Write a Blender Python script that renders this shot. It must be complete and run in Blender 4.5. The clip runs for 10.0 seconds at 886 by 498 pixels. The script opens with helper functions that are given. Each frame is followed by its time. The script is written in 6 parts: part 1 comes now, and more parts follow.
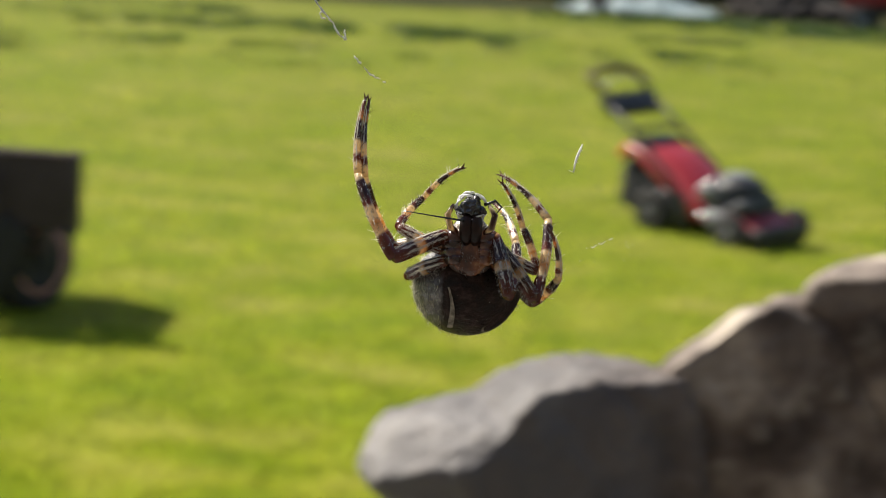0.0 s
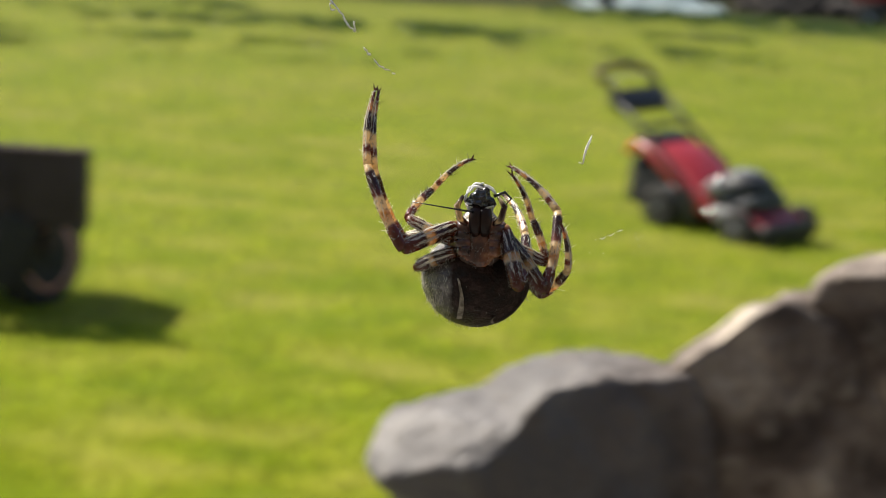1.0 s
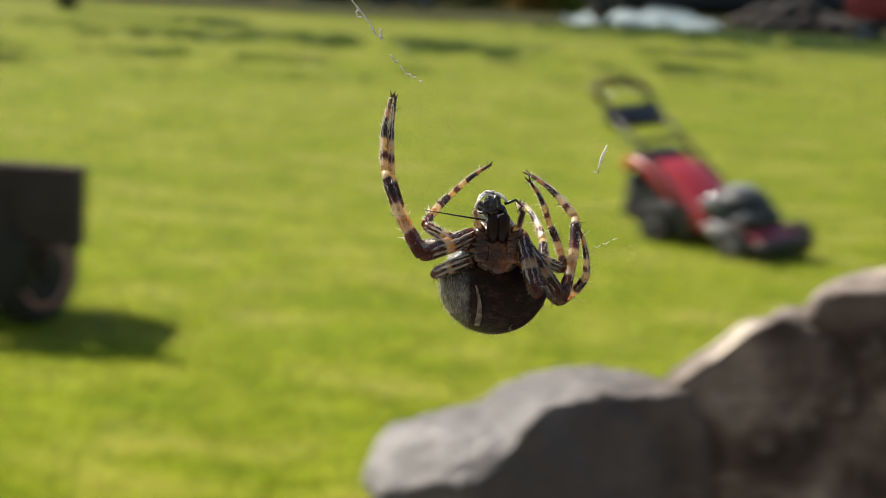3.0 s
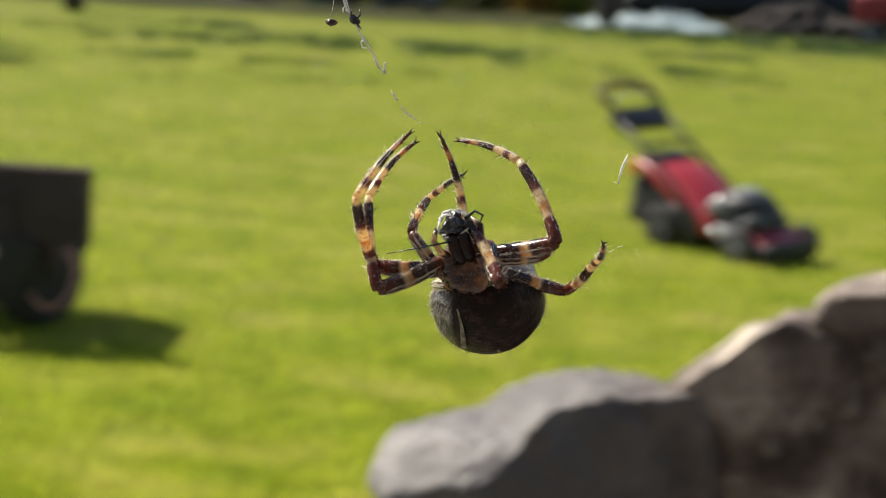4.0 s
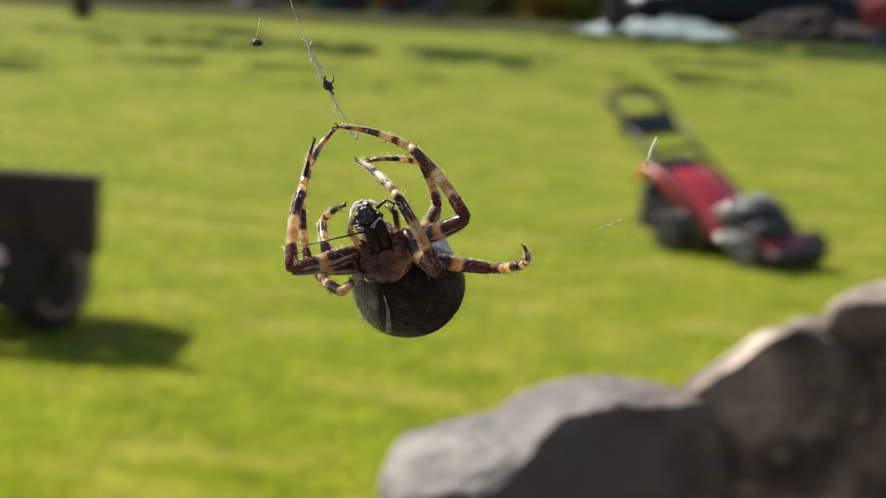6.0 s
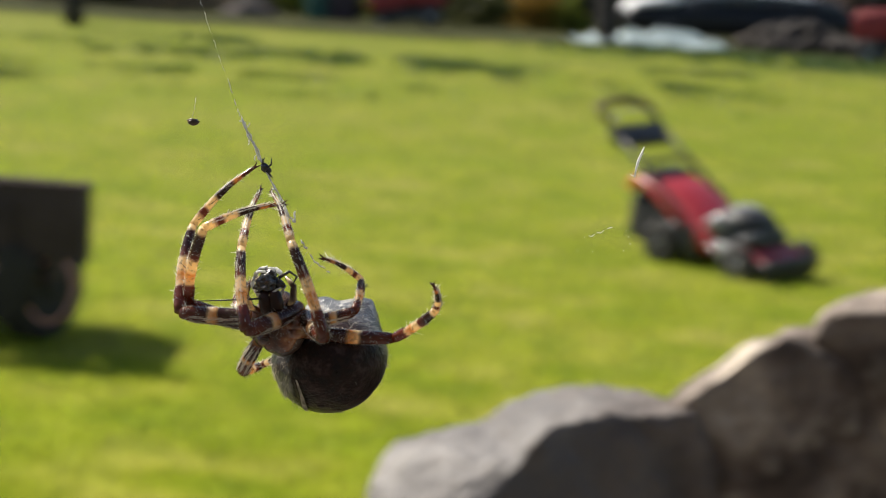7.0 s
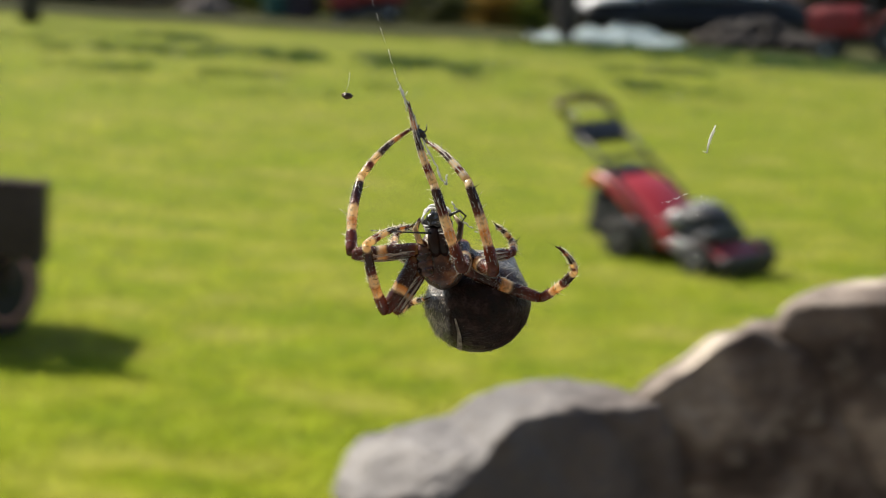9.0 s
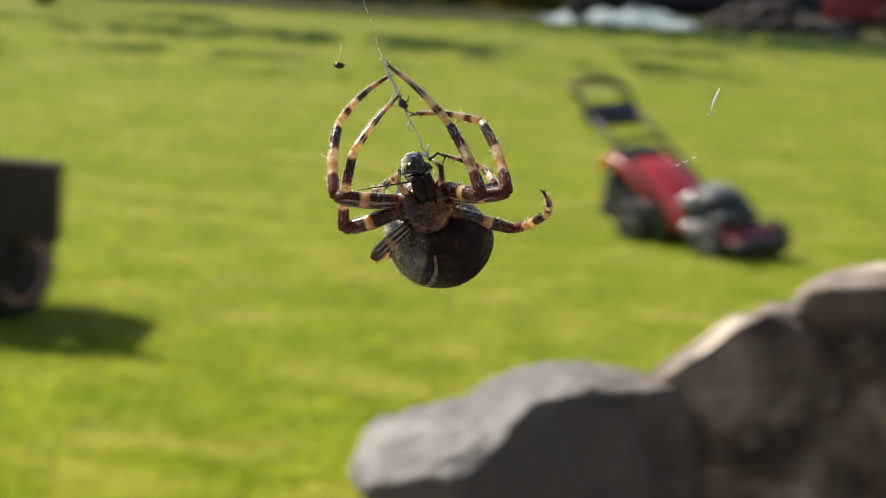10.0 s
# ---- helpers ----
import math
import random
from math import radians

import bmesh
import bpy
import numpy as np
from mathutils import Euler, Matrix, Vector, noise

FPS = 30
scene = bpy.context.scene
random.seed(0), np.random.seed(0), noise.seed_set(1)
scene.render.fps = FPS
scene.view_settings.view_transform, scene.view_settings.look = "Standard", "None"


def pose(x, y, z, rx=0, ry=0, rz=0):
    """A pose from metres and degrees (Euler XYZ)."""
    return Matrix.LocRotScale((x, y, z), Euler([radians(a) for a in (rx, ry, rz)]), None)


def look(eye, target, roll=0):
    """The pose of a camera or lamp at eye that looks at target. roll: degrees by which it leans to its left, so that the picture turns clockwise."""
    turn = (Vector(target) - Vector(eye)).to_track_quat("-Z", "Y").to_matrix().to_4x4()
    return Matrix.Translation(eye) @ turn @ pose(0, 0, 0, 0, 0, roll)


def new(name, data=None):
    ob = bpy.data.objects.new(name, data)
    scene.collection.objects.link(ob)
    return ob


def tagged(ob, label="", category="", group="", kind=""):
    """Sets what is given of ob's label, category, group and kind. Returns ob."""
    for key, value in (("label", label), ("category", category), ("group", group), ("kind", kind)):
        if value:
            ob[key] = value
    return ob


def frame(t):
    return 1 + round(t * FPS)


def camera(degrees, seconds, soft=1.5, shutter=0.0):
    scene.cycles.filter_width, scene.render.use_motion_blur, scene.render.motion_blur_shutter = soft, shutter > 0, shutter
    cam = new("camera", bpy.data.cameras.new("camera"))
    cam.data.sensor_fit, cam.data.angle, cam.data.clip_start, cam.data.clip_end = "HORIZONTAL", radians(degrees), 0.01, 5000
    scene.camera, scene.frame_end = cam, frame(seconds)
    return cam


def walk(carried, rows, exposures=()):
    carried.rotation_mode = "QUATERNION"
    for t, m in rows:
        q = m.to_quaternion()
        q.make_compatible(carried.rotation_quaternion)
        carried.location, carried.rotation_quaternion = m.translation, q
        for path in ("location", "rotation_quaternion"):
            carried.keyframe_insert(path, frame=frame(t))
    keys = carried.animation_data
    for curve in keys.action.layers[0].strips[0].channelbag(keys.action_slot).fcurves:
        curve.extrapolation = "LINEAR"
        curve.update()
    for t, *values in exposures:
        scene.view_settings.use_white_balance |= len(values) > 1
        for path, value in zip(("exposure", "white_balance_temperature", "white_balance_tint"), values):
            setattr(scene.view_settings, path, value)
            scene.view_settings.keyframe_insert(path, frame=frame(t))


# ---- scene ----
# ---- camera ----
cam = camera(30, 10.0, soft=0.8)
cam.data.dof.use_dof = True
cam.data.dof.focus_distance = 0.1594
cam.data.dof.aperture_fstop = 38.4
cam.data.dof.aperture_blades = 4
cam.data.dof.aperture_rotation = radians(45)
cam.data.dof.aperture_ratio = 0.75
walk(cam, [
    (0, pose(0.00051, 0, 1.67000, 79.005, 0, -0.370) @ pose(0, 0, 0, 0, 0, -0.101)),
    (0.5, pose(0.00046, 0, 1.67000, 78.829, 0, -0.147) @ pose(0, 0, 0, 0, 0, -0.163)),
    (1, pose(0.00040, 0, 1.67000, 78.885, 0, -0.091) @ pose(0, 0, 0, 0, 0, -0.120)),
    (1.5, pose(0.00033, 0, 1.67000, 79.094, 0, -0.381) @ pose(0, 0, 0, 0, 0, -0.180)),
    (2, pose(0.00029, 0, 1.67000, 79.199, 0, -0.392) @ pose(0, 0, 0, 0, 0, -0.074)),
    (2.5, pose(0.00022, 0, 1.67000, 79.347, 0, -0.338) @ pose(0, 0, 0, 0, 0, -0.171)),
    (4, pose(0.00007, 0, 1.67000, 79.543, 0, -0.038) @ pose(0, 0, 0, 0, 0, -0.143)),
    (4.5, pose(0.00000, 0, 1.67000, 79.600, 0, -0.000) @ pose(0, 0, 0, 0, 0, 0.000)),
    (5, pose(-0.00044, 0, 1.67000, 79.690, 0, 0.106) @ pose(0, 0, 0, 0, 0, -0.045)),
    (5.5, pose(-0.00090, 0, 1.67000, 79.697, 0, 0.266) @ pose(0, 0, 0, 0, 0, -0.205)),
    (7, pose(-0.00051, 0, 1.67000, 80.083, 0, -0.077) @ pose(0, 0, 0, 0, 0, 0.082)),
    (7.2, pose(-0.00037, 0, 1.67000, 80.149, 0, -0.213) @ pose(0, 0, 0, 0, 0, 0.231)),
    (7.3, pose(-0.00033, 0, 1.67000, 80.179, 0, -0.290) @ pose(0, 0, 0, 0, 0, 0.306)),
    (7.4, pose(-0.00026, 0, 1.67000, 80.214, 0, -0.504) @ pose(0, 0, 0, 0, 0, 0.381)),
    (7.5, pose(-0.00020, 0, 1.67000, 80.264, 0, -0.967) @ pose(0, 0, 0, 0, 0, 0.455)),
    (7.6, pose(-0.00013, 0, 1.67000, 80.511, 0, -1.534) @ pose(0, 0, 0, 0, 0, 0.445)),
    (7.7, pose(-0.00007, 0, 1.67000, 80.717, 0, -1.806) @ pose(0, 0, 0, 0, 0, 0.434)),
    (7.8, pose(-0.00000, 0, 1.67000, 80.881, 0, -2.040) @ pose(0, 0, 0, 0, 0, 0.424)),
    (7.9, pose(0.00007, 0, 1.67000, 81.106, 0, -2.333) @ pose(0, 0, 0, 0, 0, 0.414)),
    (8, pose(0.00013, 0, 1.67000, 81.289, 0, -2.557) @ pose(0, 0, 0, 0, 0, 0.403)),
    (8.1, pose(-0.00035, 0, 1.66965, 81.174, 0, -2.529) @ pose(0, 0, 0, 0, 0, 0.381)),
    (8.2, pose(-0.00084, 0, 1.66927, 80.996, 0, -2.354) @ pose(0, 0, 0, 0, 0, 0.358)),
    (8.3, pose(-0.00132, 0, 1.66892, 80.702, 0, -2.238) @ pose(0, 0, 0, 0, 0, 0.336)),
    (8.4, pose(-0.00183, 0, 1.66857, 80.331, 0, -2.181) @ pose(0, 0, 0, 0, 0, 0.313)),
    (8.5, pose(-0.00231, 0, 1.66822, 80.238, 0, -2.082) @ pose(0, 0, 0, 0, 0, 0.290)),
    (9, pose(-0.00321, 0, 1.66846, 79.998, 0, -1.502) @ pose(0, 0, 0, 0, 0, 0.102)),
    (9.5, pose(-0.00486, 0, 1.66769, 79.559, 0, -0.957) @ pose(0, 0, 0, 0, 0, 0.072)),
    (10, pose(-0.00499, 0, 1.66822, 79.388, 0, -1.063) @ pose(0, 0, 0, 0, 0, 0.205)),
])

# ---- light ----
world = bpy.data.worlds.new("world")
scene.world = world
world.use_nodes = True
sky = world.node_tree.nodes.new("ShaderNodeTexSky")
sky.sky_type, sky.sun_disc = "NISHITA", False
sky.sun_elevation, sky.sun_rotation = radians(48), radians(-52)
world.node_tree.links.new(sky.outputs[0], world.node_tree.nodes["Background"].inputs[0])
world.node_tree.nodes["Background"].inputs[1].default_value = 0.066
sun = new("sun", bpy.data.lights.new("sun", "SUN"))
sun.data.energy, sun.data.angle, sun.data.color = 4.85, radians(0.53), (1.0, 0.93, 0.80)
sun.matrix_world = look((-5.20, 4.00, 7.20), (0, 0, 0))
scene.view_settings.exposure = 1.04

# ---- materials ----


class Nodes:
    """A small wrapper round one node material."""

    def __init__(self, name, rough=0.6, metal=0.0):
        self.mat = bpy.data.materials.new(name)
        self.mat.use_nodes = True
        self.tree = self.mat.node_tree
        self.bsdf = self.tree.nodes["Principled BSDF"]
        self.bsdf.inputs["Roughness"].default_value = rough
        self.bsdf.inputs["Metallic"].default_value = metal
        self.coord = self.tree.nodes.new("ShaderNodeTexCoord")

    def link(self, a, b):
        self.tree.links.new(a, b)

    def space(self, kind="Object", stretch=(1, 1, 1)):
        m = self.tree.nodes.new("ShaderNodeMapping")
        m.inputs["Scale"].default_value = stretch
        self.link(self.coord.outputs[kind], m.inputs[0])
        return m.outputs[0]

    def noise(self, scale, detail=4, kind="Object", stretch=(1, 1, 1), rough=0.55):
        n = self.tree.nodes.new("ShaderNodeTexNoise")
        n.inputs["Scale"].default_value, n.inputs["Detail"].default_value = scale, detail
        n.inputs["Roughness"].default_value = rough
        self.link(self.space(kind, stretch), n.inputs["Vector"])
        return n.outputs["Fac"]

    def ramp(self, fac, stops, ease="LINEAR"):
        r = self.tree.nodes.new("ShaderNodeValToRGB")
        r.color_ramp.interpolation = ease
        while len(r.color_ramp.elements) < len(stops):
            r.color_ramp.elements.new(0.5)
        for e, (at, colour) in zip(r.color_ramp.elements, stops):
            e.position, e.color = at, (*colour, 1)
        self.link(fac, r.inputs[0])
        return r.outputs[0]

    def mix(self, fac, a, b, how="MIX"):
        m = self.tree.nodes.new("ShaderNodeMix")
        m.data_type, m.blend_type = "RGBA", how
        for socket, value in ((m.inputs[0], fac), (m.inputs[6], a), (m.inputs[7], b)):
            if isinstance(value, (int, float)):
                socket.default_value = value
            elif isinstance(value, tuple):
                socket.default_value = (*value, 1)
            else:
                self.link(value, socket)
        return m.outputs[2]

    def colour(self, value):
        if isinstance(value, tuple):
            self.bsdf.inputs["Base Color"].default_value = (*value, 1)
        else:
            self.link(value, self.bsdf.inputs["Base Color"])
        return self

    def bump(self, fac, distance, strength=0.6):
        b = self.tree.nodes.new("ShaderNodeBump")
        b.inputs["Distance"].default_value, b.inputs["Strength"].default_value = distance, strength
        self.link(fac, b.inputs["Height"])
        self.link(b.outputs[0], self.bsdf.inputs["Normal"])
        return self

    def gloss(self, fac, low, high):
        m = self.tree.nodes.new("ShaderNodeMapRange")
        m.inputs[3].default_value, m.inputs[4].default_value = low, high
        self.link(fac, m.inputs[0])
        self.link(m.outputs[0], self.bsdf.inputs["Roughness"])
        return self

    def thin(self, colour, share):
        """Lets light through from behind, as leaves and blades do."""
        t = self.tree.nodes.new("ShaderNodeBsdfTranslucent")
        if isinstance(colour, tuple):
            t.inputs[0].default_value = (*colour, 1)
        else:
            self.link(colour, t.inputs[0])
        s = self.tree.nodes.new("ShaderNodeMixShader")
        s.inputs[0].default_value = share
        out = self.tree.nodes["Material Output"]
        self.link(self.bsdf.outputs[0], s.inputs[1])
        self.link(t.outputs[0], s.inputs[2])
        self.link(s.outputs[0], out.inputs[0])
        return self


def speckled(name, low, high, scale, rough=0.6, metal=0.0, relief=0.0, stretch=(1, 1, 1), fine=None, shine=0.5):
    """Two tones at two scales, with relief."""
    n = Nodes(name, rough, metal)
    n.bsdf.inputs["Specular IOR Level"].default_value = shine
    coarse, small = n.noise(scale, 5, stretch=stretch), n.noise(fine or scale * 9, 3, stretch=stretch)
    c = n.ramp(coarse, [(0.3, low), (0.7, high)])
    dark = tuple(v * 0.6 for v in low)
    n.colour(n.mix(n.ramp(small, [(0.35, (0.35,) * 3), (0.6, (0.0,) * 3)]), c, dark))
    if relief:
        n.bump(small, relief)
    n.gloss(coarse, rough * 0.85, min(1, rough * 1.2))
    return n.mat


# lawn: yellow-green turf with mown streaks, worn and lush patches


def lawn_colour(n, gain):
    """Patches a metre or so wide, thin streaks and small tufts, the same for turf and blades."""
    def tint(*c):
        return c[0] * gain * 0.982, c[1] * gain, c[2] * gain * 0.93
    wide, mid, small = n.noise(0.40, 3), n.noise(2.6, 6, stretch=(0.6, 1.0, 1)), n.noise(9.0, 5, stretch=(0.55, 1.0, 1))
    c = n.ramp(mid, [(0.38, tint(0.138, 0.180, 0.010)), (0.47, tint(0.180, 0.211, 0.014)), (0.55, tint(0.212, 0.226, 0.022)), (0.63, tint(0.252, 0.244, 0.052))])
    c = n.mix(n.ramp(wide, [(0.36, (0.32,) * 3), (0.52, (0.0,) * 3)]), c, tint(0.150, 0.200, 0.010))
    c = n.mix(n.ramp(wide, [(0.52, (0.0,) * 3), (0.70, (0.4,) * 3)]), c, tint(0.275, 0.260, 0.058))
    c = n.mix(n.ramp(small, [(0.36, (0.65,) * 3), (0.49, (0.0,) * 3)]), c, tint(0.112, 0.145, 0.013))
    return n.mix(n.ramp(small, [(0.53, (0.0,) * 3), (0.66, (0.5,) * 3)]), c, tint(0.240, 0.258, 0.042))


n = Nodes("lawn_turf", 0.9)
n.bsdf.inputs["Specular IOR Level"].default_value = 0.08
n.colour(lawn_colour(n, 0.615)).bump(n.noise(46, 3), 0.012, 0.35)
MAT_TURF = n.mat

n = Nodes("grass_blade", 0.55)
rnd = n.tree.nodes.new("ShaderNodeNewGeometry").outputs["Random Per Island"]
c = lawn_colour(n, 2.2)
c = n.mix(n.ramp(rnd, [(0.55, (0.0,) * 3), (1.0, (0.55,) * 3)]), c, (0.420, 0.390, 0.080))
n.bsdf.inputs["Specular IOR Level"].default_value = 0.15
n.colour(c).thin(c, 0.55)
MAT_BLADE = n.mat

# dark blades that also carry the shade before the yard in their colour
n = Nodes("shade_grass", 0.55)
rnd = n.tree.nodes.new("ShaderNodeNewGeometry").outputs["Random Per Island"]
c = n.ramp(rnd, [(0.0, (0.030, 0.070, 0.010)), (1.0, (0.075, 0.120, 0.015))])
n.colour(c).thin(c, 0.3)
MAT_SHADE_GRASS = n.mat


def leafy(name, low, high, share=0.4):
    n = Nodes(name, 0.5)
    rnd = n.tree.nodes.new("ShaderNodeNewGeometry").outputs["Random Per Island"]
    n.bsdf.inputs["Specular IOR Level"].default_value = 0.08
    c = n.ramp(rnd, [(0.0, low), (1.0, high)])
    return n.colour(c).thin(c, share).mat


MAT_LEAF_DARK = leafy("dark_hedge_leaf", (0.070, 0.060, 0.048), (0.140, 0.118, 0.088), 0.45)
MAT_LEAF_BROWN = leafy("dark_brownish_leaf", (0.100, 0.074, 0.064), (0.210, 0.152, 0.128), 0.45)
MAT_LEAF_LIGHT = leafy("yellow_green_leaf", (0.090, 0.125, 0.020), (0.200, 0.210, 0.035))
MAT_LEAF_OLIVE = leafy("olive_leaf", (0.040, 0.050, 0.016), (0.090, 0.090, 0.030), 0.25)
MAT_LEAF_ORANGE = leafy("autumn_leaf", (0.190, 0.110, 0.020), (0.330, 0.210, 0.040))
MAT_BARK = speckled("bark", (0.018, 0.014, 0.012), (0.045, 0.036, 0.030), 6, 0.9, 0, 0.01, (1, 1, 0.3))
# grey for the added, unseen ground that bounces neutral light
MAT_UNSEEN_PAVING = speckled("unseen_bounce_paving", (0.130, 0.126, 0.120), (0.210, 0.204, 0.194), 1.8, 0.9, 0, 0.01, shine=0.1)
MAT_EARTH = speckled("trodden_earth", (0.028, 0.032, 0.014), (0.065, 0.066, 0.028), 1.2, 0.95, 0, 0.02, shine=0.03)

# stone: grey weathered rock with pale lichen and brown iron stain
n = Nodes("weathered_stone", 0.85)
big, mid, tiny = n.noise(13, 5), n.noise(55, 5), n.noise(410, 3)
c = n.ramp(big, [(0.30, (0.074, 0.068, 0.068)), (0.55, (0.138, 0.129, 0.128)), (0.75, (0.280, 0.262, 0.252))])
c = n.mix(n.ramp(mid, [(0.52, (0.0,) * 3), (0.72, (0.6,) * 3)]), c, (0.080, 0.060, 0.045))
c = n.mix(n.ramp(tiny, [(0.36, (0.45,) * 3), (0.5, (0.0,) * 3)]), c, (0.090, 0.085, 0.080))
sep = n.tree.nodes.new("ShaderNodeSeparateXYZ")
n.link(n.coord.outputs["Object"], sep.inputs[0])
add = n.tree.nodes.new("ShaderNodeMath")
add.operation = "MULTIPLY_ADD"
add.inputs[1].default_value = 0.11
n.link(n.noise(18, 5), add.inputs[0])
n.link(sep.outputs[0], add.inputs[2])
brown = n.ramp(mid, [(0.35, (0.040, 0.028, 0.024)), (0.55, (0.096, 0.074, 0.063)), (0.75, (0.190, 0.155, 0.134))])
c = n.mix(n.ramp(add.outputs[0], [(0.110, (0.0,) * 3), (0.170, (0.85,) * 3)]), c, brown)
n.colour(c).bump(mid, 0.009, 0.9)
MAT_STONE = n.mat
n = Nodes("brown_stone", 0.85)
big, mid, tiny = n.noise(24, 6), n.noise(60, 5), n.noise(410, 3)
c = n.ramp(big, [(0.34, (0.030, 0.020, 0.016)), (0.46, (0.084, 0.061, 0.050)), (0.58, (0.205, 0.166, 0.138)), (0.70, (0.440, 0.374, 0.304))])
c = n.mix(n.ramp(mid, [(0.55, (0.0,) * 3), (0.75, (0.7,) * 3)]), c, (0.400, 0.350, 0.290))
c = n.mix(n.ramp(tiny, [(0.36, (0.4,) * 3), (0.5, (0.0,) * 3)]), c, (0.050, 0.042, 0.036))
n.colour(c).bump(mid, 0.0045, 0.8)
MAT_STONE_BROWN = n.mat

MAT_RED = speckled("red_paint", (0.270, 0.010, 0.015), (0.340, 0.016, 0.020), 7, 0.40)
MAT_RED.node_tree.nodes["Principled BSDF"].inputs["Coat Weight"].default_value = 0.3
MAT_RED.node_tree.nodes["Principled BSDF"].inputs["Coat Roughness"].default_value = 0.3
MAT_GRIP = speckled("dusty_brown_foam", (0.070, 0.052, 0.022), (0.120, 0.090, 0.040), 16, 0.8)
MAT_RED_OLD = speckled("faded_red_paint", (0.200, 0.014, 0.016), (0.300, 0.024, 0.026), 2.5, 0.55)
MAT_ORANGE = speckled("orange_plastic", (0.60, 0.14, 0.03), (0.70, 0.20, 0.04), 9, 0.4)
MAT_BLACK = speckled("black_plastic", (0.016, 0.016, 0.018), (0.030, 0.030, 0.033), 12, 0.5)
MAT_BAG = speckled("black_grass_bag_fabric", (0.007, 0.007, 0.008), (0.014, 0.014, 0.016), 20, 0.9, 0, 0.002)
MAT_RUBBER = speckled("rubber", (0.020, 0.018, 0.018), (0.042, 0.038, 0.036), 18, 0.85, 0, 0.002)
MAT_STEEL = speckled("brushed_steel", (0.42, 0.42, 0.43), (0.60, 0.60, 0.62), 15, 0.32, 1.0)
MAT_CHROME = speckled("chrome", (0.62, 0.55, 0.56), (0.70, 0.62, 0.63), 30, 0.42, 1.0)
MAT_GREY_DARK = speckled("dull_grey_plastic", (0.150, 0.150, 0.160), (0.230, 0.230, 0.242), 10, 0.4)
MAT_GREY = speckled("grey_plastic", (0.36, 0.36, 0.37), (0.48, 0.48, 0.50), 10, 0.45)
MAT_ENGINE = speckled("dark_engine_cast", (0.040, 0.042, 0.045), (0.075, 0.078, 0.082), 14, 0.4, 0.3)
MAT_RIM = speckled("dusty_red_wheel_rim", (0.820, 0.380, 0.360), (0.900, 0.470, 0.440), 14, 0.6)
MAT_CART = speckled("dark_weathered_cart_panel", (0.056, 0.042, 0.044), (0.086, 0.064, 0.068), 8, 0.9, 0, 0.001, shine=0.15)
MAT_WALL = speckled("dark_grey_render", (0.100, 0.100, 0.106), (0.150, 0.150, 0.158), 0.9, 0.9, 0, 0.01)
MAT_DARKWALL = speckled("unseen_wall_render", (0.080, 0.070, 0.062), (0.130, 0.115, 0.100), 1.1, 0.95, 0, 0.01)
# pale tone for the car's bonnet and roof: sunlight put into the paint
MAT_CAR_LIT = speckled("car_paint_lit", (0.70, 0.71, 0.73), (0.80, 0.81, 0.83), 1.5, 0.3, 0.0)
MAT_TEAL = speckled("teal_plastic", (0.006, 0.055, 0.044), (0.010, 0.085, 0.066), 1.6, 0.5)
# near-black tone for the car's sides: their shade put into the paint
MAT_CAR_SHADED = speckled("car_paint_shaded", (0.010, 0.010, 0.011), (0.016, 0.016, 0.018), 1.5, 0.35, 0.0, shine=0.2)
MAT_TARP = speckled("pale_blue_tarpaulin", (0.420, 0.520, 0.540), (0.600, 0.700, 0.710), 1.6, 0.55, 0, 0.02)
MAT_PINKSTONE = speckled("pinkish_rubble", (0.045, 0.038, 0.034), (0.170, 0.135, 0.120), 6.0, 0.9, 0, 0.02)
MAT_RUBBLE = speckled("dark_brown_rubble", (0.018, 0.014, 0.012), (0.055, 0.044, 0.036), 2.0, 0.95, 0, 0.03)
n = Nodes("car_glass", 0.06)
n.colour((0.03, 0.035, 0.04))
n.bsdf.inputs["Specular IOR Level"].default_value = 0.4
MAT_GLASS = n.mat

# ---- building blocks ----


def part(name, bm, material, parent=None, label="", smooth=True):
    """Links a bmesh as one mesh object under a thing or under a part."""
    mesh = bpy.data.meshes.new(name)
    bm.to_mesh(mesh)
    bm.free()
    for m in material if isinstance(material, (list, tuple)) else [material]:
        mesh.materials.append(m)
    if smooth:
        mesh.shade_smooth()
    ob = new(name, mesh)
    ob.parent = parent
    if label:
        ob["label"] = label
    return ob


def thing(name, label, category, m, group="", kind=""):
    ob = new(name)
    ob.matrix_world = m
    ob.empty_display_size = 0.01
    return tagged(ob, label, category, group, kind)


def box(bm, size, at=(0, 0, 0), turn=(0, 0, 0), bevel=0.0):
    r = bmesh.ops.create_cube(bm, size=1, matrix=pose(*at, *turn) @ Matrix.Diagonal((*size, 1)))
    if bevel:
        edges = list({e for v in r["verts"] for e in v.link_edges})
        bmesh.ops.bevel(bm, geom=edges, offset=bevel, segments=2, profile=0.6, affect="EDGES")


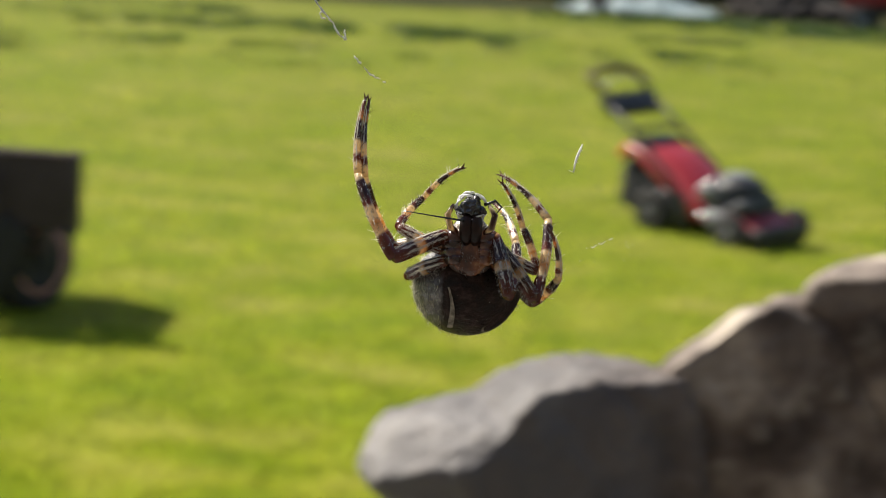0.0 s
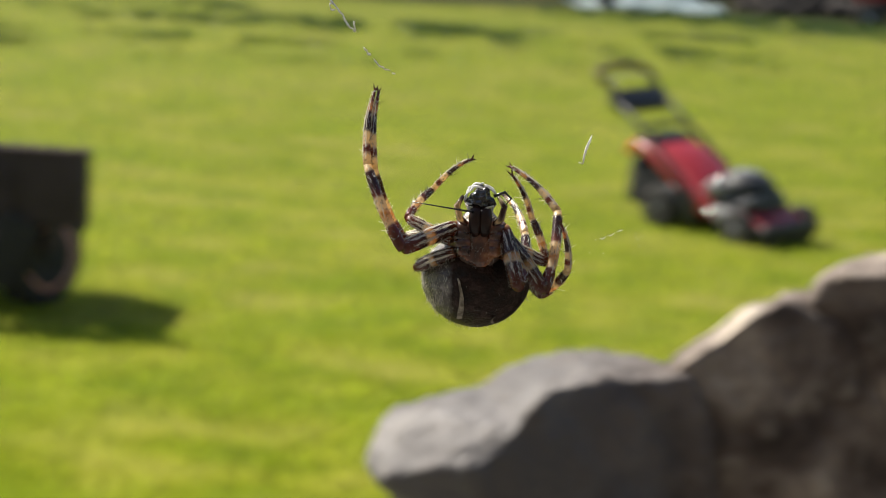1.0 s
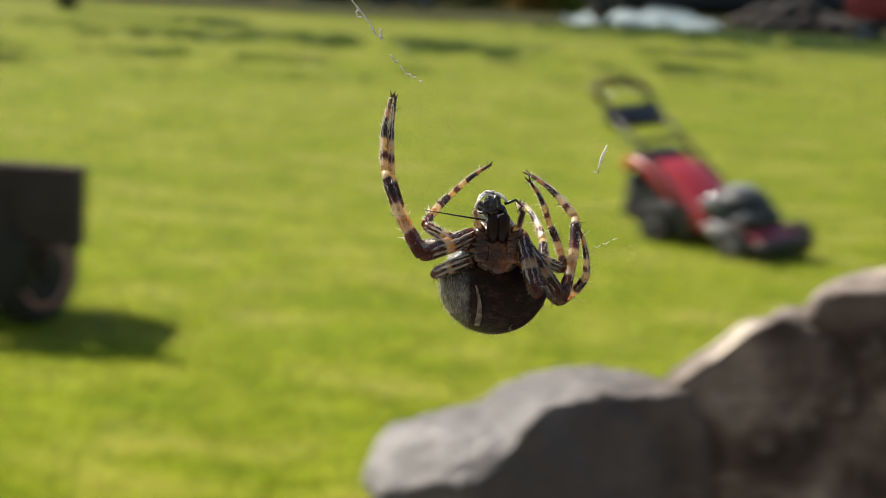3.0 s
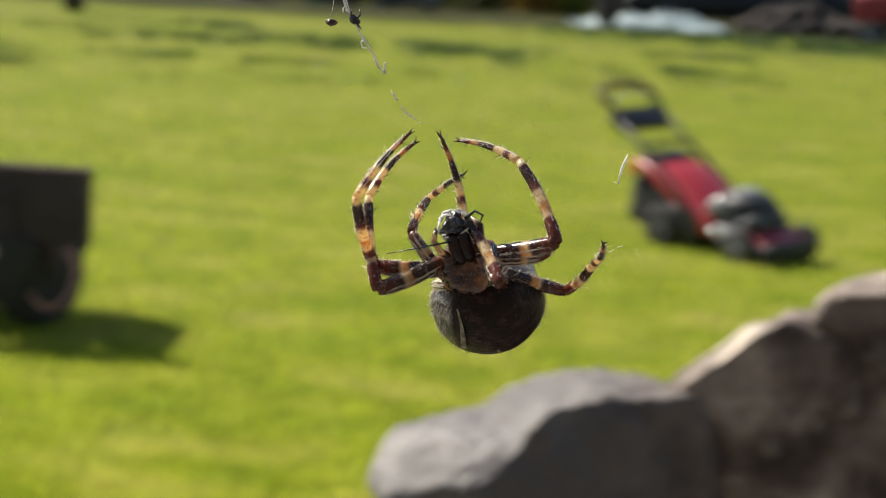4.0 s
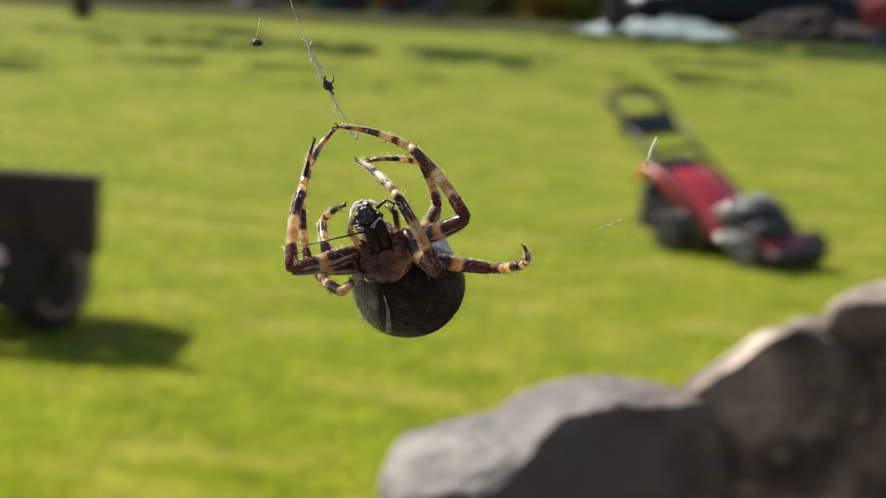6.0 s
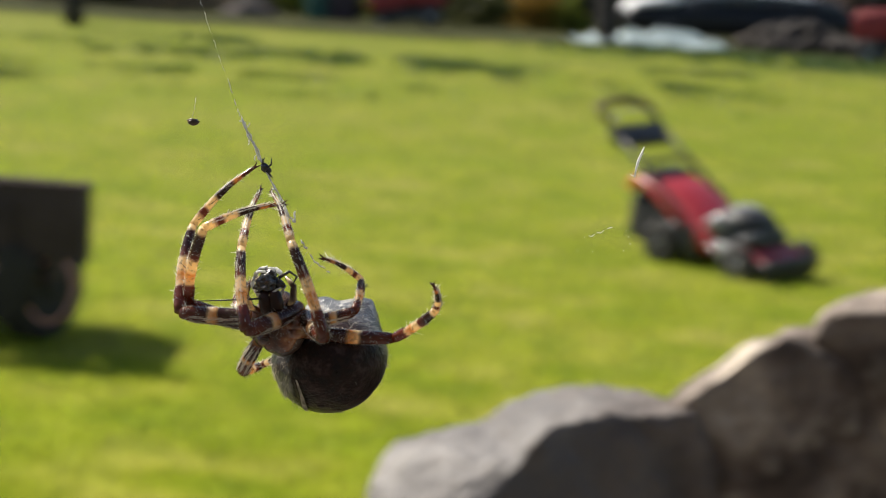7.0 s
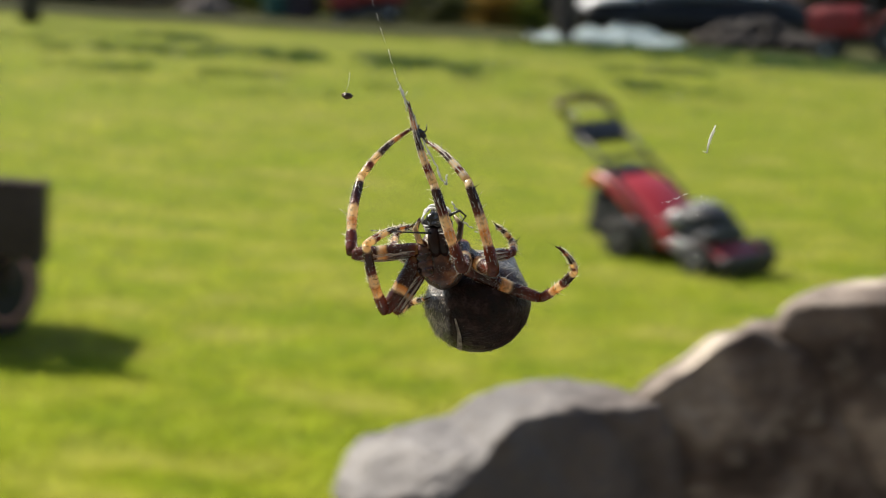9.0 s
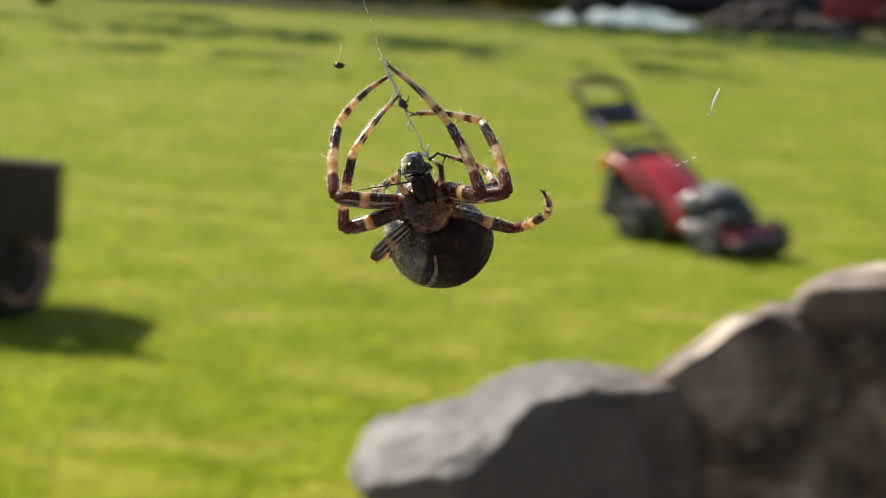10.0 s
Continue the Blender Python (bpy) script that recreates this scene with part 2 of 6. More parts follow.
def tube(bm, points, radius, sides=10, caps=True):
    """A tube of round section through points; radius is one number or one for each point."""
    points = [Vector(p) for p in points]
    radii = radius if isinstance(radius, (list, tuple)) else [radius] * len(points)
    rings, side = [], None
    for i, p in enumerate(points):
        way = (points[min(i + 1, len(points) - 1)] - points[max(i - 1, 0)]).normalized()
        if side is None:
            side = way.orthogonal().normalized()
        side = (side - way * side.dot(way)).normalized()
        up = way.cross(side)
        rings.append([bm.verts.new(p + (side * math.cos(a) + up * math.sin(a)) * radii[i])
                      for a in (2 * math.pi * k / sides for k in range(sides))])
    for a, b in zip(rings, rings[1:]):
        for k in range(sides):
            bm.faces.new((a[k], a[(k + 1) % sides], b[(k + 1) % sides], b[k]))
    if caps:
        bm.faces.new(rings[0][::-1])
        bm.faces.new(rings[-1])


def lathe(bm, profile, m=Matrix(), sides=24):
    """A round body about its z axis; the profile is (radius, height) from one end to the other."""
    rings = []
    for r, h in profile:
        rings.append([bm.verts.new(m @ Vector((r * math.cos(a), r * math.sin(a), h)))
                      for a in (2 * math.pi * k / sides for k in range(sides))])
    for a, b in zip(rings, rings[1:]):
        for k in range(sides):
            bm.faces.new((a[k], a[(k + 1) % sides], b[(k + 1) % sides], b[k]))
    bm.faces.new(rings[0][::-1])
    bm.faces.new(rings[-1])


def blob(bm, size, at=(0, 0, 0), rough=0.12, scale=1.5, level=3, seed=0.0):
    """A lumpy rounded body."""
    r = bmesh.ops.create_icosphere(bm, subdivisions=level, radius=1)
    for v in r["verts"]:
        k = 1 + rough * noise.fractal(v.co * scale + Vector((seed, seed * 1.7, -seed)), 0.9, 2.1, 4)
        v.co = Vector([c * s * k for c, s in zip(v.co, size)]) + Vector(at)


def loft(bm, sections, sides=24):
    """A shell along x through rounded sections: place, half width, low and high edge, squareness."""
    rings = []
    for px, half, low, high, e in sections:
        ring = []
        for k in range(sides):
            cx, cz = math.cos(2 * math.pi * k / sides), math.sin(2 * math.pi * k / sides)
            ring.append(bm.verts.new((px, half * math.copysign(abs(cx) ** e, cx), (low + high) / 2 + (high - low) / 2 * math.copysign(abs(cz) ** e, cz))))
        rings.append(ring)
    for a, b in zip(rings, rings[1:]):
        for k in range(sides):
            bm.faces.new((a[k], a[(k + 1) % sides], b[(k + 1) % sides], b[k]))
    bm.faces.new(rings[0][::-1])
    bm.faces.new(rings[-1])
    bmesh.ops.recalc_face_normals(bm, faces=bm.faces)


def leaves(bm, count, size, at, leaf, rng, low=0.0):
    """Small leaves scattered through an uneven crown."""
    lobes = [(Vector([rng.uniform(-0.6, 0.6) for _ in range(3)]), rng.uniform(0.35, 0.62)) for _ in range(9)]
    for _ in range(count):
        c, r = rng.choice(lobes)
        d = Vector([rng.gauss(0, 1) for _ in range(3)]).normalized() * r * rng.uniform(0.55, 1.05)
        p = c + d
        p = Vector([p.x * size[0], p.y * size[1], max(low, (p.z + 0.75) * size[2] * 0.62)]) + Vector(at)
        a = Vector([rng.gauss(0, 1) for _ in range(3)]).normalized()
        b = a.orthogonal().normalized()
        s = leaf * rng.uniform(0.6, 1.3)
        w = a.cross(b) * s * 0.45
        vs = [bm.verts.new(q) for q in (p - b * s, p + w, p + b * s, p - w)]
        bm.faces.new(vs)


# ---- ground ----
SLOPE = 0.061


def land(x, y):
    """The height of the lawn: it falls gently to the right."""
    far = max(0.0, math.hypot(x, y) - 90)
    return -SLOPE * max(-60, min(60, x)) - 0.0 * far


def stand(x, y, turn=0.0, lift=0.0):
    """A pose on the sloping lawn."""
    return Matrix.Translation((x, y, land(x, y) + lift)) @ pose(0, 0, 0, 0, math.degrees(math.atan(SLOPE)), turn)


def build_ground():
    bm = bmesh.new()
    xs = sorted({*np.round(np.arange(-16, 22, 0.25), 2), *np.arange(-40, 60, 4.0), -2000, -600, -200, -80, 80, 200, 600, 2000})
    ys = sorted({*np.round(np.arange(3, 14, 0.25), 2), *np.arange(-4, 60, 1.0), -2000, -300, -40, -12, 80, 150, 400, 2500})
    grid = []
    for y in ys:
        row = []
        for x in xs:
            z = land(x, y)
            if 2 < y < 45 and abs(x) < 30:
                z += 0.030 * noise.noise((x * 0.45, y * 0.45, 0)) + 0.010 * noise.noise((x * 1.9, y * 1.9, 5))
            row.append(bm.verts.new((x, y, z)))
        grid.append(row)
    for a, b in zip(grid, grid[1:]):
        for k in range(len(xs) - 1):
            bm.faces.new((a[k], a[k + 1], b[k + 1], b[k]))
    # out of view near the camera: paving added to replace the lawn's green bounce
    for f in bm.faces:
        if -3.2 < f.calc_center_median().y < 1.05 and abs(f.calc_center_median().x) < 8:
            f.material_index = 1
    ground = part("ground", bm, [MAT_TURF, MAT_UNSEEN_PAVING])
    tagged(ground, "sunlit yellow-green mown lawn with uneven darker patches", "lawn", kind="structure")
    # trodden yard beyond the lawn's far edge
    bm = bmesh.new()
    edge = [(x, 35.5 + 0.5 * noise.noise((x * 0.4, 0, 0)) + (0.0 if x < 0 else min(1.2, 0.3 * x))) for x in np.arange(-40, 41, 1.0)]
    for (x0, y0), (x1, y1) in zip(edge, edge[1:]):
        bm.faces.new([bm.verts.new((x, y, land(x, y) + h)) for x, y, h in ((x0, y0, 0.035), (x1, y1, 0.035), (x1, 70, 0.05), (x0, 70, 0.05))])
    bmesh.ops.remove_doubles(bm, verts=bm.verts, dist=0.001)
    tagged(part("yard", bm, MAT_EARTH), "trodden brown earth yard beyond the lawn", "yard", kind="structure")


def build_grass():
    """Short blades over the nearer lawn."""
    rng = np.random.default_rng(4)
    count = 150000
    y = 4.3 + 24.0 * rng.random(count) ** 2.6
    x = (rng.random(count) - 0.5) * 0.62 * y + 0.01 * y
    h = 0.020 + 0.030 * rng.random(count)
    a, lean = rng.random(count) * 6.283, rng.normal(0, 0.6, (count, 2))
    w = 0.0035
    z = np.array([land(u, v) + 0.030 * noise.noise((u * 0.45, v * 0.45, 0)) + 0.010 * noise.noise((u * 1.9, v * 1.9, 5)) for u, v in zip(x, y)])
    co = np.empty((count, 3, 3))
    co[:, 0] = np.stack([x - w * np.cos(a), y - w * np.sin(a), z - 0.004], 1)
    co[:, 1] = np.stack([x + w * np.cos(a), y + w * np.sin(a), z - 0.004], 1)
    co[:, 2] = np.stack([x + lean[:, 0] * h, y + lean[:, 1] * h, z + h], 1)
    mesh = bpy.data.meshes.new("grass")
    mesh.from_pydata(co.reshape(-1, 3), [], np.arange(count * 3).reshape(-1, 3))
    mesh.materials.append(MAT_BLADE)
    tagged(new("grass", mesh), "short sunlit yellow-green grass blades of the lawn", "grass", kind="stuff")


def build_shade_patches():
    """Low clumps of darker grass towards the far side, partly standing in for shade."""
    rng = np.random.default_rng(9)
    bm = bmesh.new()
    spots = [(-2.1, 26.3, 0.9, 1.1, 700), (0.5, 25.8, 0.80, 1.3, 2000), (-4.3, 30.0, 0.9, 0.9, 700), (-5.5, 19.5, 0.6, 0.5, 900), (3.6, 24.4, 0.40, 0.7, 1200),
             (-3.4, 25.5, 0.5, 0.6, 700), (9.0, 34.4, 5.0, 2.4, 2200), (-6.1, 27.0, 0.8, 0.6, 700), (5.2, 35.9, 2.2, 1.3, 3500), (13.0, 34.2, 3.5, 2.4, 3000), (7.5, 36.6, 3.2, 0.9, 4000),
             (-1.0, 27.6, 2.4, 0.5, 900), (-5.0, 25.0, 1.2, 0.35, 700), (-3.0, 22.0, 1.5, 0.25, 420), (4.6, 28.6, 1.6, 0.4, 500),
             (-2.0, 26.4, 4.6, 1.3, 520), (-3.0, 21.0, 4.0, 2.4, 90), (3.0, 23.5, 4.2, 3.0, 70)]
    for cx, cy, rx, ry, thick in spots:
        gate = 0.16 if rx > 3.5 and cy < 30 else -0.05
        for _ in range(int(1.7 * thick * rx * ry) + 300):
            u, v = rng.normal(0, 0.5, 2)
            x, y = cx + u * rx, cy + v * ry
            if noise.noise((x * 1.5, y * 0.55, 2.0)) + 0.4 * noise.noise((x * 4.0, y * 1.7, 6.0)) < gate:
                continue
            z, h, a = land(x, y) - 0.01, rng.uniform(0.04, 0.11), rng.uniform(0, 6.283)
            dx, dy = 0.018 * math.cos(a), 0.018 * math.sin(a)
            bm.faces.new([bm.verts.new(p) for p in ((x - dx, y - dy, z), (x + dx, y + dy, z), (x + rng.normal(0, 0.04), y + rng.normal(0, 0.04), z + h))])
    tagged(part("shade_grass", bm, MAT_SHADE_GRASS, smooth=False), "low clumps of dark green grass, partly standing in for shade on the lawn", "grass", kind="stuff")


build_ground()
build_grass()
build_shade_patches()

# ---- stone wall by the camera ----


GROW = 2.2  # the stones' corners are given at 1 : 2.2


def stone(name, lobes, material, label, m, seed, rough=0.002, group=""):
    """A stone: the hulls of a few corners grown together, rounded and roughened."""
    bm = bmesh.new()
    for corners in lobes:
        made = [bm.verts.new(c) for c in corners]
        r = bmesh.ops.convex_hull(bm, input=made)
        spare = {g for g in r["geom_interior"] + r["geom_unused"] if isinstance(g, bmesh.types.BMVert)}
        bmesh.ops.delete(bm, geom=list(spare), context="VERTS")
    raw = part("raw_stone", bm, material)
    skin = raw.modifiers.new("skin", "REMESH")
    skin.mode, skin.voxel_size = "VOXEL", 0.0011
    bm = bmesh.new()
    bm.from_object(raw, bpy.context.evaluated_depsgraph_get())
    bpy.data.objects.remove(raw)
    for _ in range(4):
        bmesh.ops.smooth_vert(bm, verts=bm.verts, factor=0.5, use_axis_x=True, use_axis_y=True, use_axis_z=True)
    bm.normal_update()
    for v in bm.verts:
        p = Vector((v.co.x + 0.6 * v.co.z, v.co.y, v.co.z - 0.5 * v.co.x)) * 42 + Vector((seed, 0, seed))
        k = noise.fractal(Vector((p.x * 1.6, p.y, p.z * 0.6)), 0.9, 2.1, 4) + 0.35 * noise.fractal(p * 4.5, 0.9, 2.0, 3)
        v.co += v.normal * k * rough
    bm.transform(Matrix.Scale(GROW, 4))
    ob = part(name, bm, material)
    ob.matrix_world = m
    return tagged(ob, label, "stone", group, "")


def build_stones():
    at, higher = Matrix.Translation((0.0000, 0.7260, 1.4694)), Matrix.Translation((0.0022, 0.7414, 1.4672))
    group = "stones of the wall"
    stone("coping_stone", [[(-0.016, 0.001, -0.019), (-0.0135, 0.0065, -0.0147), (-0.011, 0.017, -0.0135), (-0.005, -0.007, -0.0065), (0.002, 0.0275, -0.0119),
                           (0.011, 0.028, -0.0097), (-0.0115, -0.019, -0.0165), (0.0, -0.0255, -0.0117), (0.0085, -0.0275, -0.0124), (0.0124, -0.020, -0.0054),
                           (-0.013, 0.000, -0.025), (0.011, -0.017, -0.031), (0.027, 0.050, -0.057), (-0.007, 0.051, -0.050), (0.020, 0.028, -0.011)],
                          [(0.010, 0.028, -0.0097), (0.016, 0.0335, -0.0072), (0.0275, 0.039, -0.0055), (0.041, 0.039, -0.0056), (0.056, 0.0260, -0.0058),
                           (0.010, -0.024, -0.011), (0.014, -0.024, -0.0053), (0.017, -0.022, -0.0007), (0.022, -0.0185, 0.0022), (0.032, -0.0115, 0.0036),
                           (0.052, -0.0050, 0.0010), (0.056, -0.0035, -0.0090), (0.011, -0.018, -0.040), (0.058, -0.0020, -0.045), (0.0135, 0.050, -0.057), (0.063, 0.069, -0.064)]],
          MAT_STONE, "rounded grey weathered coping stone with a shaded front", at, 5.3, 0.0016, group=group)
    stone("wall_stone", [[(0.034, -0.006, -0.0090), (0.0437, -0.0025, 0.0000), (0.051, 0.003, 0.0036), (0.066, 0.0075, 0.0122), (0.0735, 0.010, 0.0155), (0.080, 0.012, 0.0150),
                         (0.048, -0.0095, 0.0028), (0.0615, -0.0060, 0.0118), (0.0692, -0.0045, 0.0156), (0.038, -0.0075, -0.014), (0.040, -0.004, -0.045),
                         (0.0835, -0.0015, 0.0080), (0.115, 0.006, -0.0500), (0.098, 0.022, 0.011), (0.057, 0.0665, -0.078), (0.117, 0.079, -0.068), (0.063, 0.077, -0.022), (0.091, 0.089, -0.010)]],
          MAT_STONE_BROWN, "rough brown wall stone with a pale sunlit edge", higher, 7.7, 0.0015, group=group)
    stone("wall_stone", [[(0.0767, 0.000, 0.0146), (0.078, 0.003, 0.0190), (0.0845, 0.0085, 0.0208), (0.092, 0.0135, 0.0212), (0.1135, 0.014, 0.0242), (0.1375, 0.014, 0.023),
                         (0.0795, -0.002, 0.0200), (0.0870, -0.004, 0.0210), (0.1375, 0.0000, 0.0200), (0.086, 0.000, 0.004), (0.122, 0.006, -0.0550), (0.170, 0.012, -0.055), (0.165, 0.006, 0.019), (0.173, 0.099, -0.013),
                         (0.100, 0.081, -0.002), (0.117, 0.0815, -0.054)]],
          MAT_STONE_BROWN, "rough brown wall stone on top of the garden wall", higher, 12.4, 0.0015, group=group)
    # courses of stone that carry the coping, down to the ground
    rng = random.Random(5)
    wall = thing("wall_garden", "dry stone garden wall of grey and brown stones", "wall", Matrix(), kind="structure")
    z = land(0.3, 0.95) - 0.03
    while z < 1.34:
        h, x = rng.uniform(0.11, 0.16), 0.00
        h = min(h, 1.385 - z)
        while x < 2.4:
            w = rng.uniform(0.18, 0.30)
            bm = bmesh.new()
            blob(bm, (w * 0.62, 0.20, h * 0.62), (x + w / 2, 0.97 if z > 1.15 else 0.94, z + h / 2), 0.10, 1.3, 2, rng.uniform(0, 50))
            part("stone", bm, rng.choice((MAT_STONE, MAT_STONE_BROWN)), wall)
            x += w
        z += h


build_stones()


def build_back_wall():
    """A plain dark wall, added unseen behind the viewer: closes the place, blocks sky light."""
    bm = bmesh.new()
    box(bm, (14, 0.4, 5.0), (0, -2.2, 2.3))
    wall = part("wall_unseen", bm, MAT_DARKWALL, smooth=False)
    tagged(wall, "plain dark rendered wall added unseen behind the viewer", "wall", kind="structure")


build_back_wall()

# ---- lawnmower ----


def wheel(parent, at, radius, width, turn, rim_material, rim_label, inner=0.66, dish=0.7, lip=None):
    """A wheel with a ribbed tyre, a dished rim and a hub; its axis lies along y before the turn."""
    w = thing("wheel", "", "", Matrix())
    w.parent = parent
    w.matrix_local = pose(*at, 0, 0, turn) @ pose(0, 0, 0, 90, 0, 0)
    bm = bmesh.new()
    h, lip = width / 2, lip or inner - 0.11
    section = [(inner - 0.04, -0.9), (max(0.86, inner + 0.06), -1), (0.95, -0.75), (0.98, -0.3), (0.98, 0.3), (0.95, 0.75), (max(0.86, inner + 0.06), 1), (inner - 0.04, 0.9)]
    lathe(bm, [(radius * r, h * z) for r, z in section], sides=48)
    bm.verts.ensure_lookup_table()
    for k, v in enumerate(bm.verts):  # every other pair of columns stands proud as tread
        if 2 <= k // 48 <= 5 and (k % 48 + (k // 48) // 2) % 4 < 2:
            v.co.x, v.co.y = v.co.x * 1.035, v.co.y * 1.035
    part("tyre", bm, MAT_RUBBER, w)
    bm = bmesh.new()
    back = max(dish, 0.6)
    lathe(bm, [(radius * 0.10, -h * 1.02), (radius * 0.22, -h * 1.02), (radius * 0.30, -h * back * 0.85), (radius * lip, -h * back), (radius * inner, -h * 0.97),
               (radius * inner, h * 0.97), (radius * lip, h * dish), (radius * 0.30, h * dish * 0.85), (radius * 0.22, h * (0.3 + dish if lip > 0.5 else 0.3)), (radius * 0.10, h * (0.3 + dish if lip > 0.5 else 0.3))], sides=28)
    part("rim", bm, rim_material, w, rim_label)
    bm = bmesh.new()
    lathe(bm, [(radius * 0.06, -h * 1.2), (radius * 0.10, -h * 1.1), (radius * 0.10, h * 1.1), (radius * 0.06, h * 1.2)], sides=12)
    part("hub", bm, MAT_STEEL if lip > 0.5 else MAT_BLACK, w)
    if lip < 0.5:
        bm = bmesh.new()
        lathe(bm, [(radius * 0.10, h * 0.75), (radius * lip * 0.9, h * 0.70), (radius * lip, h * 0.1), (radius * lip, -h * 0.1), (radius * lip * 0.9, -h * 0.42), (radius * 0.10, -h * 0.5)], sides=28)
        part("hub_cap", bm, MAT_BLACK, w, "black hub cap")
    return w


def build_mower():
    mower = thing("lawn_mower", "red petrol lawn mower with black grass bag standing on the lawn", "lawn mower", stand(1.68, 9.47, -49.5))
    # pressed steel deck
    bm = bmesh.new()
    box(bm, (0.46, 0.41, 0.08), (0.09, 0, 0.150), bevel=0.035)
    box(bm, (0.12, 0.38, 0.06), (0.34, 0, 0.135), (0, 18, 0), bevel=0.028)
    part("deck", bm, MAT_RED, mower, "glossy red steel deck")
    bm = bmesh.new()
    box(bm, (0.24, 0.43, 0.22), (-0.20, 0, 0.155), bevel=0.03)
    part("rear_chute", bm, MAT_BLACK, mower, "black plastic chute to the grass bag")
    bm = bmesh.new()
    box(bm, (0.44, 0.36, 0.06), (0.06, 0, 0.215), bevel=0.028)
    part("engine_base", bm, MAT_BLACK, mower)
    bm = bmesh.new()
    box(bm, (0.05, 0.44, 0.035), (0.425, 0, 0.125), bevel=0.015)
    box(bm, (0.10, 0.40, 0.10), (0.385, 0, 0.075), (0, 12, 0), bevel=0.015)
    part("bumper", bm, MAT_BLACK, mower)
    bm = bmesh.new()
    box(bm, (0.15, 0.034, 0.09), (0.14, -0.225, 0.160), bevel=0.014)
    part("side_plate", bm, MAT_GREY_DARK, mower, "grey plastic plate beside the front wheel")
    for x in (-0.34, 0.34):
        for y in (-0.235, 0.235):
            r = 0.125 if x < 0 else 0.105
            wheel(mower, (x if x < 0 or y > 0 else 0.25, y, r), r, 0.055, 0, MAT_GREY_DARK if x > 0 else MAT_BLACK, "grey plastic wheel rim" if x > 0 else "dark grey wheel rim")
    # engine
    bm = bmesh.new()
    lathe(bm, [(0.15, 0.23), (0.17, 0.25), (0.17, 0.33), (0.155, 0.355)], Matrix.Translation((0.10, 0, 0)))
    box(bm, (0.13, 0.17, 0.12), (0.22, 0.02, 0.30), bevel=0.02)
    for k in range(5):
        box(bm, (0.145, 0.19, 0.006), (0.225, 0.02, 0.255 + 0.022 * k))
    part("engine", bm, MAT_ENGINE, mower, "dark engine block with cooling fins")
    bm = bmesh.new()
    lathe(bm, [(0.162, 0.345), (0.168, 0.36), (0.160, 0.40), (0.125, 0.43), (0.07, 0.442), (0.03, 0.44)], Matrix.Translation((0.10, 0, 0)))
    part("engine_cover", bm, MAT_BLACK, mower, "rounded black engine cover")
    bm = bmesh.new()
    lathe(bm, [(0.08, 0.435), (0.08, 0.452), (0.065, 0.458)], Matrix.Translation((0.10, 0, 0)), 20)
    part("starter", bm, MAT_GREY_DARK, mower, "grey recoil starter disc")
    bm = bmesh.new()
    box(bm, (0.13, 0.09, 0.09), (0.03, -0.16, 0.315), (0, 0, 12), bevel=0.022)
    part("fuel_tank", bm, MAT_GREY_DARK, mower, "grey fuel tank")
    bm = bmesh.new()
    lathe(bm, [(0.024, 0.0), (0.026, 0.02), (0.020, 0.028)], Matrix.Translation((0.03, -0.16, 0.36)), 14)
    part("fuel_cap", bm, MAT_BLACK, mower)
    # tiny mirrors added and tilted so the sun glints towards the viewer
    for at, r in (((0.05, -0.256, 0.208), 0.009), ((0.055, -0.215, 0.385), 0.010)):
        bm = bmesh.new()
        box(bm, (r, r, 0.004), at, (45.6, -5.5, 0))
        part("glint_plate", bm, MAT_CHROME, mower, "small chrome plate added to throw a sun glint", smooth=False)
    bm = bmesh.new()
    box(bm, (0.09, 0.07, 0.10), (0.12, 0.19, 0.30), bevel=0.015)
    part("air_filter", bm, MAT_BLACK, mower)
    bm = bmesh.new()
    lathe(bm, [(0.035, -0.07), (0.042, -0.06), (0.042, 0.06), (0.035, 0.07)], pose(0.27, -0.12, 0.27, 90, 0, 0), 16)
    part("muffler", bm, MAT_ENGINE, mower, "sooty dark muffler")
    # rear flap and grass bag
    bm = bmesh.new()
    loft(bm, [(-0.635, 0.190, 0.478, 0.520, 0.5), (-0.60, 0.210, 0.460, 0.540, 0.5), (-0.48, 0.214, 0.400, 0.530, 0.6), (-0.36, 0.218, 0.300, 0.510, 0.75),
              (-0.24, 0.218, 0.220, 0.460, 0.78), (-0.12, 0.214, 0.180, 0.370, 0.7), (0.00, 0.212, 0.150, 0.285, 0.5), (0.06, 0.200, 0.140, 0.230, 0.5)])
    part("rear_flap", bm, MAT_RED, mower, "glossy red rear flap over the grass bag")
    bm = bmesh.new()
    box(bm, (0.15, 0.26, 0.03), (-0.53, 0.04, 0.536), (0, 8, 0), bevel=0.012)
    part("bag_lid", bm, MAT_BLACK, mower, "black plastic lid of the grass bag")
    bm = bmesh.new()
    box(bm, (0.34, 0.41, 0.29), (-0.47, 0, 0.255), (0, 6, 0), bevel=0.05)
    part("grass_bag", bm, MAT_BAG, mower, "black fabric grass bag")
    bm = bmesh.new()
    box(bm, (0.05, 0.030, 0.09), (-0.60, -0.215, 0.48), (0, 24, 0), bevel=0.01)
    part("bag_clip", bm, MAT_ORANGE, mower, "orange clip")
    # handle: two bars that rise backwards, a control panel and a bowed grip
    for y in (-0.20, 0.20):
        bm = bmesh.new()
        tube(bm, [(-0.16, y * 1.12, 0.20), (-0.24, y * 1.12, 0.33), (-0.55, y * 1.05, 0.545), (-0.82, y, 0.720)], 0.015)
        part("handle_bar", bm, MAT_BLACK, mower)
    bm = bmesh.new()
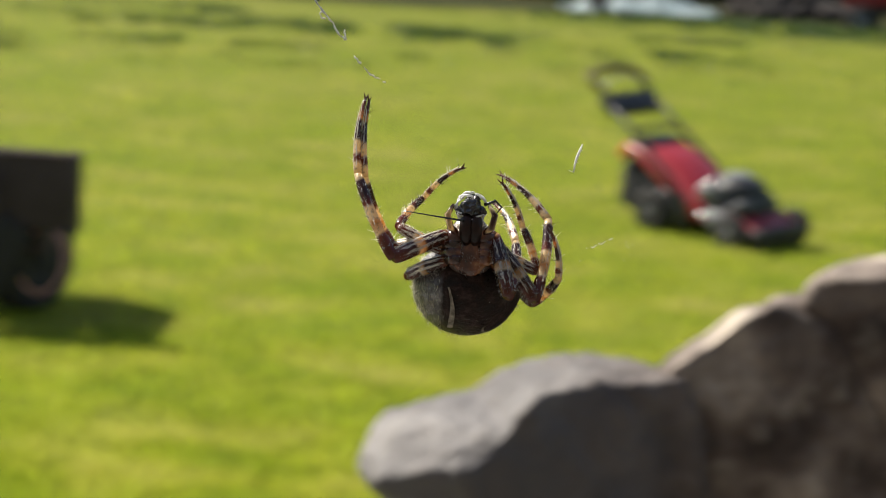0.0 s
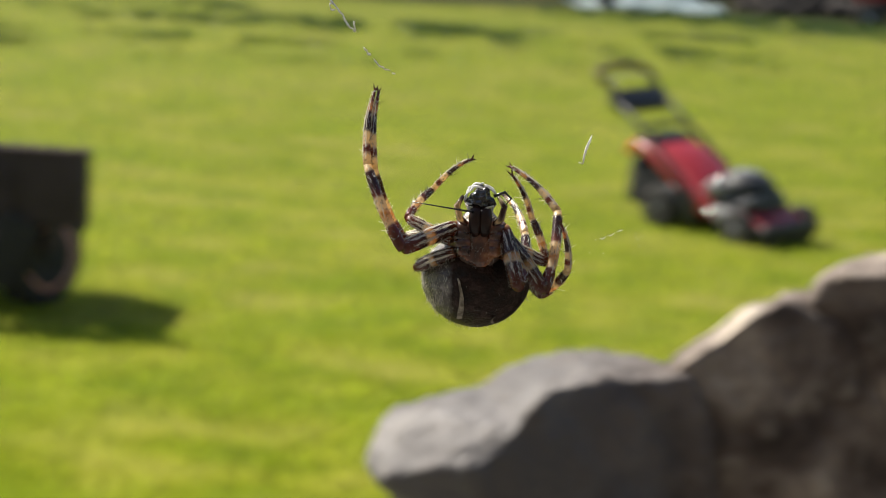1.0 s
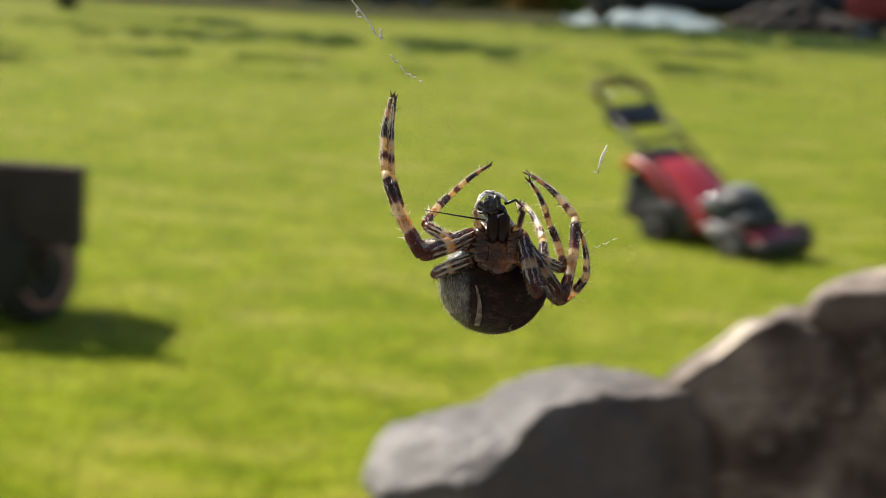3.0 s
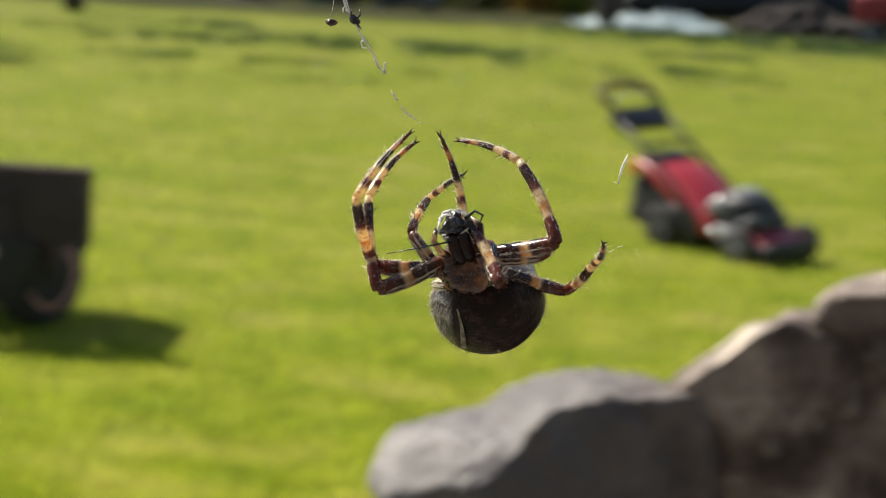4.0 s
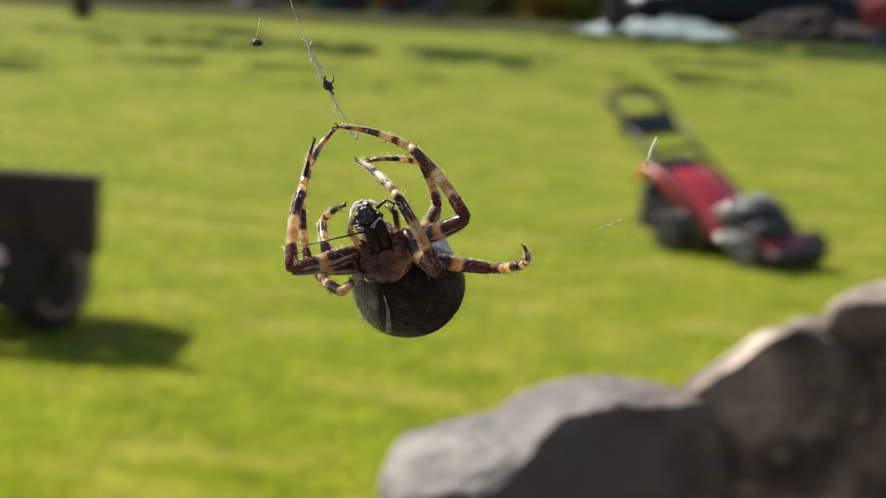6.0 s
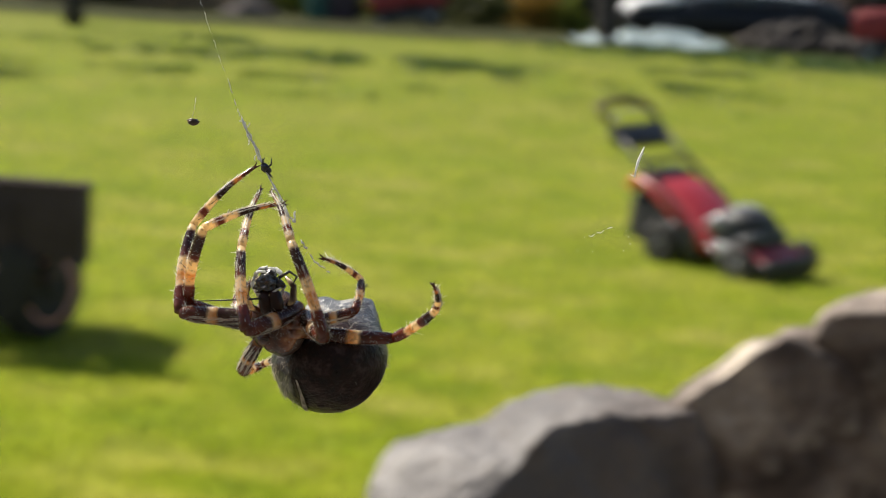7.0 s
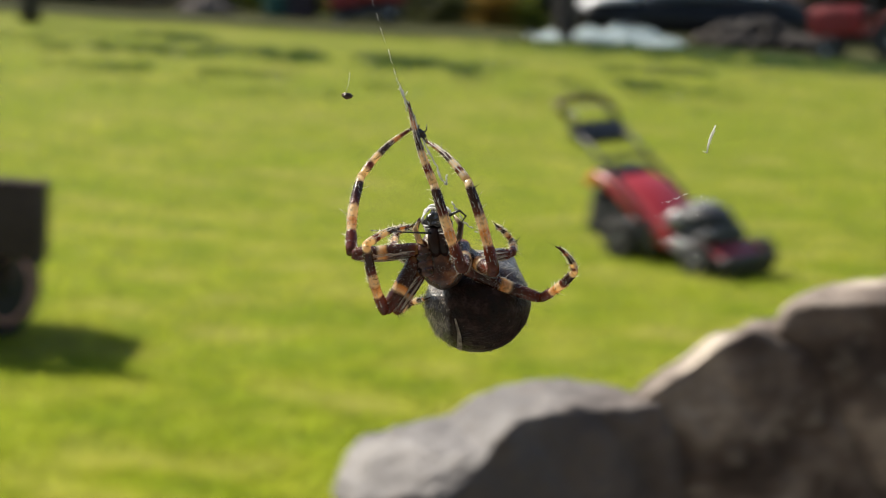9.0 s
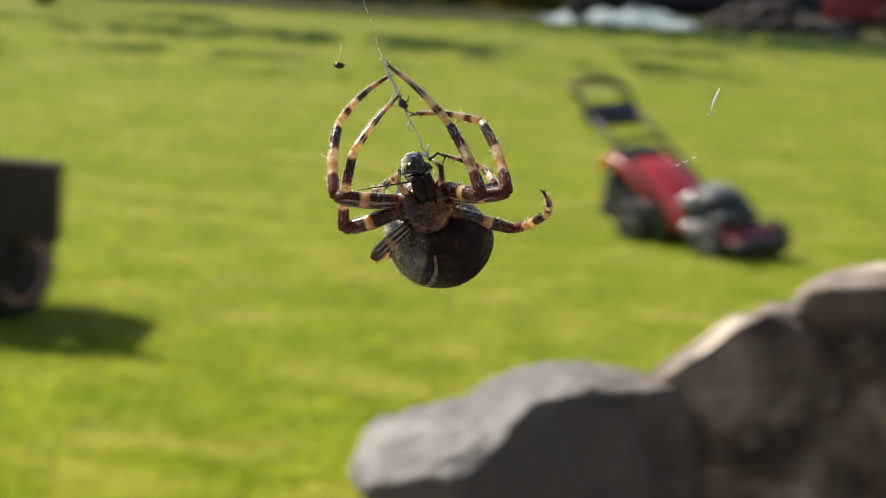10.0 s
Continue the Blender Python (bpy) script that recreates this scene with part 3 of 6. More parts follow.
    box(bm, (0.07, 0.45, 0.15), (-0.765, 0, 0.680), (0, -48, 0), bevel=0.025)
    part("control_panel", bm, MAT_BLACK, mower, "dark control panel across the handle")
    bm = bmesh.new()
    tube(bm, [(-0.55, -0.21, 0.545), (-0.56, 0, 0.555), (-0.55, 0.21, 0.545)], 0.014)
    part("cross_bar", bm, MAT_BLACK, mower)
    bm = bmesh.new()
    tube(bm, [(-0.82, -0.20, 0.720), (-0.89, -0.22, 0.770), (-0.93, -0.205, 0.805), (-0.95, -0.10, 0.825), (-0.953, 0, 0.830),
              (-0.95, 0.10, 0.825), (-0.93, 0.205, 0.805), (-0.89, 0.22, 0.770), (-0.82, 0.20, 0.720)], 0.025, 12)
    part("grip", bm, MAT_GRIP, mower, "bowed dusty brown foam grip")
    bm = bmesh.new()
    tube(bm, [(-0.80, -0.19, 0.715), (-0.84, -0.17, 0.765), (-0.87, 0, 0.79), (-0.84, 0.17, 0.765), (-0.80, 0.19, 0.715)], 0.006, 8)
    part("brake_lever", bm, MAT_STEEL, mower)
    bm = bmesh.new()
    tube(bm, [(-0.72, 0.17, 0.70), (-0.50, 0.235, 0.48), (-0.25, 0.23, 0.30), (0.02, 0.15, 0.30)], 0.004, 6)
    part("cable", bm, MAT_BLACK, mower)
    low = ("engine", "engine_cover", "starter", "fuel_tank", "fuel_cap", "air_filter", "muffler", "rear_flap", "bag_lid", "bag_clip", "glint_plate", "grass_bag")
    high = ("control_panel", "cross_bar", "grip", "brake_lever", "handle_bar")
    for ob in mower.children:
        kind = ob.name.split(".")[0]
        if kind in low or kind in high:
            ob.location.z = -0.03 if kind in low else 0.015
        if kind in ("rear_flap", "bag_lid", "bag_clip"):
            ob.location.z = -0.05
        if kind in ("grip", "brake_lever"):
            ob.location.z = 0.04
        if kind == "control_panel":
            ob.location.z = 0.0
        if kind in ("engine", "engine_cover", "starter", "air_filter"):
            ob.location.z = -0.065


build_mower()

# ---- garden cart ----


def build_cart():
    cart = thing("garden_cart", "dark weathered garden cart with reddish wheel rims on the lawn", "garden cart", stand(-1.637, 6.80))
    b = pose(-0.485, 0.02, -0.012, 0, 0, -4)
    for name, size, at in (("rear_panel", (1.20, 0.03, 0.30), (0.06, -0.17, 0.540)), ("front_panel", (1.06, 0.03, 0.34), (0, 0.40, 0.445)),
                           ("side_panel", (0.03, 0.54, 0.34), (0.515, 0.115, 0.445)), ("side_panel", (0.03, 0.54, 0.34), (-0.515, 0.115, 0.445)),
                           ("floor_panel", (1.00, 0.54, 0.03), (0, 0.115, 0.295))):
        bm = bmesh.new()
        box(bm, size, at, bevel=0.006)
        bm.transform(b)
        part(name, bm, MAT_CART, cart)
    for at, size in (((0.06, -0.17, 0.690), (1.21, 0.04, 0.02)), ((0, 0.40, 0.615), (1.07, 0.04, 0.02)), ((0.515, 0.115, 0.615), (0.04, 0.53, 0.02)), ((-0.515, 0.115, 0.615), (0.04, 0.53, 0.02))):
        bm = bmesh.new()
        box(bm, size, at, bevel=0.006)
        bm.transform(b)
        part("top_rail", bm, MAT_CART, cart)
    for x in (-0.35, 0.0, 0.35):
        bm = bmesh.new()
        box(bm, (0.04, 0.02, 0.33), (x, -0.193, 0.445), bevel=0.004)
        bm.transform(b)
        part("stake", bm, MAT_CART, cart)
    bm = bmesh.new()
    box(bm, (0.80, 0.07, 0.07), (-0.38, 0.06, 0.245), bevel=0.01)
    part("axle", bm, MAT_BLACK, cart)
    for x in (-0.035, -0.83):
        bm = bmesh.new()
        box(bm, (0.05, 0.06, 0.16), (x - 0.03, 0.10, 0.25), bevel=0.01)
        part("wheel_bracket", bm, MAT_BLACK, cart)
        wheel(cart, (x - 0.020, -0.02, 0.215), 0.215, 0.15, 60, MAT_RIM, "dusty reddish wheel rim", 0.66, 0.60, 0.30)
        # plates added to black out the rim's upper left, leaving a crescent
        bm = bmesh.new()
        box(bm, (0.16, 0.02, 0.30), (x - 0.100, -0.215, 0.260), (0, 26, 0), bevel=0.008)
        box(bm, (0.14, 0.02, 0.26), (x - 0.085, -0.190, 0.290), (0, -14, 0), bevel=0.008)
        part("rim_mask", bm, MAT_RUBBER, cart, "dull black plates added over the rim's dark upper left")


build_cart()

# ---- far side of the lawn ----


def shrub(label, x, y, size, count, leaf, material, seed, group=""):
    rng = random.Random(seed)
    s = thing("shrub", label, "shrub", Matrix.Translation((x, y, land(x, y))), group)
    for _ in range(5):
        bm = bmesh.new()
        a, l = rng.uniform(0, 6.28), rng.uniform(0.2, 0.5)
        tube(bm, [(0, 0, -0.02), (0.15 * math.cos(a) * size[0], 0.15 * math.sin(a) * size[1], size[2] * 0.3),
                  (l * math.cos(a) * size[0], l * math.sin(a) * size[1], size[2] * 0.75)], [0.04, 0.03, 0.012], 6)
        part("stem", bm, MAT_BARK, s)
    bm = bmesh.new()
    leaves(bm, count, size, (0, 0, 0), leaf, rng, 0.02)
    part("crown", bm, material, s, smooth=False)


def post(label, category, x, y, radius, height, material, seed):
    rng = random.Random(seed)
    bm = bmesh.new()
    pts = [(rng.uniform(-0.01, 0.01), rng.uniform(-0.01, 0.01), -0.05 + (height + 0.05) * k / 6) for k in range(7)]
    tube(bm, pts, [radius * (1.15 - 0.2 * k / 6) for k in range(7)], 12)
    ob = part("post", bm, material)
    ob.matrix_world = Matrix.Translation((x, y, land(x, y)))
    tagged(ob, label, category)


def build_house():
    house = thing("outbuilding", "dark grey rendered outbuilding in shade", "building", Matrix.Translation((-9.6, 46.5, land(-9.6, 46.5))))
    bm = bmesh.new()
    box(bm, (9.5, 0.3, 3.0), (0, 0, 1.45))
    box(bm, (0.3, 5, 3.0), (4.9, 2.5, 1.45))
    box(bm, (0.3, 5, 3.0), (-4.9, 2.5, 1.45))
    box(bm, (9.5, 0.3, 3.0), (0, 5.15, 1.45))
    part("wall", bm, MAT_WALL, house)
    bm = bmesh.new()
    for y, turn in ((1.05, 28), (4.1, -28)):
        box(bm, (10.6, 3.5, 0.14), (0, y, 3.70), (turn, 0, 0))
    part("roof", bm, MAT_WALL, house, "dark slate roof")
    for x in (-2.4, 1.6):
        bm = bmesh.new()
        box(bm, (0.9, 0.06, 1.9), (x, -0.18, 0.95), bevel=0.01)
        part("door", bm, MAT_BLACK, house, "dark boarded door")


def riding_mower(x, y, turn, label):
    m = thing("ride_on_mower", label, "ride-on mower", stand(x, y, turn))
    bm = bmesh.new()
    box(bm, (0.92, 0.60, 0.52), (0.55, 0, 0.72), (0, 6, 0), bevel=0.09)
    box(bm, (0.18, 0.50, 0.30), (0.92, 0, 0.60), bevel=0.06)
    part("bonnet", bm, MAT_RED_OLD, m, "faded red bonnet")
    bm = bmesh.new()
    box(bm, (0.90, 0.74, 0.40), (-0.42, 0, 0.72), (0, -4, 0), bevel=0.09)
    part("rear_fender", bm, MAT_RED_OLD, m, "faded red rear fender")
    bm = bmesh.new()
    box(bm, (1.5, 0.42, 0.14), (0.05, 0, 0.40), bevel=0.02)
    part("chassis", bm, MAT_BLACK, m)
    bm = bmesh.new()
    box(bm, (0.42, 0.48, 0.12), (-0.35, 0, 0.94), bevel=0.04)
    box(bm, (0.12, 0.46, 0.36), (-0.57, 0, 1.06), (0, -12, 0), bevel=0.05)
    part("seat", bm, MAT_BLACK, m, "black moulded seat")
    bm = bmesh.new()
    tube(bm, [(0.20, 0, 0.75), (0.05, 0, 1.02)], 0.022)
    ring = [(0.05 + 0.10 * math.sin(a), 0.17 * math.cos(a), 1.03 + 0.10 * math.sin(a)) for a in (2 * math.pi * k / 18 for k in range(19))]
    tube(bm, ring, 0.016, 8)
    part("steering_wheel", bm, MAT_BLACK, m)
    bm = bmesh.new()
    box(bm, (0.75, 0.95, 0.13), (0.10, 0, 0.25), bevel=0.05)
    part("cutter_deck", bm, MAT_BLACK, m)
    for px, r, w, gap in ((-0.48, 0.27, 0.22, 0.40), (0.72, 0.20, 0.14, 0.36)):
        for side in (-1, 1):
            wheel(m, (px, side * gap, r), r, w, 0, MAT_GREY, "grey wheel rim")


def tractor(x, y, turn):
    m = thing("small_tractor", "small red tractor with grey wheels parked at the yard", "tractor", stand(x, y, turn))
    bm = bmesh.new()
    box(bm, (1.10, 0.56, 0.66), (0.75, 0, 0.95), bevel=0.09)
    part("bonnet", bm, MAT_RED_OLD, m, "faded red bonnet")
    bm = bmesh.new()
    box(bm, (1.9, 0.34, 0.26), (0.2, 0, 0.58), bevel=0.03)
    part("chassis", bm, MAT_BLACK, m)
    for side in (-1, 1):
        bm = bmesh.new()
        for k in range(7):
            a = math.radians(15 + 25 * k)
            box(bm, (0.30, 0.34, 0.035), (-0.55 + 0.60 * math.cos(a), side * 0.55, 0.52 + 0.60 * math.sin(a)), (0, 90 - math.degrees(a), 0))
        part("mudguard", bm, MAT_RED_OLD, m, "faded red mudguard")
    bm = bmesh.new()
    box(bm, (0.42, 0.46, 0.10), (-0.50, 0, 1.00), bevel=0.03)
    box(bm, (0.10, 0.44, 0.38), (-0.72, 0, 1.20), (0, -10, 0), bevel=0.03)
    part("seat", bm, MAT_BLACK, m)
    bm = bmesh.new()
    tube(bm, [(0.22, 0, 0.95), (-0.02, 0, 1.28)], 0.02)
    tube(bm, [(-0.02 + 0.08 * math.sin(a), 0.19 * math.cos(a), 1.28 + 0.14 * math.sin(a)) for a in (2 * math.pi * k / 18 for k in range(19))], 0.016, 8)
    part("steering_wheel", bm, MAT_BLACK, m)
    bm = bmesh.new()
    tube(bm, [(0.95, 0.15, 1.15), (0.95, 0.15, 1.65)], 0.03)
    part("exhaust", bm, MAT_BLACK, m)
    for px, r, w, gap in ((-0.55, 0.50, 0.28, 0.55), (0.95, 0.32, 0.18, 0.46)):
        for side in (-1, 1):
            wheel(m, (px, side * gap, r), r, w, 0, MAT_GREY, "pale grey wheel rim")


def build_car(x, y, turn):
    """An estate car: body shell lofted from sections along its length, sunlit tops coloured pale, shaded sides dark."""
    car = thing("car", "parked estate car, sunlit tops painted pale and shaded sides painted dark", "car", stand(x, y, turn))

    def shell(sections):
        bm = bmesh.new()
        loft(bm, [(px * 1.30, *rest) for px, *rest in sections], 20)
        return bm

    part("body", shell([(-2.15, 0.60, 0.42, 0.72, 0.5), (-2.05, 0.78, 0.30, 0.86, 0.45), (-1.5, 0.88, 0.22, 0.94, 0.4), (-0.6, 0.90, 0.20, 1.00, 0.4),
                        (0.6, 0.90, 0.20, 1.00, 0.4), (1.6, 0.88, 0.22, 1.02, 0.4), (2.10, 0.80, 0.32, 1.00, 0.4), (2.20, 0.70, 0.42, 0.90, 0.5)]), MAT_CAR_SHADED, car)
    part("cabin", shell([(-1.15, 0.70, 0.85, 0.98, 0.6), (-0.75, 0.74, 0.85, 1.20, 0.5), (-0.05, 0.72, 0.85, 1.34, 0.45), (0.5, 0.72, 0.85, 1.36, 0.45),
                         (1.4, 0.70, 0.85, 1.32, 0.45), (1.95, 0.66, 0.85, 1.22, 0.5), (2.08, 0.62, 0.85, 0.98, 0.6)]), MAT_GLASS, car, "dark window glass")
    part("roof", shell([(0.10, 0.60, 1.29, 1.345, 0.6), (0.25, 0.68, 1.28, 1.37, 0.5), (0.6, 0.68, 1.28, 1.39, 0.5), (1.35, 0.66, 1.22, 1.35, 0.5), (1.60, 0.58, 1.18, 1.26, 0.6)]), MAT_CAR_LIT, car, "roof painted pale as if sunlit")
    part("bonnet", shell([(-2.12, 0.55, 0.70, 0.80, 0.6), (-1.95, 0.72, 0.82, 1.00, 0.6), (-1.6, 0.80, 0.88, 1.10, 0.6), (-1.1, 0.78, 0.95, 1.17, 0.6)]), MAT_CAR_LIT, car, "bonnet painted pale as if sunlit")
    for s in (-1, 1):
        bm = bmesh.new()
        blob(bm, (0.06, 0.18, 0.08), (-2.68, s * 0.58, 0.68), 0.0, 1, 2)
        part("headlight", bm, MAT_GREY, car, "pale headlight")
        bm = bmesh.new()
        box(bm, (0.08, 0.16, 0.11), (-0.90, s * 0.92, 1.00), bevel=0.03)
        part("mirror", bm, MAT_CAR_SHADED, car)
        for px in (-1.75, 1.70):
            wheel(car, (px, s * 0.80, 0.31), 0.31, 0.20, 0, MAT_GREY, "grey wheel rim")
        for px in (-0.10, 0.85, 1.75):
            bm = bmesh.new()
            tube(bm, [(px, s * 0.86, 0.96), (px + 0.05, s * 0.70, 1.27)], 0.03, 6)
            part("pillar", bm, MAT_CAR_SHADED, car)


def heap(name, label, x, y, size, material, count, seed, piece):
    """A pile of rough lumps on the ground."""
    rng = random.Random(seed)
    pile = thing(name, label, "heap", Matrix.Translation((x, y, land(x, y))))
    for _ in range(count):
        u, v = rng.gauss(0, 0.4), rng.gauss(0, 0.4)
        h = size[2] * math.exp(-(u * u + v * v) * 1.8)
        r = rng.uniform(0.14, 0.34) * size[2]
        bm = bmesh.new()
        blob(bm, (r * 1.3, r, r), (u * size[0], v * size[1], max(r * 0.5, h * rng.uniform(0.2, 0.9))), 0.25, 1.8, 2, rng.uniform(0, 90))
        part(piece, bm, material, pile, smooth=False)


def build_tarp():
    bm = bmesh.new()
    grid = [[bm.verts.new((x, y, max(0.012, (0.34 * math.exp(-((x - 0.2) / 1.4) ** 2 - ((y - 0.35) / 0.45) ** 2) + 0.20 * noise.noise((x * 2.6, y * 2.6, 3)) + 0.10 * noise.noise((x * 6.0, y * 6.0, 8))))))
             for x in np.linspace(-2.0, 1.6, 50)] for y in np.linspace(-0.55, 0.9, 24)]
    for a, b in zip(grid, grid[1:]):
        for k in range(49):
            bm.faces.new((a[k], a[k + 1], b[k + 1], b[k]))
    bmesh.ops.solidify(bm, geom=bm.faces[:], thickness=0.006)
    ob = part("tarpaulin", bm, MAT_TARP)
    ob.matrix_world = stand(4.95, 38.3, 0, 0.03)
    tagged(ob, "crumpled pale blue tarpaulin on the grass beside the car", "tarpaulin")


def build_bin():
    b = thing("water_tank", "narrow dark teal plastic water tank at the yard", "water tank", stand(-3.10, 41.3, 12))
    bm = bmesh.new()
    box(bm, (0.50, 0.50, 1.55), (0, 0, 0.80), bevel=0.08)
    for z in (0.35, 0.75, 1.15):
        box(bm, (0.53, 0.53, 0.06), (0, 0, z), bevel=0.025)
    part("body", bm, MAT_TEAL, b)
    bm = bmesh.new()
    lathe(bm, [(0.13, 1.55), (0.15, 1.58), (0.15, 1.64), (0.12, 1.66)])
    part("lid", bm, MAT_BLACK, b)
    bm = bmesh.new()
    box(bm, (0.5, 0.5, 0.06), (0, 0, 0.02))
    part("base", bm, MAT_BARK, b)
    c = thing("timber_crate", "tall dark weathered timber crate beside the tank", "crate", stand(-2.50, 41.5, -6))
    for k in range(7):
        bm = bmesh.new()
        box(bm, (0.72, 0.03, 0.20), (0, -0.33, 0.12 + 0.225 * k), bevel=0.006)
        part("board", bm, MAT_CART, c)
    for x, y in ((-0.35, -0.30), (0.35, -0.30), (-0.35, 0.30), (0.35, 0.30)):
        bm = bmesh.new()
        box(bm, (0.06, 0.05, 1.62), (x, y, 0.80))
        part("upright", bm, MAT_BARK, c)
    for x in (-0.37, 0.37):
        bm = bmesh.new()
        box(bm, (0.03, 0.62, 1.55), (x, 0, 0.80))
        part("side", bm, MAT_CART, c)


build_house()
build_bin()
riding_mower(-0.70, 40.6, 176, "old red ride-on mower with black seat at the lawn's edge")
build_tarp()
build_car(7.21, 41.6, 3)
heap("rubble_heap", "heap of dark brown rubble and turf", 8.4, 39.9, (1.7, 0.7, 0.80), MAT_RUBBLE, 80, 3, "lump")
heap("stone_pile", "small pile of pinkish grey stones at the lawn's edge", -4.7, 40.4, (0.65, 0.4, 0.46), MAT_PINKSTONE, 60, 8, "stone")
tractor(10.55, 36.8, 158)
post("dark round timber post at the lawn's edge", "post", 3.80, 38.2, 0.20, 3.2, MAT_BARK, 1)
post("dark round timber post standing in the lawn", "post", -7.0, 31.8, 0.17, 2.6, MAT_BARK, 2)
shrub("low dark green hedge below the outbuilding", -7.6, 41.4, (2.6, 0.8, 0.75), 2600, 0.10, MAT_LEAF_DARK, 1)
shrub("low dark green hedge below the outbuilding", -12.6, 41.4, (2.8, 0.8, 0.75), 2200, 0.10, MAT_LEAF_DARK, 2)
shrub("sunlit yellow-green shrub beside the stones", -3.9, 42.2, (0.75, 0.6, 1.3), 1300, 0.08, MAT_LEAF_LIGHT, 3)
shrub("yellow-green shrub behind the ride-on mower", -1.7, 43.0, (0.9, 0.7, 1.6), 1500, 0.08, MAT_LEAF_LIGHT, 4)
shrub("olive green shrub beside the ride-on mower", 0.9, 42.4, (1.0, 0.7, 1.1), 1600, 0.08, MAT_LEAF_OLIVE, 5)
shrub("autumn orange shrub at the lawn's edge", 2.3, 42.6, (0.8, 0.6, 1.15), 1400, 0.08, MAT_LEAF_ORANGE, 6)
shrub("yellow-green shrub by the timber post", 3.3, 42.9, (0.7, 0.6, 1.0), 1100, 0.08, MAT_LEAF_LIGHT, 7)
for k, (x, y, w, h, m) in enumerate(((-2.0, 47.5, 3.0, 3.4, MAT_LEAF_DARK), (2.6, 48.0, 3.4, 3.6, MAT_LEAF_DARK), (7.4, 47.5, 3.4, 3.4, MAT_LEAF_DARK),
                                     (12.4, 47.8, 3.4, 3.6, MAT_LEAF_DARK), (17.6, 47.5, 3.6, 3.4, MAT_LEAF_DARK), (23.0, 48.0, 3.6, 3.6, MAT_LEAF_DARK),
                                     (-17.5, 47.0, 3.4, 3.4, MAT_LEAF_DARK), (-23.0, 47.0, 3.4, 3.4, MAT_LEAF_DARK))):
    shrub("tall dense dark brownish hedge bush behind the yard", x + 2.5, 52.0, (w, 1.4, h + 0.9), 3600, 0.26, MAT_LEAF_BROWN, 50 + k, "hedge behind the yard")
    shrub("tall dense dark green hedge bush behind the yard", x, y, (w, 1.5, h), 4200, 0.24, m, 20 + k, "hedge behind the yard")
shrub("dark brownish bush behind the car", 9.9, 43.6, (0.9, 0.7, 1.7), 1500, 0.08, MAT_LEAF_BROWN, 9)

LEGS = {"L1": (6.66, 9.26, 8.22), "L2": (6.37, 8.68, 8.22), "L3": (5.33, 6.08, 6.66), "L4": (4.92, 4.63, 4.63), "R1": (6.66, 8.68, 8.11), "R2": (6.66, 9.26, 7.24), "R3": (4.63, 4.63, 4.92), "R4": (8.45, 6.95, 6.14)}  # femur, tibia and foot

# ---- garden spider: right, up and towards the viewer are x, y and z; sizes in millimetres ----
MM = 0.001


def banded(name, stops, hair=(0.5, 0.45, 0.36)):
    """Leg cuticle with dark and pale rings along its length."""
    n = Nodes(name, 0.20)
    sep = n.tree.nodes.new("ShaderNodeSeparateXYZ")
    n.link(n.coord.outputs["Generated"], sep.inputs[0])
    wob = n.noise(900, 3)
    add = n.tree.nodes.new("ShaderNodeMath")
    add.operation = "MULTIPLY_ADD"
    add.inputs[1].default_value, add.inputs[2].default_value = 0.10, -0.05
    n.link(wob, add.inputs[0])
    total = n.tree.nodes.new("ShaderNodeMath")
    n.link(sep.outputs[2], total.inputs[0])
    n.link(add.outputs[0], total.inputs[1])
    c = n.ramp(total.outputs[0], stops)
    c = n.mix(n.ramp(n.noise(2600, 3), [(0.36, (0.35,) * 3), (0.46, (0.0,) * 3)]), c, (0.060, 0.026, 0.014))
    c = n.mix(n.ramp(n.noise(750, 3), [(0.64, (0.0,) * 3), (0.70, (0.5,) * 3)]), c, (0.160, 0.045, 0.018))
    n.colour(c).bump(n.noise(1500, 4), 0.00012, 1.0)
    n.bsdf.inputs["Specular IOR Level"].default_value = 0.9
    n.bsdf.inputs["Coat Weight"].default_value, n.bsdf.inputs["Coat Roughness"].default_value = 1.0, 0.16
    return n.thin(n.mix(0.5, c, c, "MULTIPLY"), 0.66).mat


CREAM, AMBER, RUST, DARK = (1.0, 0.84, 0.54), (0.80, 0.46, 0.15), (0.260, 0.060, 0.028), (0.085, 0.028, 0.017)
MAT_FEMUR = banded("spider_femur", [(0.0, AMBER), (0.08, RUST), (0.20, DARK), (0.46, DARK), (0.50, AMBER), (0.60, CREAM), (0.65, DARK), (0.85, RUST), (1.0, RUST)])
MAT_TIBIA = banded("spider_tibia", [(0.0, RUST), (0.26, RUST), (0.30, CREAM), (0.42, AMBER), (0.46, CREAM), (0.58, CREAM), (0.62, RUST), (0.75, DARK), (0.90, DARK), (0.94, CREAM), (1.0, CREAM)])
MAT_FOOT = banded("spider_foot", [(0.0, CREAM), (0.12, CREAM), (0.16, RUST), (0.21, RUST), (0.25, CREAM), (0.38, CREAM), (0.42, DARK), (0.62, DARK), (0.66, AMBER), (0.73, AMBER), (0.77, RUST), (1.0, DARK)])
MAT_PALP = banded("spider_palp", [(0.0, AMBER), (0.35, CREAM), (0.45, DARK), (0.6, DARK), (0.68, CREAM), (0.85, DARK)])
n = Nodes("spider_hair", 0.28)
n.bsdf.inputs["Specular IOR Level"].default_value = 1.0
n.colour((0.80, 0.75, 0.66)).thin((0.80, 0.75, 0.66), 0.45)
MAT_HAIR = n.mat
n = Nodes("spider_abdomen", 0.5)
n.bsdf.inputs["Specular IOR Level"].default_value = 0.10
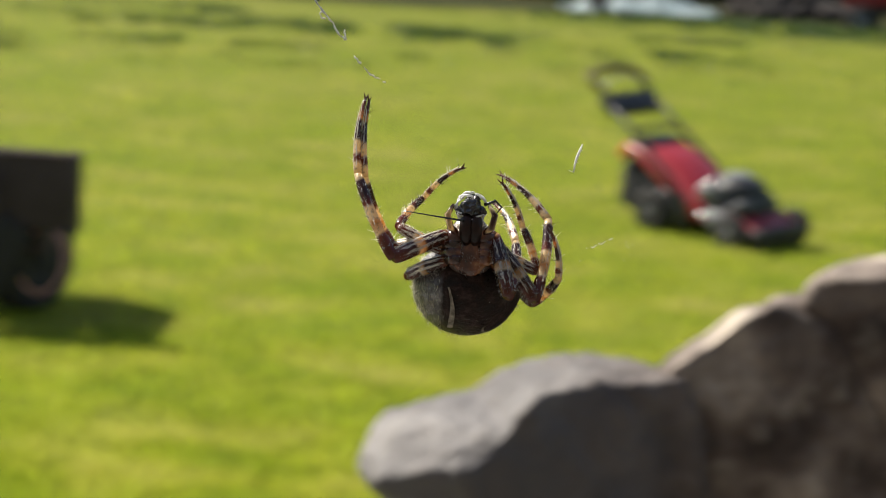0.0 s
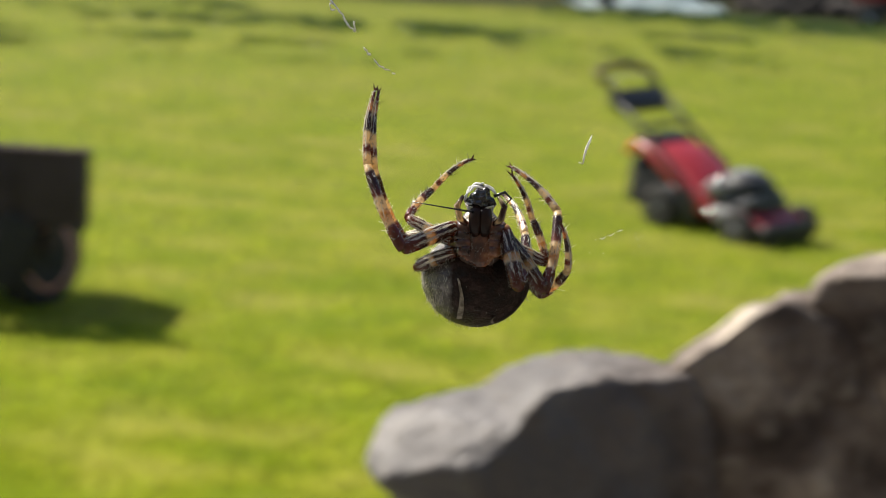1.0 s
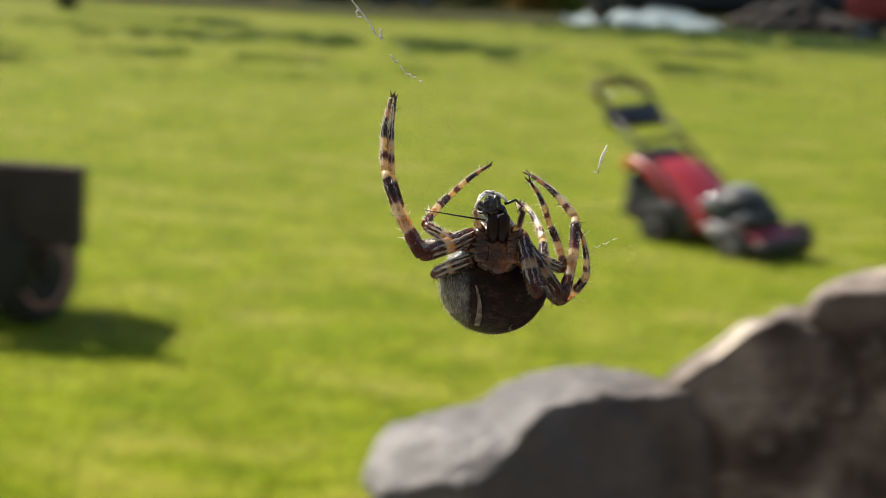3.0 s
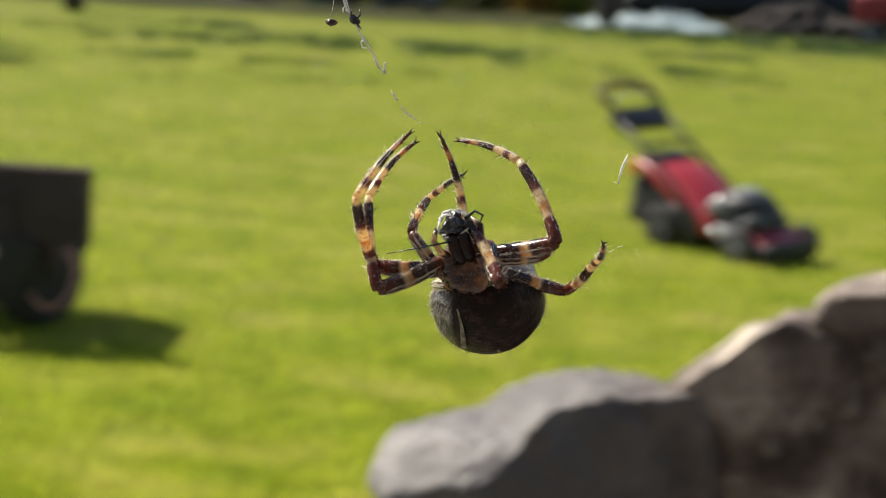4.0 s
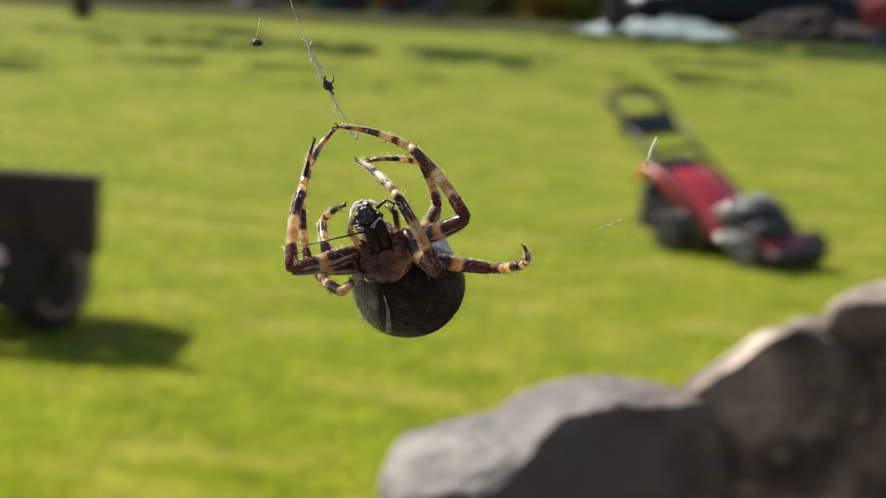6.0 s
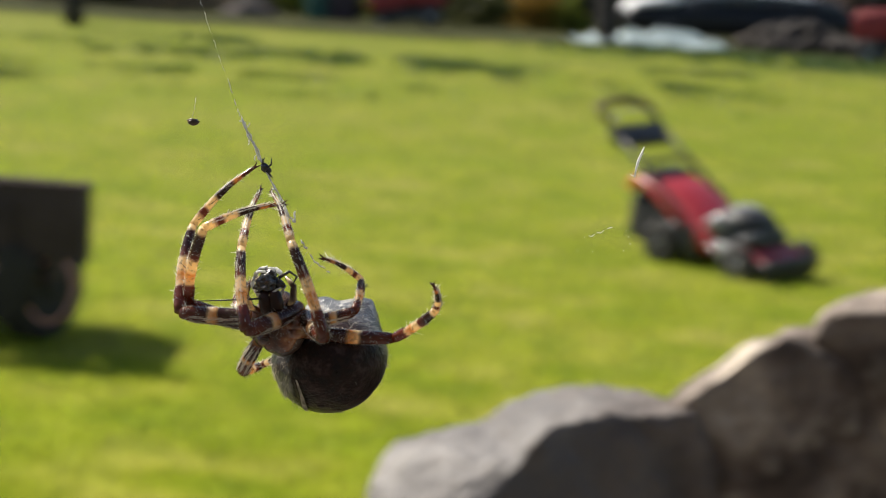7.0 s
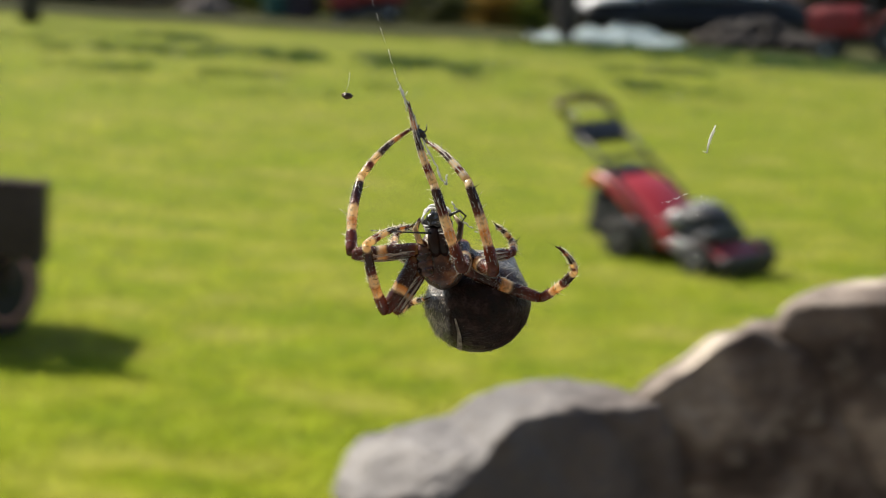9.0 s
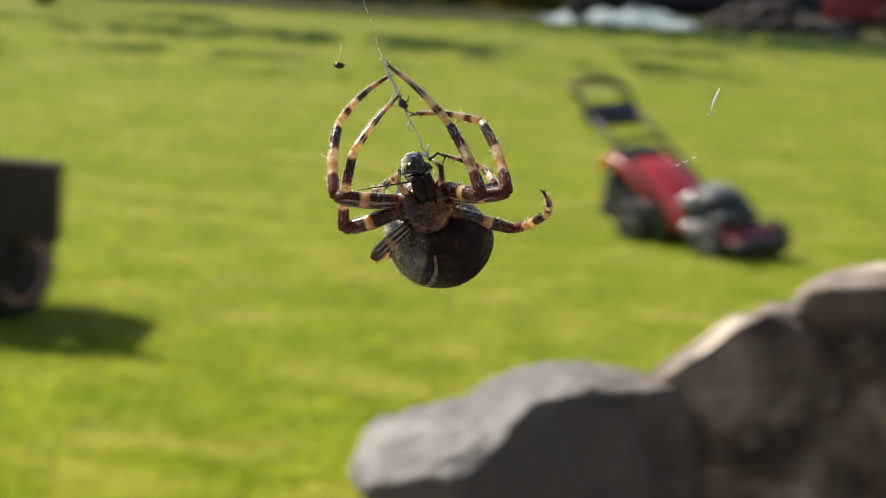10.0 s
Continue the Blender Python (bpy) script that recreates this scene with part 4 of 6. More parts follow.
patch, fleck, grain = n.noise(260, 4), n.noise(900, 4), n.noise(3500, 3)
c = n.ramp(patch, [(0.35, (0.120, 0.106, 0.100)), (0.60, (0.225, 0.204, 0.194)), (0.80, (0.400, 0.356, 0.330))])
c = n.mix(n.ramp(fleck, [(0.41, (0.0,) * 3), (0.50, (0.90,) * 3)]), c, (0.034, 0.027, 0.025))
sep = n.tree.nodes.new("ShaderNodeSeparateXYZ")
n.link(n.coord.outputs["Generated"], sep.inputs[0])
# only the left flank stays pale: its sunlight is put into the colour
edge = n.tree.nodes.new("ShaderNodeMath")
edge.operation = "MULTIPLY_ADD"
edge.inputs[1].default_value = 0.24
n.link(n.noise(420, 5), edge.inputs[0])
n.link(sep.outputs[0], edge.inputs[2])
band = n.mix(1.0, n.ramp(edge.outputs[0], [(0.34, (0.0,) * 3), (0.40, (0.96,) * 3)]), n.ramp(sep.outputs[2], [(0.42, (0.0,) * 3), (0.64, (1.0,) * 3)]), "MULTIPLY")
back = n.mix(1.0, n.ramp(n.noise(700, 4), [(0.54, (0.0,) * 3), (0.58, (0.9,) * 3)]), n.ramp(sep.outputs[2], [(0.44, (1.0,) * 3), (0.56, (0.0,) * 3)]), "MULTIPLY")
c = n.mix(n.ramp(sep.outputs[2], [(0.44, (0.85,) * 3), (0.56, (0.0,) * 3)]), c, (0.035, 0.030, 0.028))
c = n.mix(back, c, (0.30, 0.27, 0.24))  # pale folium on the back
c = n.mix(band, c, n.ramp(fleck, [(0.36, (0.010, 0.007, 0.006)), (0.52, (0.024, 0.013, 0.010)), (0.68, (0.060, 0.038, 0.033))]))  # bare brown-black belly, run on over the right flank
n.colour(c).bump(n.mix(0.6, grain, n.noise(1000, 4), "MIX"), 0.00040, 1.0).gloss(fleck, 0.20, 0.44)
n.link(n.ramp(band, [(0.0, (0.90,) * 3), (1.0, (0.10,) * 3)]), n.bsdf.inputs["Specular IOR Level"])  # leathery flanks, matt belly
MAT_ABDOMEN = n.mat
n = Nodes("spider_pale_mark", 0.6)
n.colour(n.ramp(n.noise(1400, 4), [(0.38, (0.26, 0.22, 0.17)), (0.6, (0.66, 0.60, 0.48))]))
MAT_MARK = n.mat
n = Nodes("spider_sternum", 0.22)
n.bsdf.inputs["Specular IOR Level"].default_value = 0.9
c = n.ramp(n.noise(420, 4), [(0.36, (0.026, 0.010, 0.007)), (0.48, (0.090, 0.028, 0.013)), (0.58, (0.240, 0.080, 0.030)), (0.68, (0.520, 0.280, 0.115))])
n.colour(c).bump(n.noise(1100, 4), 0.00022, 0.9).thin(c, 0.12)
MAT_STERNUM = n.mat
n = Nodes("spider_carapace", 0.35)
n.colour(n.ramp(n.noise(500, 4), [(0.35, (0.030, 0.020, 0.016)), (0.7, (0.130, 0.070, 0.038))])).bump(n.noise(2600, 3), 0.00006, 0.8)
MAT_CARAPACE = n.mat
n = Nodes("spider_fang_black", 0.38)
n.bsdf.inputs["Specular IOR Level"].default_value = 0.3
n.colour(n.ramp(n.noise(700, 3), [(0.3, (0.006, 0.004, 0.003)), (0.7, (0.032, 0.011, 0.007))])).bump(n.noise(1300, 3), 0.00012, 0.8)
MAT_FANG = n.mat
n = Nodes("dark_prey", 0.25)
n.bsdf.inputs["Specular IOR Level"].default_value = 0.75
n.colour(n.ramp(n.noise(600, 4), [(0.35, (0.006, 0.006, 0.006)), (0.7, (0.040, 0.032, 0.028))])).bump(n.noise(1500, 4), 0.00015, 0.9)
MAT_PREY = n.mat
n = Nodes("silk", 0.25)
n.colour((0.82, 0.82, 0.80)).thin((0.80, 0.80, 0.78), 0.4)
MAT_SILK = n.mat


def hairs(bm, roots, length, radius, rng, slot, spread=0.5):
    """Fine tapered bristles standing on the given (place, normal) pairs."""
    for p, nrm in roots:
        d = (nrm + Vector([rng.gauss(0, spread) for _ in range(3)])).normalized()
        side = d.orthogonal().normalized()
        up, l = d.cross(side), length * rng.uniform(0.55, 1.2)
        base = [bm.verts.new(p + (side * math.cos(a) + up * math.sin(a)) * radius) for a in (0, 2.09, 4.19)]
        bend = p + d * l + Vector([rng.gauss(0, 0.12) * l for _ in range(3)])
        tip = bm.verts.new(bend)
        for k in range(3):
            bm.faces.new((base[k], base[(k + 1) % 3], tip)).material_index = slot


def limb(name, length, profile, material, parent, seed, spines, bow=0.0, claw=False):
    """One leg segment along +z: a swelling tube with hairs, spines and, at the foot, claws."""
    rng = random.Random(seed)
    bm = bmesh.new()
    steps = 14
    pts, rad = [], []
    for k in range(steps + 1):
        s = k / steps
        r = np.interp(s, [p[0] for p in profile], [p[1] for p in profile])
        pts.append((bow * MM * math.sin(s * math.pi), 0, s * length * MM))
        rad.append(float(r) * MM)
    tube(bm, pts, rad, 14)
    roots, fine = [], []
    for k in range(spines + (620 if name == "femur" else 220)):
        s, a = rng.uniform(0.08, 0.95), rng.uniform(0, 6.283)
        r = float(np.interp(s, [p[0] for p in profile], [p[1] for p in profile])) * MM
        d = Vector((math.cos(a), math.sin(a), 0))
        (roots if k < spines else fine).append((Vector((bow * MM * math.sin(s * math.pi), 0, s * length * MM)) + d * r * 0.9, (d + Vector((0, 0, 0.7))).normalized()))
    hairs(bm, roots[::2], 0.85 * MM, 0.034 * MM, rng, 1, 0.15)
    hairs(bm, roots[1::2], 0.90 * MM, 0.045 * MM, rng, 2, 0.15)
    hairs(bm, fine, 0.36 * MM, 0.017 * MM, rng, 1, 0.35)
    # silvery hairs laid flat along the outer side in place of sun gleams
    for k in range((240 if seed < 104 else 120) if name == "femur" else (120 if claw else 30)):
        q, a = rng.uniform(0.05, 0.80), rng.choice((-0.75, 0.0, 0.75)) + rng.gauss(0, 0.10)
        r = float(np.interp(q, [p[0] for p in profile], [p[1] for p in profile])) * MM
        d, l = Vector((math.cos(a), math.sin(a), 0)), rng.uniform(0.4, 0.9) * MM
        p = Vector((bow * MM * math.sin(q * math.pi), 0, q * length * MM)) + d * r * 1.01
        e = d.cross(Vector((0, 0, 1))) * 0.030 * MM
        tip = p + Vector((0, 0, l)) + d * rng.uniform(0.01, 0.05) * MM
        bm.faces.new([bm.verts.new(v) for v in (p - e, p + e, tip + d * 0.01 * MM)]).material_index = 1
        bm.faces.new([bm.verts.new(v) for v in (p - e + d * 0.03 * MM, tip, p + e)]).material_index = 1
    if claw:
        for s in (-1, 1):
            tube(bm, [(s * 0.04 * MM, 0, (length - 0.25) * MM), (s * 0.16 * MM, 0, (length + 0.15) * MM), (s * 0.30 * MM, 0.05 * MM, (length + 0.45) * MM)],
                 [0.09 * MM, 0.07 * MM, 0.02 * MM], 6)
    return part(name, bm, [material, MAT_HAIR, MAT_FANG], parent)


ABDOMEN = (5.5, 4.75, 5.4)
HUMPS = (Vector((-0.36, 0.60, -0.71)).normalized(), Vector((0.36, 0.60, -0.71)).normalized())


def swell(c):
    """The abdomen's skin in the direction c: an egg that lies away from the viewer, with two shoulder humps."""
    k = 1 + 0.05 * c.y + 0.018 * noise.fractal(c * 2.2, 0.9, 2.1, 3) + 0.005 * noise.noise(c * 14)
    k -= 0.06 * max(0.0, -c.x - 0.2) * abs(noise.noise(Vector((c.x * 4, c.y * 9, c.z * 5))))
    hump = sum(math.exp(-(1 - c.dot(h)) / 0.055) for h in HUMPS)
    k += 0.26 * hump + 0.10 * hump * noise.noise(c * 8)
    back = 1.55 if c.z < 0 else 1.0
    return Vector((c.x * ABDOMEN[0] * k, c.y * ABDOMEN[1] * (1 + 0.012 * noise.noise(c * 4) + 0.34 * hump), c.z * ABDOMEN[2] * k * back)) * MM


def on_abdomen(u, v, lift=0.0):
    """A point of the abdomen's skin seen from the belly: u to the right, v upwards, both from -1 to 1."""
    w = math.sqrt(max(0.0, 1 - u * u - v * v))
    k = 1 + 0.05 * v
    return Vector((u * ABDOMEN[0] * k * MM, v * ABDOMEN[1] * MM, w * ABDOMEN[2] * MM)) * (1 + lift)


def build_spider():
    s = thing("garden_spider", "dark brown garden cross spider with banded amber legs hanging on silk", "spider", Matrix())
    rng = random.Random(11)
    # abdomen
    bm = bmesh.new()
    bmesh.ops.create_icosphere(bm, subdivisions=5, radius=1)
    for v in bm.verts:
        v.co = swell(v.co.normalized())
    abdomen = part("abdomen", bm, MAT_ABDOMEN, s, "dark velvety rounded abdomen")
    bm = bmesh.new()
    roots = []
    for _ in range(7500):
        d = Vector([rng.gauss(0, 1) for _ in range(3)]).normalized()
        if (d.z > 0.3 and d.x > -0.5 or d.x > 0.0 and d.z > 0.12) and rng.random() < 0.97:
            continue
        roots.append((swell(d), (d + Vector((0, -0.5, 0))).normalized()))
    hairs(bm, roots[::4], 0.34 * MM, 0.015 * MM, rng, 0, 0.4)
    long = [r for r in roots if r[0].x < -2.0 * MM and r[0].z > 0]
    hairs(bm, [(p, (d * 0.45 + Vector((0.35, -0.8, 0.1))).normalized()) for p, d in long[::5]], 0.75 * MM, 0.028 * MM, rng, 0, 0.22)
    rim = [r for r in roots if abs(r[0].z) < 3.2 * MM]
    hairs(bm, rim[2::9], 0.62 * MM, 0.020 * MM, rng, 0, 0.3)
    part("hair_coat", bm, MAT_HAIR, abdomen, "fine pale hairs")
    for side in (-1, 1):
        bm = bmesh.new()
        rows = []
        for k in range(13):
            q = k / 12
            v = (0.06 if side < 0 else -0.74) - (0.84 if side < 0 else 0.16) * q
            mid, half = side * (0.335 - 0.06 * math.sin(q * 3)) - 0.0, (0.016 + 0.052 * q ** 1.3) * (1 if q < 0.85 else 0.75) * (1.0 if side < 0 else 0.55)
            rows.append([bm.verts.new(on_abdomen(mid + half * e + 0.010 * noise.noise((q * 7, e, side)), v, 0.022)) for e in (-1, -0.3, 0.3, 1)])
        for a, b in zip(rows, rows[1:]):
            for k in range(3):
                bm.faces.new((a[k], a[k + 1], b[k + 1], b[k]))
        bmesh.ops.solidify(bm, geom=bm.faces[:], thickness=0.03 * MM)
        part("pale_mark", bm, MAT_MARK, abdomen, "cream streak on the belly")
    bm = bmesh.new()
    for x in (-0.1, 0.1):
        lathe(bm, [(0.34 * MM, -0.3 * MM), (0.28 * MM, 0.05 * MM), (0.10 * MM, 0.15 * MM)], pose(x * MM, -2.7 * MM, 4.25 * MM, 35, 0, 0), 12)
    part("spinnerets", bm, MAT_FANG, abdomen)
    # head and chest
    chest = thing("cephalothorax", "", "", Matrix())
    chest.parent = s
    bm = bmesh.new()
    blob(bm, (2.5 * MM, 3.1 * MM, 1.7 * MM), (0, 0.1 * MM, -0.7 * MM), 0.05, 1.6, 4, 2.0)
    part("carapace", bm, MAT_CARAPACE, chest)
    bm = bmesh.new()
    blob(bm, (1.75 * MM, 2.0 * MM, 0.60 * MM), (0, -0.6 * MM, 0.75 * MM), 0.14, 2.2, 4, 5.0)
    part("sternum", bm, MAT_STERNUM, chest, "orange-brown breastplate")
    for side in (-1, 1):
        bm = bmesh.new()
        tube(bm, [(side * 0.40 * MM, 0.5 * MM, 1.0 * MM), (side * 0.44 * MM, 1.1 * MM, 1.5 * MM), (side * 0.46 * MM, 2.0 * MM, 1.8 * MM), (side * 0.45 * MM, 2.9 * MM, 1.8 * MM), (side * 0.35 * MM, 3.5 * MM, 1.6 * MM)],
             [0.34 * MM, 0.58 * MM, 0.70 * MM, 0.62 * MM, 0.28 * MM], 18)
        part("chelicera", bm, MAT_FANG, chest, "glossy black jaw")
        bm = bmesh.new()
        blob(bm, (0.34 * MM, 0.75 * MM, 0.36 * MM), (side * 1.10 * MM, 1.25 * MM, 1.05 * MM), 0.18, 2, 3, 1.0)
        part("maxilla", bm, MAT_STERNUM, chest)
        bm = bmesh.new()
        tube(bm, [(side * 1.1 * MM, 1.3 * MM, 0.9 * MM), (side * 2.0 * MM, 2.1 * MM, 1.4 * MM), (side * 2.3 * MM, 3.3 * MM, 1.5 * MM), (side * 1.7 * MM, 4.3 * MM, 1.3 * MM)],
             [0.36 * MM, 0.34 * MM, 0.32 * MM, 0.16 * MM], 10)
        hairs(bm, [(Vector((side * 2.1 * MM, (1.6 + 0.12 * k) * MM, 1.5 * MM)), Vector((side * 0.8, 0.3, 0.5))) for k in range(20)], 0.6 * MM, 0.02 * MM, rng, 1)
        part("palp", bm, [MAT_PALP, MAT_HAIR], chest, "short banded feeler")
        for x, y, z in ((2.3, 1.3, 0.3), (2.5, 0.5, 0.2), (2.5, -0.3, 0.1), (2.1, -1.1, 0.0)):
            bm = bmesh.new()
            tube(bm, [(side * 0.9 * MM, y * 0.75 * MM, 0.85 * MM), (side * (x * 0.55 + 0.4) * MM, y * 0.9 * MM, 0.8 * MM), (side * x * MM, y * MM, z * MM)],
                 [0.62 * MM, 0.66 * MM, 0.60 * MM], 14)
            part("coxa", bm, MAT_STERNUM, chest)
    bm = bmesh.new()
    spots = []
    for _ in range(800):
        a, q = rng.uniform(0, 6.283), rng.uniform(0.3, 1.0)
        spots.append((Vector((2.4 * q * math.cos(a), 2.6 * q * math.sin(a) + 0.2, 1.5 - 0.9 * q)) * MM, Vector((math.cos(a), math.sin(a), 0.8)).normalized()))
    hairs(bm, spots, 0.55 * MM, 0.018 * MM, rng, 0, 0.5)
    part("hair_coat", bm, MAT_HAIR, chest, "fine pale hairs")
    # legs
    legs = {}
    for k, (name, lengths) in enumerate(LEGS.items()):
        f = 0.76 if name in ("L3", "R3") else (0.88 if name in ("L4", "R4") else 1.02)
        a, b, c = lengths
        legs[name] = (
            limb("femur", a, [(0, 0.60 * f), (0.12, 0.72 * f), (0.45, 0.80 * f), (0.8, 0.72 * f), (0.95, 0.64 * f), (1, 0.50 * f)], MAT_FEMUR, s, 100 + k, 10, 0.030 * a),
            limb("tibia", b, [(0, 0.49 * f), (0.06, 0.57 * f), (0.22, 0.58 * f), (0.27, 0.47 * f), (0.5, 0.51 * f), (0.85, 0.48 * f), (1, 0.39 * f)], MAT_TIBIA, s, 200 + k, 26, 0.040 * b),
            limb("foot", c, [(0, 0.40 * f), (0.08, 0.41 * f), (0.40, 0.34 * f), (0.55, 0.29 * f), (0.62, 0.24 * f), (0.9, 0.18 * f), (1, 0.12 * f)], MAT_FOOT, s, 300 + k, 16, 0.055 * c, True))
    return s, abdomen, chest, legs


def build_prey():
    p = thing("prey", "black insect prey wrapped in white silk in the spider's jaws", "prey", Matrix())
    rng = random.Random(21)
    bm = bmesh.new()
    for r, at in ((1.10, (-0.10, 0.00, 0.1)), (0.72, (0.15, 0.70, 0.1)), (0.60, (-0.85, -0.25, 0.1)), (0.50, (0.95, -0.30, 0.0))):
        blob(bm, (r * MM, r * 0.85 * MM, r * MM), Vector(at) * MM, 0.34, 1.7, 4, 9.0 + r)
    part("body", bm, MAT_PREY, p, "lumpy black insect body")
    for k in range(40):
        bm = bmesh.new()
        low = k < 16  # most of the silk lies round the jaws, some over the top
        a0, tilt = (rng.uniform(2.9, 5.2), rng.uniform(-0.2, 1.1)) if low else (rng.uniform(0.3, 2.6), rng.uniform(-0.7, 0.5))
        m = Euler((-tilt, rng.uniform(-0.25, 0.25), 0)).to_matrix()
        span = rng.uniform(0.4, 1.3) if low else rng.uniform(0.2, 0.9)
        pts = []
        for j in range(16):
            a = a0 + span * j / 15
            d = m @ Vector((math.cos(a), math.sin(a), 0.10 * math.sin(5 * a)))
            pts.append(Vector((d.x * 1.50, d.y * 1.50, d.z * 1.40)) * MM * (1 + 0.06 * math.sin(7 * a + k)))
        tube(bm, pts, rng.uniform(0.04, 0.14) * MM, 6)
        part("silk_strand", bm, MAT_SILK, p, "white silk strand" if k == 0 else "")
    bm = bmesh.new()
    tube(bm, [(-0.6 * MM, -1.3 * MM, 1.0 * MM), (-3.5 * MM, -0.9 * MM, 1.4 * MM), (-6.6 * MM, -0.45 * MM, 1.6 * MM)], [0.10 * MM, 0.07 * MM, 0.04 * MM], 8)
    part("insect_leg", bm, MAT_PREY, p, "thin straight dark insect leg")
    bm = bmesh.new()
    tube(bm, [(1.2 * MM, 0.3 * MM, 0.8 * MM), (2.3 * MM, 0.7 * MM, 0.9 * MM), (2.9 * MM, 0.1 * MM, 0.9 * MM), (2.4 * MM, -0.5 * MM, 0.9 * MM)], [0.16 * MM, 0.13 * MM, 0.12 * MM, 0.05 * MM], 8)
    part("insect_leg", bm, MAT_PREY, p)
    return p


def build_silk():
    rng = random.Random(31)
    thread = thing("silk_thread", "white silk thread with a dark shrivelled insect knotted in it", "silk thread", Matrix())

    def spun(name, points, radius, label=""):
        """A crinkled strand through points in millimetres."""
        bm = bmesh.new()
        points = [Vector((*p, 0)) for p in points]
        fine = [a.lerp(b, k / 5) for a, b in zip(points, points[1:]) for k in range(5)] + [points[-1]]
        fine = [p + Vector((rng.gauss(0, 0.045), rng.gauss(0, 0.03), rng.gauss(0, 0.05))) for p in fine]
        last = len(fine) - 1
        tube(bm, [p * MM for p in fine], [radius * MM * rng.uniform(0.55, 1.35) * (0.3 if k in (0, last) else 1.0) for k in range(last + 1)], 6)
        part(name, bm, MAT_SILK, thread, label)

    # fluffy strands above the knot
    spun("strand", [(0.05, 0.2), (-0.20, 1.3), (0.10, 2.6), (-0.05, 4.0), (0.10, 5.4)], 0.11, "thick fluffy white silk")
    spun("strand", [(-0.05, 0.4), (0.15, 1.8), (-0.15, 3.2), (0.12, 4.8)], 0.09)
    for x, y, dx, dy in ((0.1, 4.2, 0.45, 0.30), (-0.1, 3.0, -0.40, -0.35), (0.1, 5.0, -0.40, 0.1), (-0.2, 1.5, -0.35, -0.5)):
        spun("wisp", [(x, y), (x + dx * 0.6, y + dy * 0.3), (x + dx, y + dy)], 0.05)
    # thin broken line above it
    y = 5.5
    while y < 44:
        l = rng.uniform(0.6, 1.7)
        spun("strand", [(0.12 * (y - 5.5), y), (0.12 * (y + l - 5.5), y + l)], 0.045 if y < 9 else 0.022)
        y += l + rng.uniform(0.1, 0.7)
    # below the knot: a line with a loop and a curl, then torn bits
    spun("strand", [(0, -0.3), (-0.05, -1.6), (0.10, -3.4), (0.05, -5.4)], 0.10)
    spun("loop", [(0.0, -2.0), (-0.42, -2.3), (-0.50, -2.75), (-0.15, -3.05)], 0.08, "small curled loop of silk")
    spun("curl", [(0.05, -5.3), (0.30, -5.9), (0.52, -5.3), (0.75, -4.95)], 0.10, "small curled loop of silk")
    spun("wisp", [(0.10, -7.7), (0.05, -8.5), (0.25, -8.7)], 0.09)
    spun("wisp", [(0.20, -9.2), (0.35, -10.2), (0.75, -10.9), (0.95, -11.1)], 0.08)
    spun("wisp", [(1.05, -11.5), (1.12, -11.7)], 0.07)
    bm = bmesh.new()
    blob(bm, (0.38 * MM, 0.46 * MM, 0.36 * MM), (0, 0, 0), 0.35, 2.0, 3, 4.0)
    blob(bm, (0.24 * MM, 0.26 * MM, 0.24 * MM), (0.25 * MM, -0.40 * MM, 0), 0.3, 2.0, 2, 6.0)
    part("insect", bm, MAT_PREY, thread, "tiny dark shrivelled insect")
    for pts in (((0.1, -0.2), (0.7, 0.05), (0.95, 0.55)), ((0.0, -0.3), (0.15, -0.9), (0.25, -1.25)), ((-0.1, 0.3), (0.15, 0.75), (0.40, 0.85))):
        bm = bmesh.new()
        tube(bm, [Vector((*p, 0.1)) * MM for p in pts], [0.11 * MM, 0.09 * MM, 0.03 * MM], 6)
        part("insect_leg", bm, MAT_PREY, thread)
    fluff = thing("silk_fluff", "white curled tuft of silk on the web", "silk tuft", Matrix())
    bm = bmesh.new()
    tube(bm, [(0.45 * MM, 1.4 * MM, 0), (0.15 * MM, 0.7 * MM, 0.1 * MM), (-0.1 * MM, 0.1 * MM, 0), (-0.35 * MM, -0.7 * MM, 0.1 * MM), (-0.45 * MM, -1.45 * MM, 0)],
         [0.05 * MM, 0.12 * MM, 0.14 * MM, 0.10 * MM, 0.05 * MM], 7)
    part("curl", bm, MAT_SILK, fluff)
    bm = bmesh.new()
    for p in ((-0.45, -1.45), (0.05, 0.5), (-0.2, -0.4)):
        b = Vector((p[0] * MM, p[1] * MM, 0))
        tube(bm, [b, b + Vector((rng.gauss(0, 0.3) * MM, rng.gauss(0, 0.2) * MM, 0))], [0.05 * MM, 0.02 * MM], 5)
    part("wisp", bm, MAT_SILK, fluff)
    wisp = thing("silk_remnant", "torn fine silk remnants with tiny droplets", "silk", Matrix())
    bm = bmesh.new()
    x = -1.0
    while x < 1.2:
        l = rng.uniform(0.3, 0.8)
        y = 0.28 * x + rng.gauss(0, 0.08)
        tube(bm, [(x * MM, y * MM, 0), ((x + l / 2) * MM, (y + rng.gauss(0.1, 0.12)) * MM, 0), ((x + l) * MM, (y + 0.28 * l) * MM, 0)], [0.02 * MM, 0.05 * MM, 0.02 * MM], 5)
        x += l + rng.uniform(0.1, 0.4)
    part("strand", bm, MAT_SILK, wisp)
    for _ in range(9):
        bm = bmesh.new()
        blob(bm, (0.05 * MM,) * 3, (rng.uniform(-2.5, 3.5) * MM, rng.gauss(-0.6, 1.3) * MM, rng.gauss(0, 0.5) * MM), 0.1, 1, 1)
        part("droplet", bm, MAT_SILK, wisp)
    speck = thing("web_speck", "tiny brown shrivelled insect caught on the thread", "insect remains", Matrix())
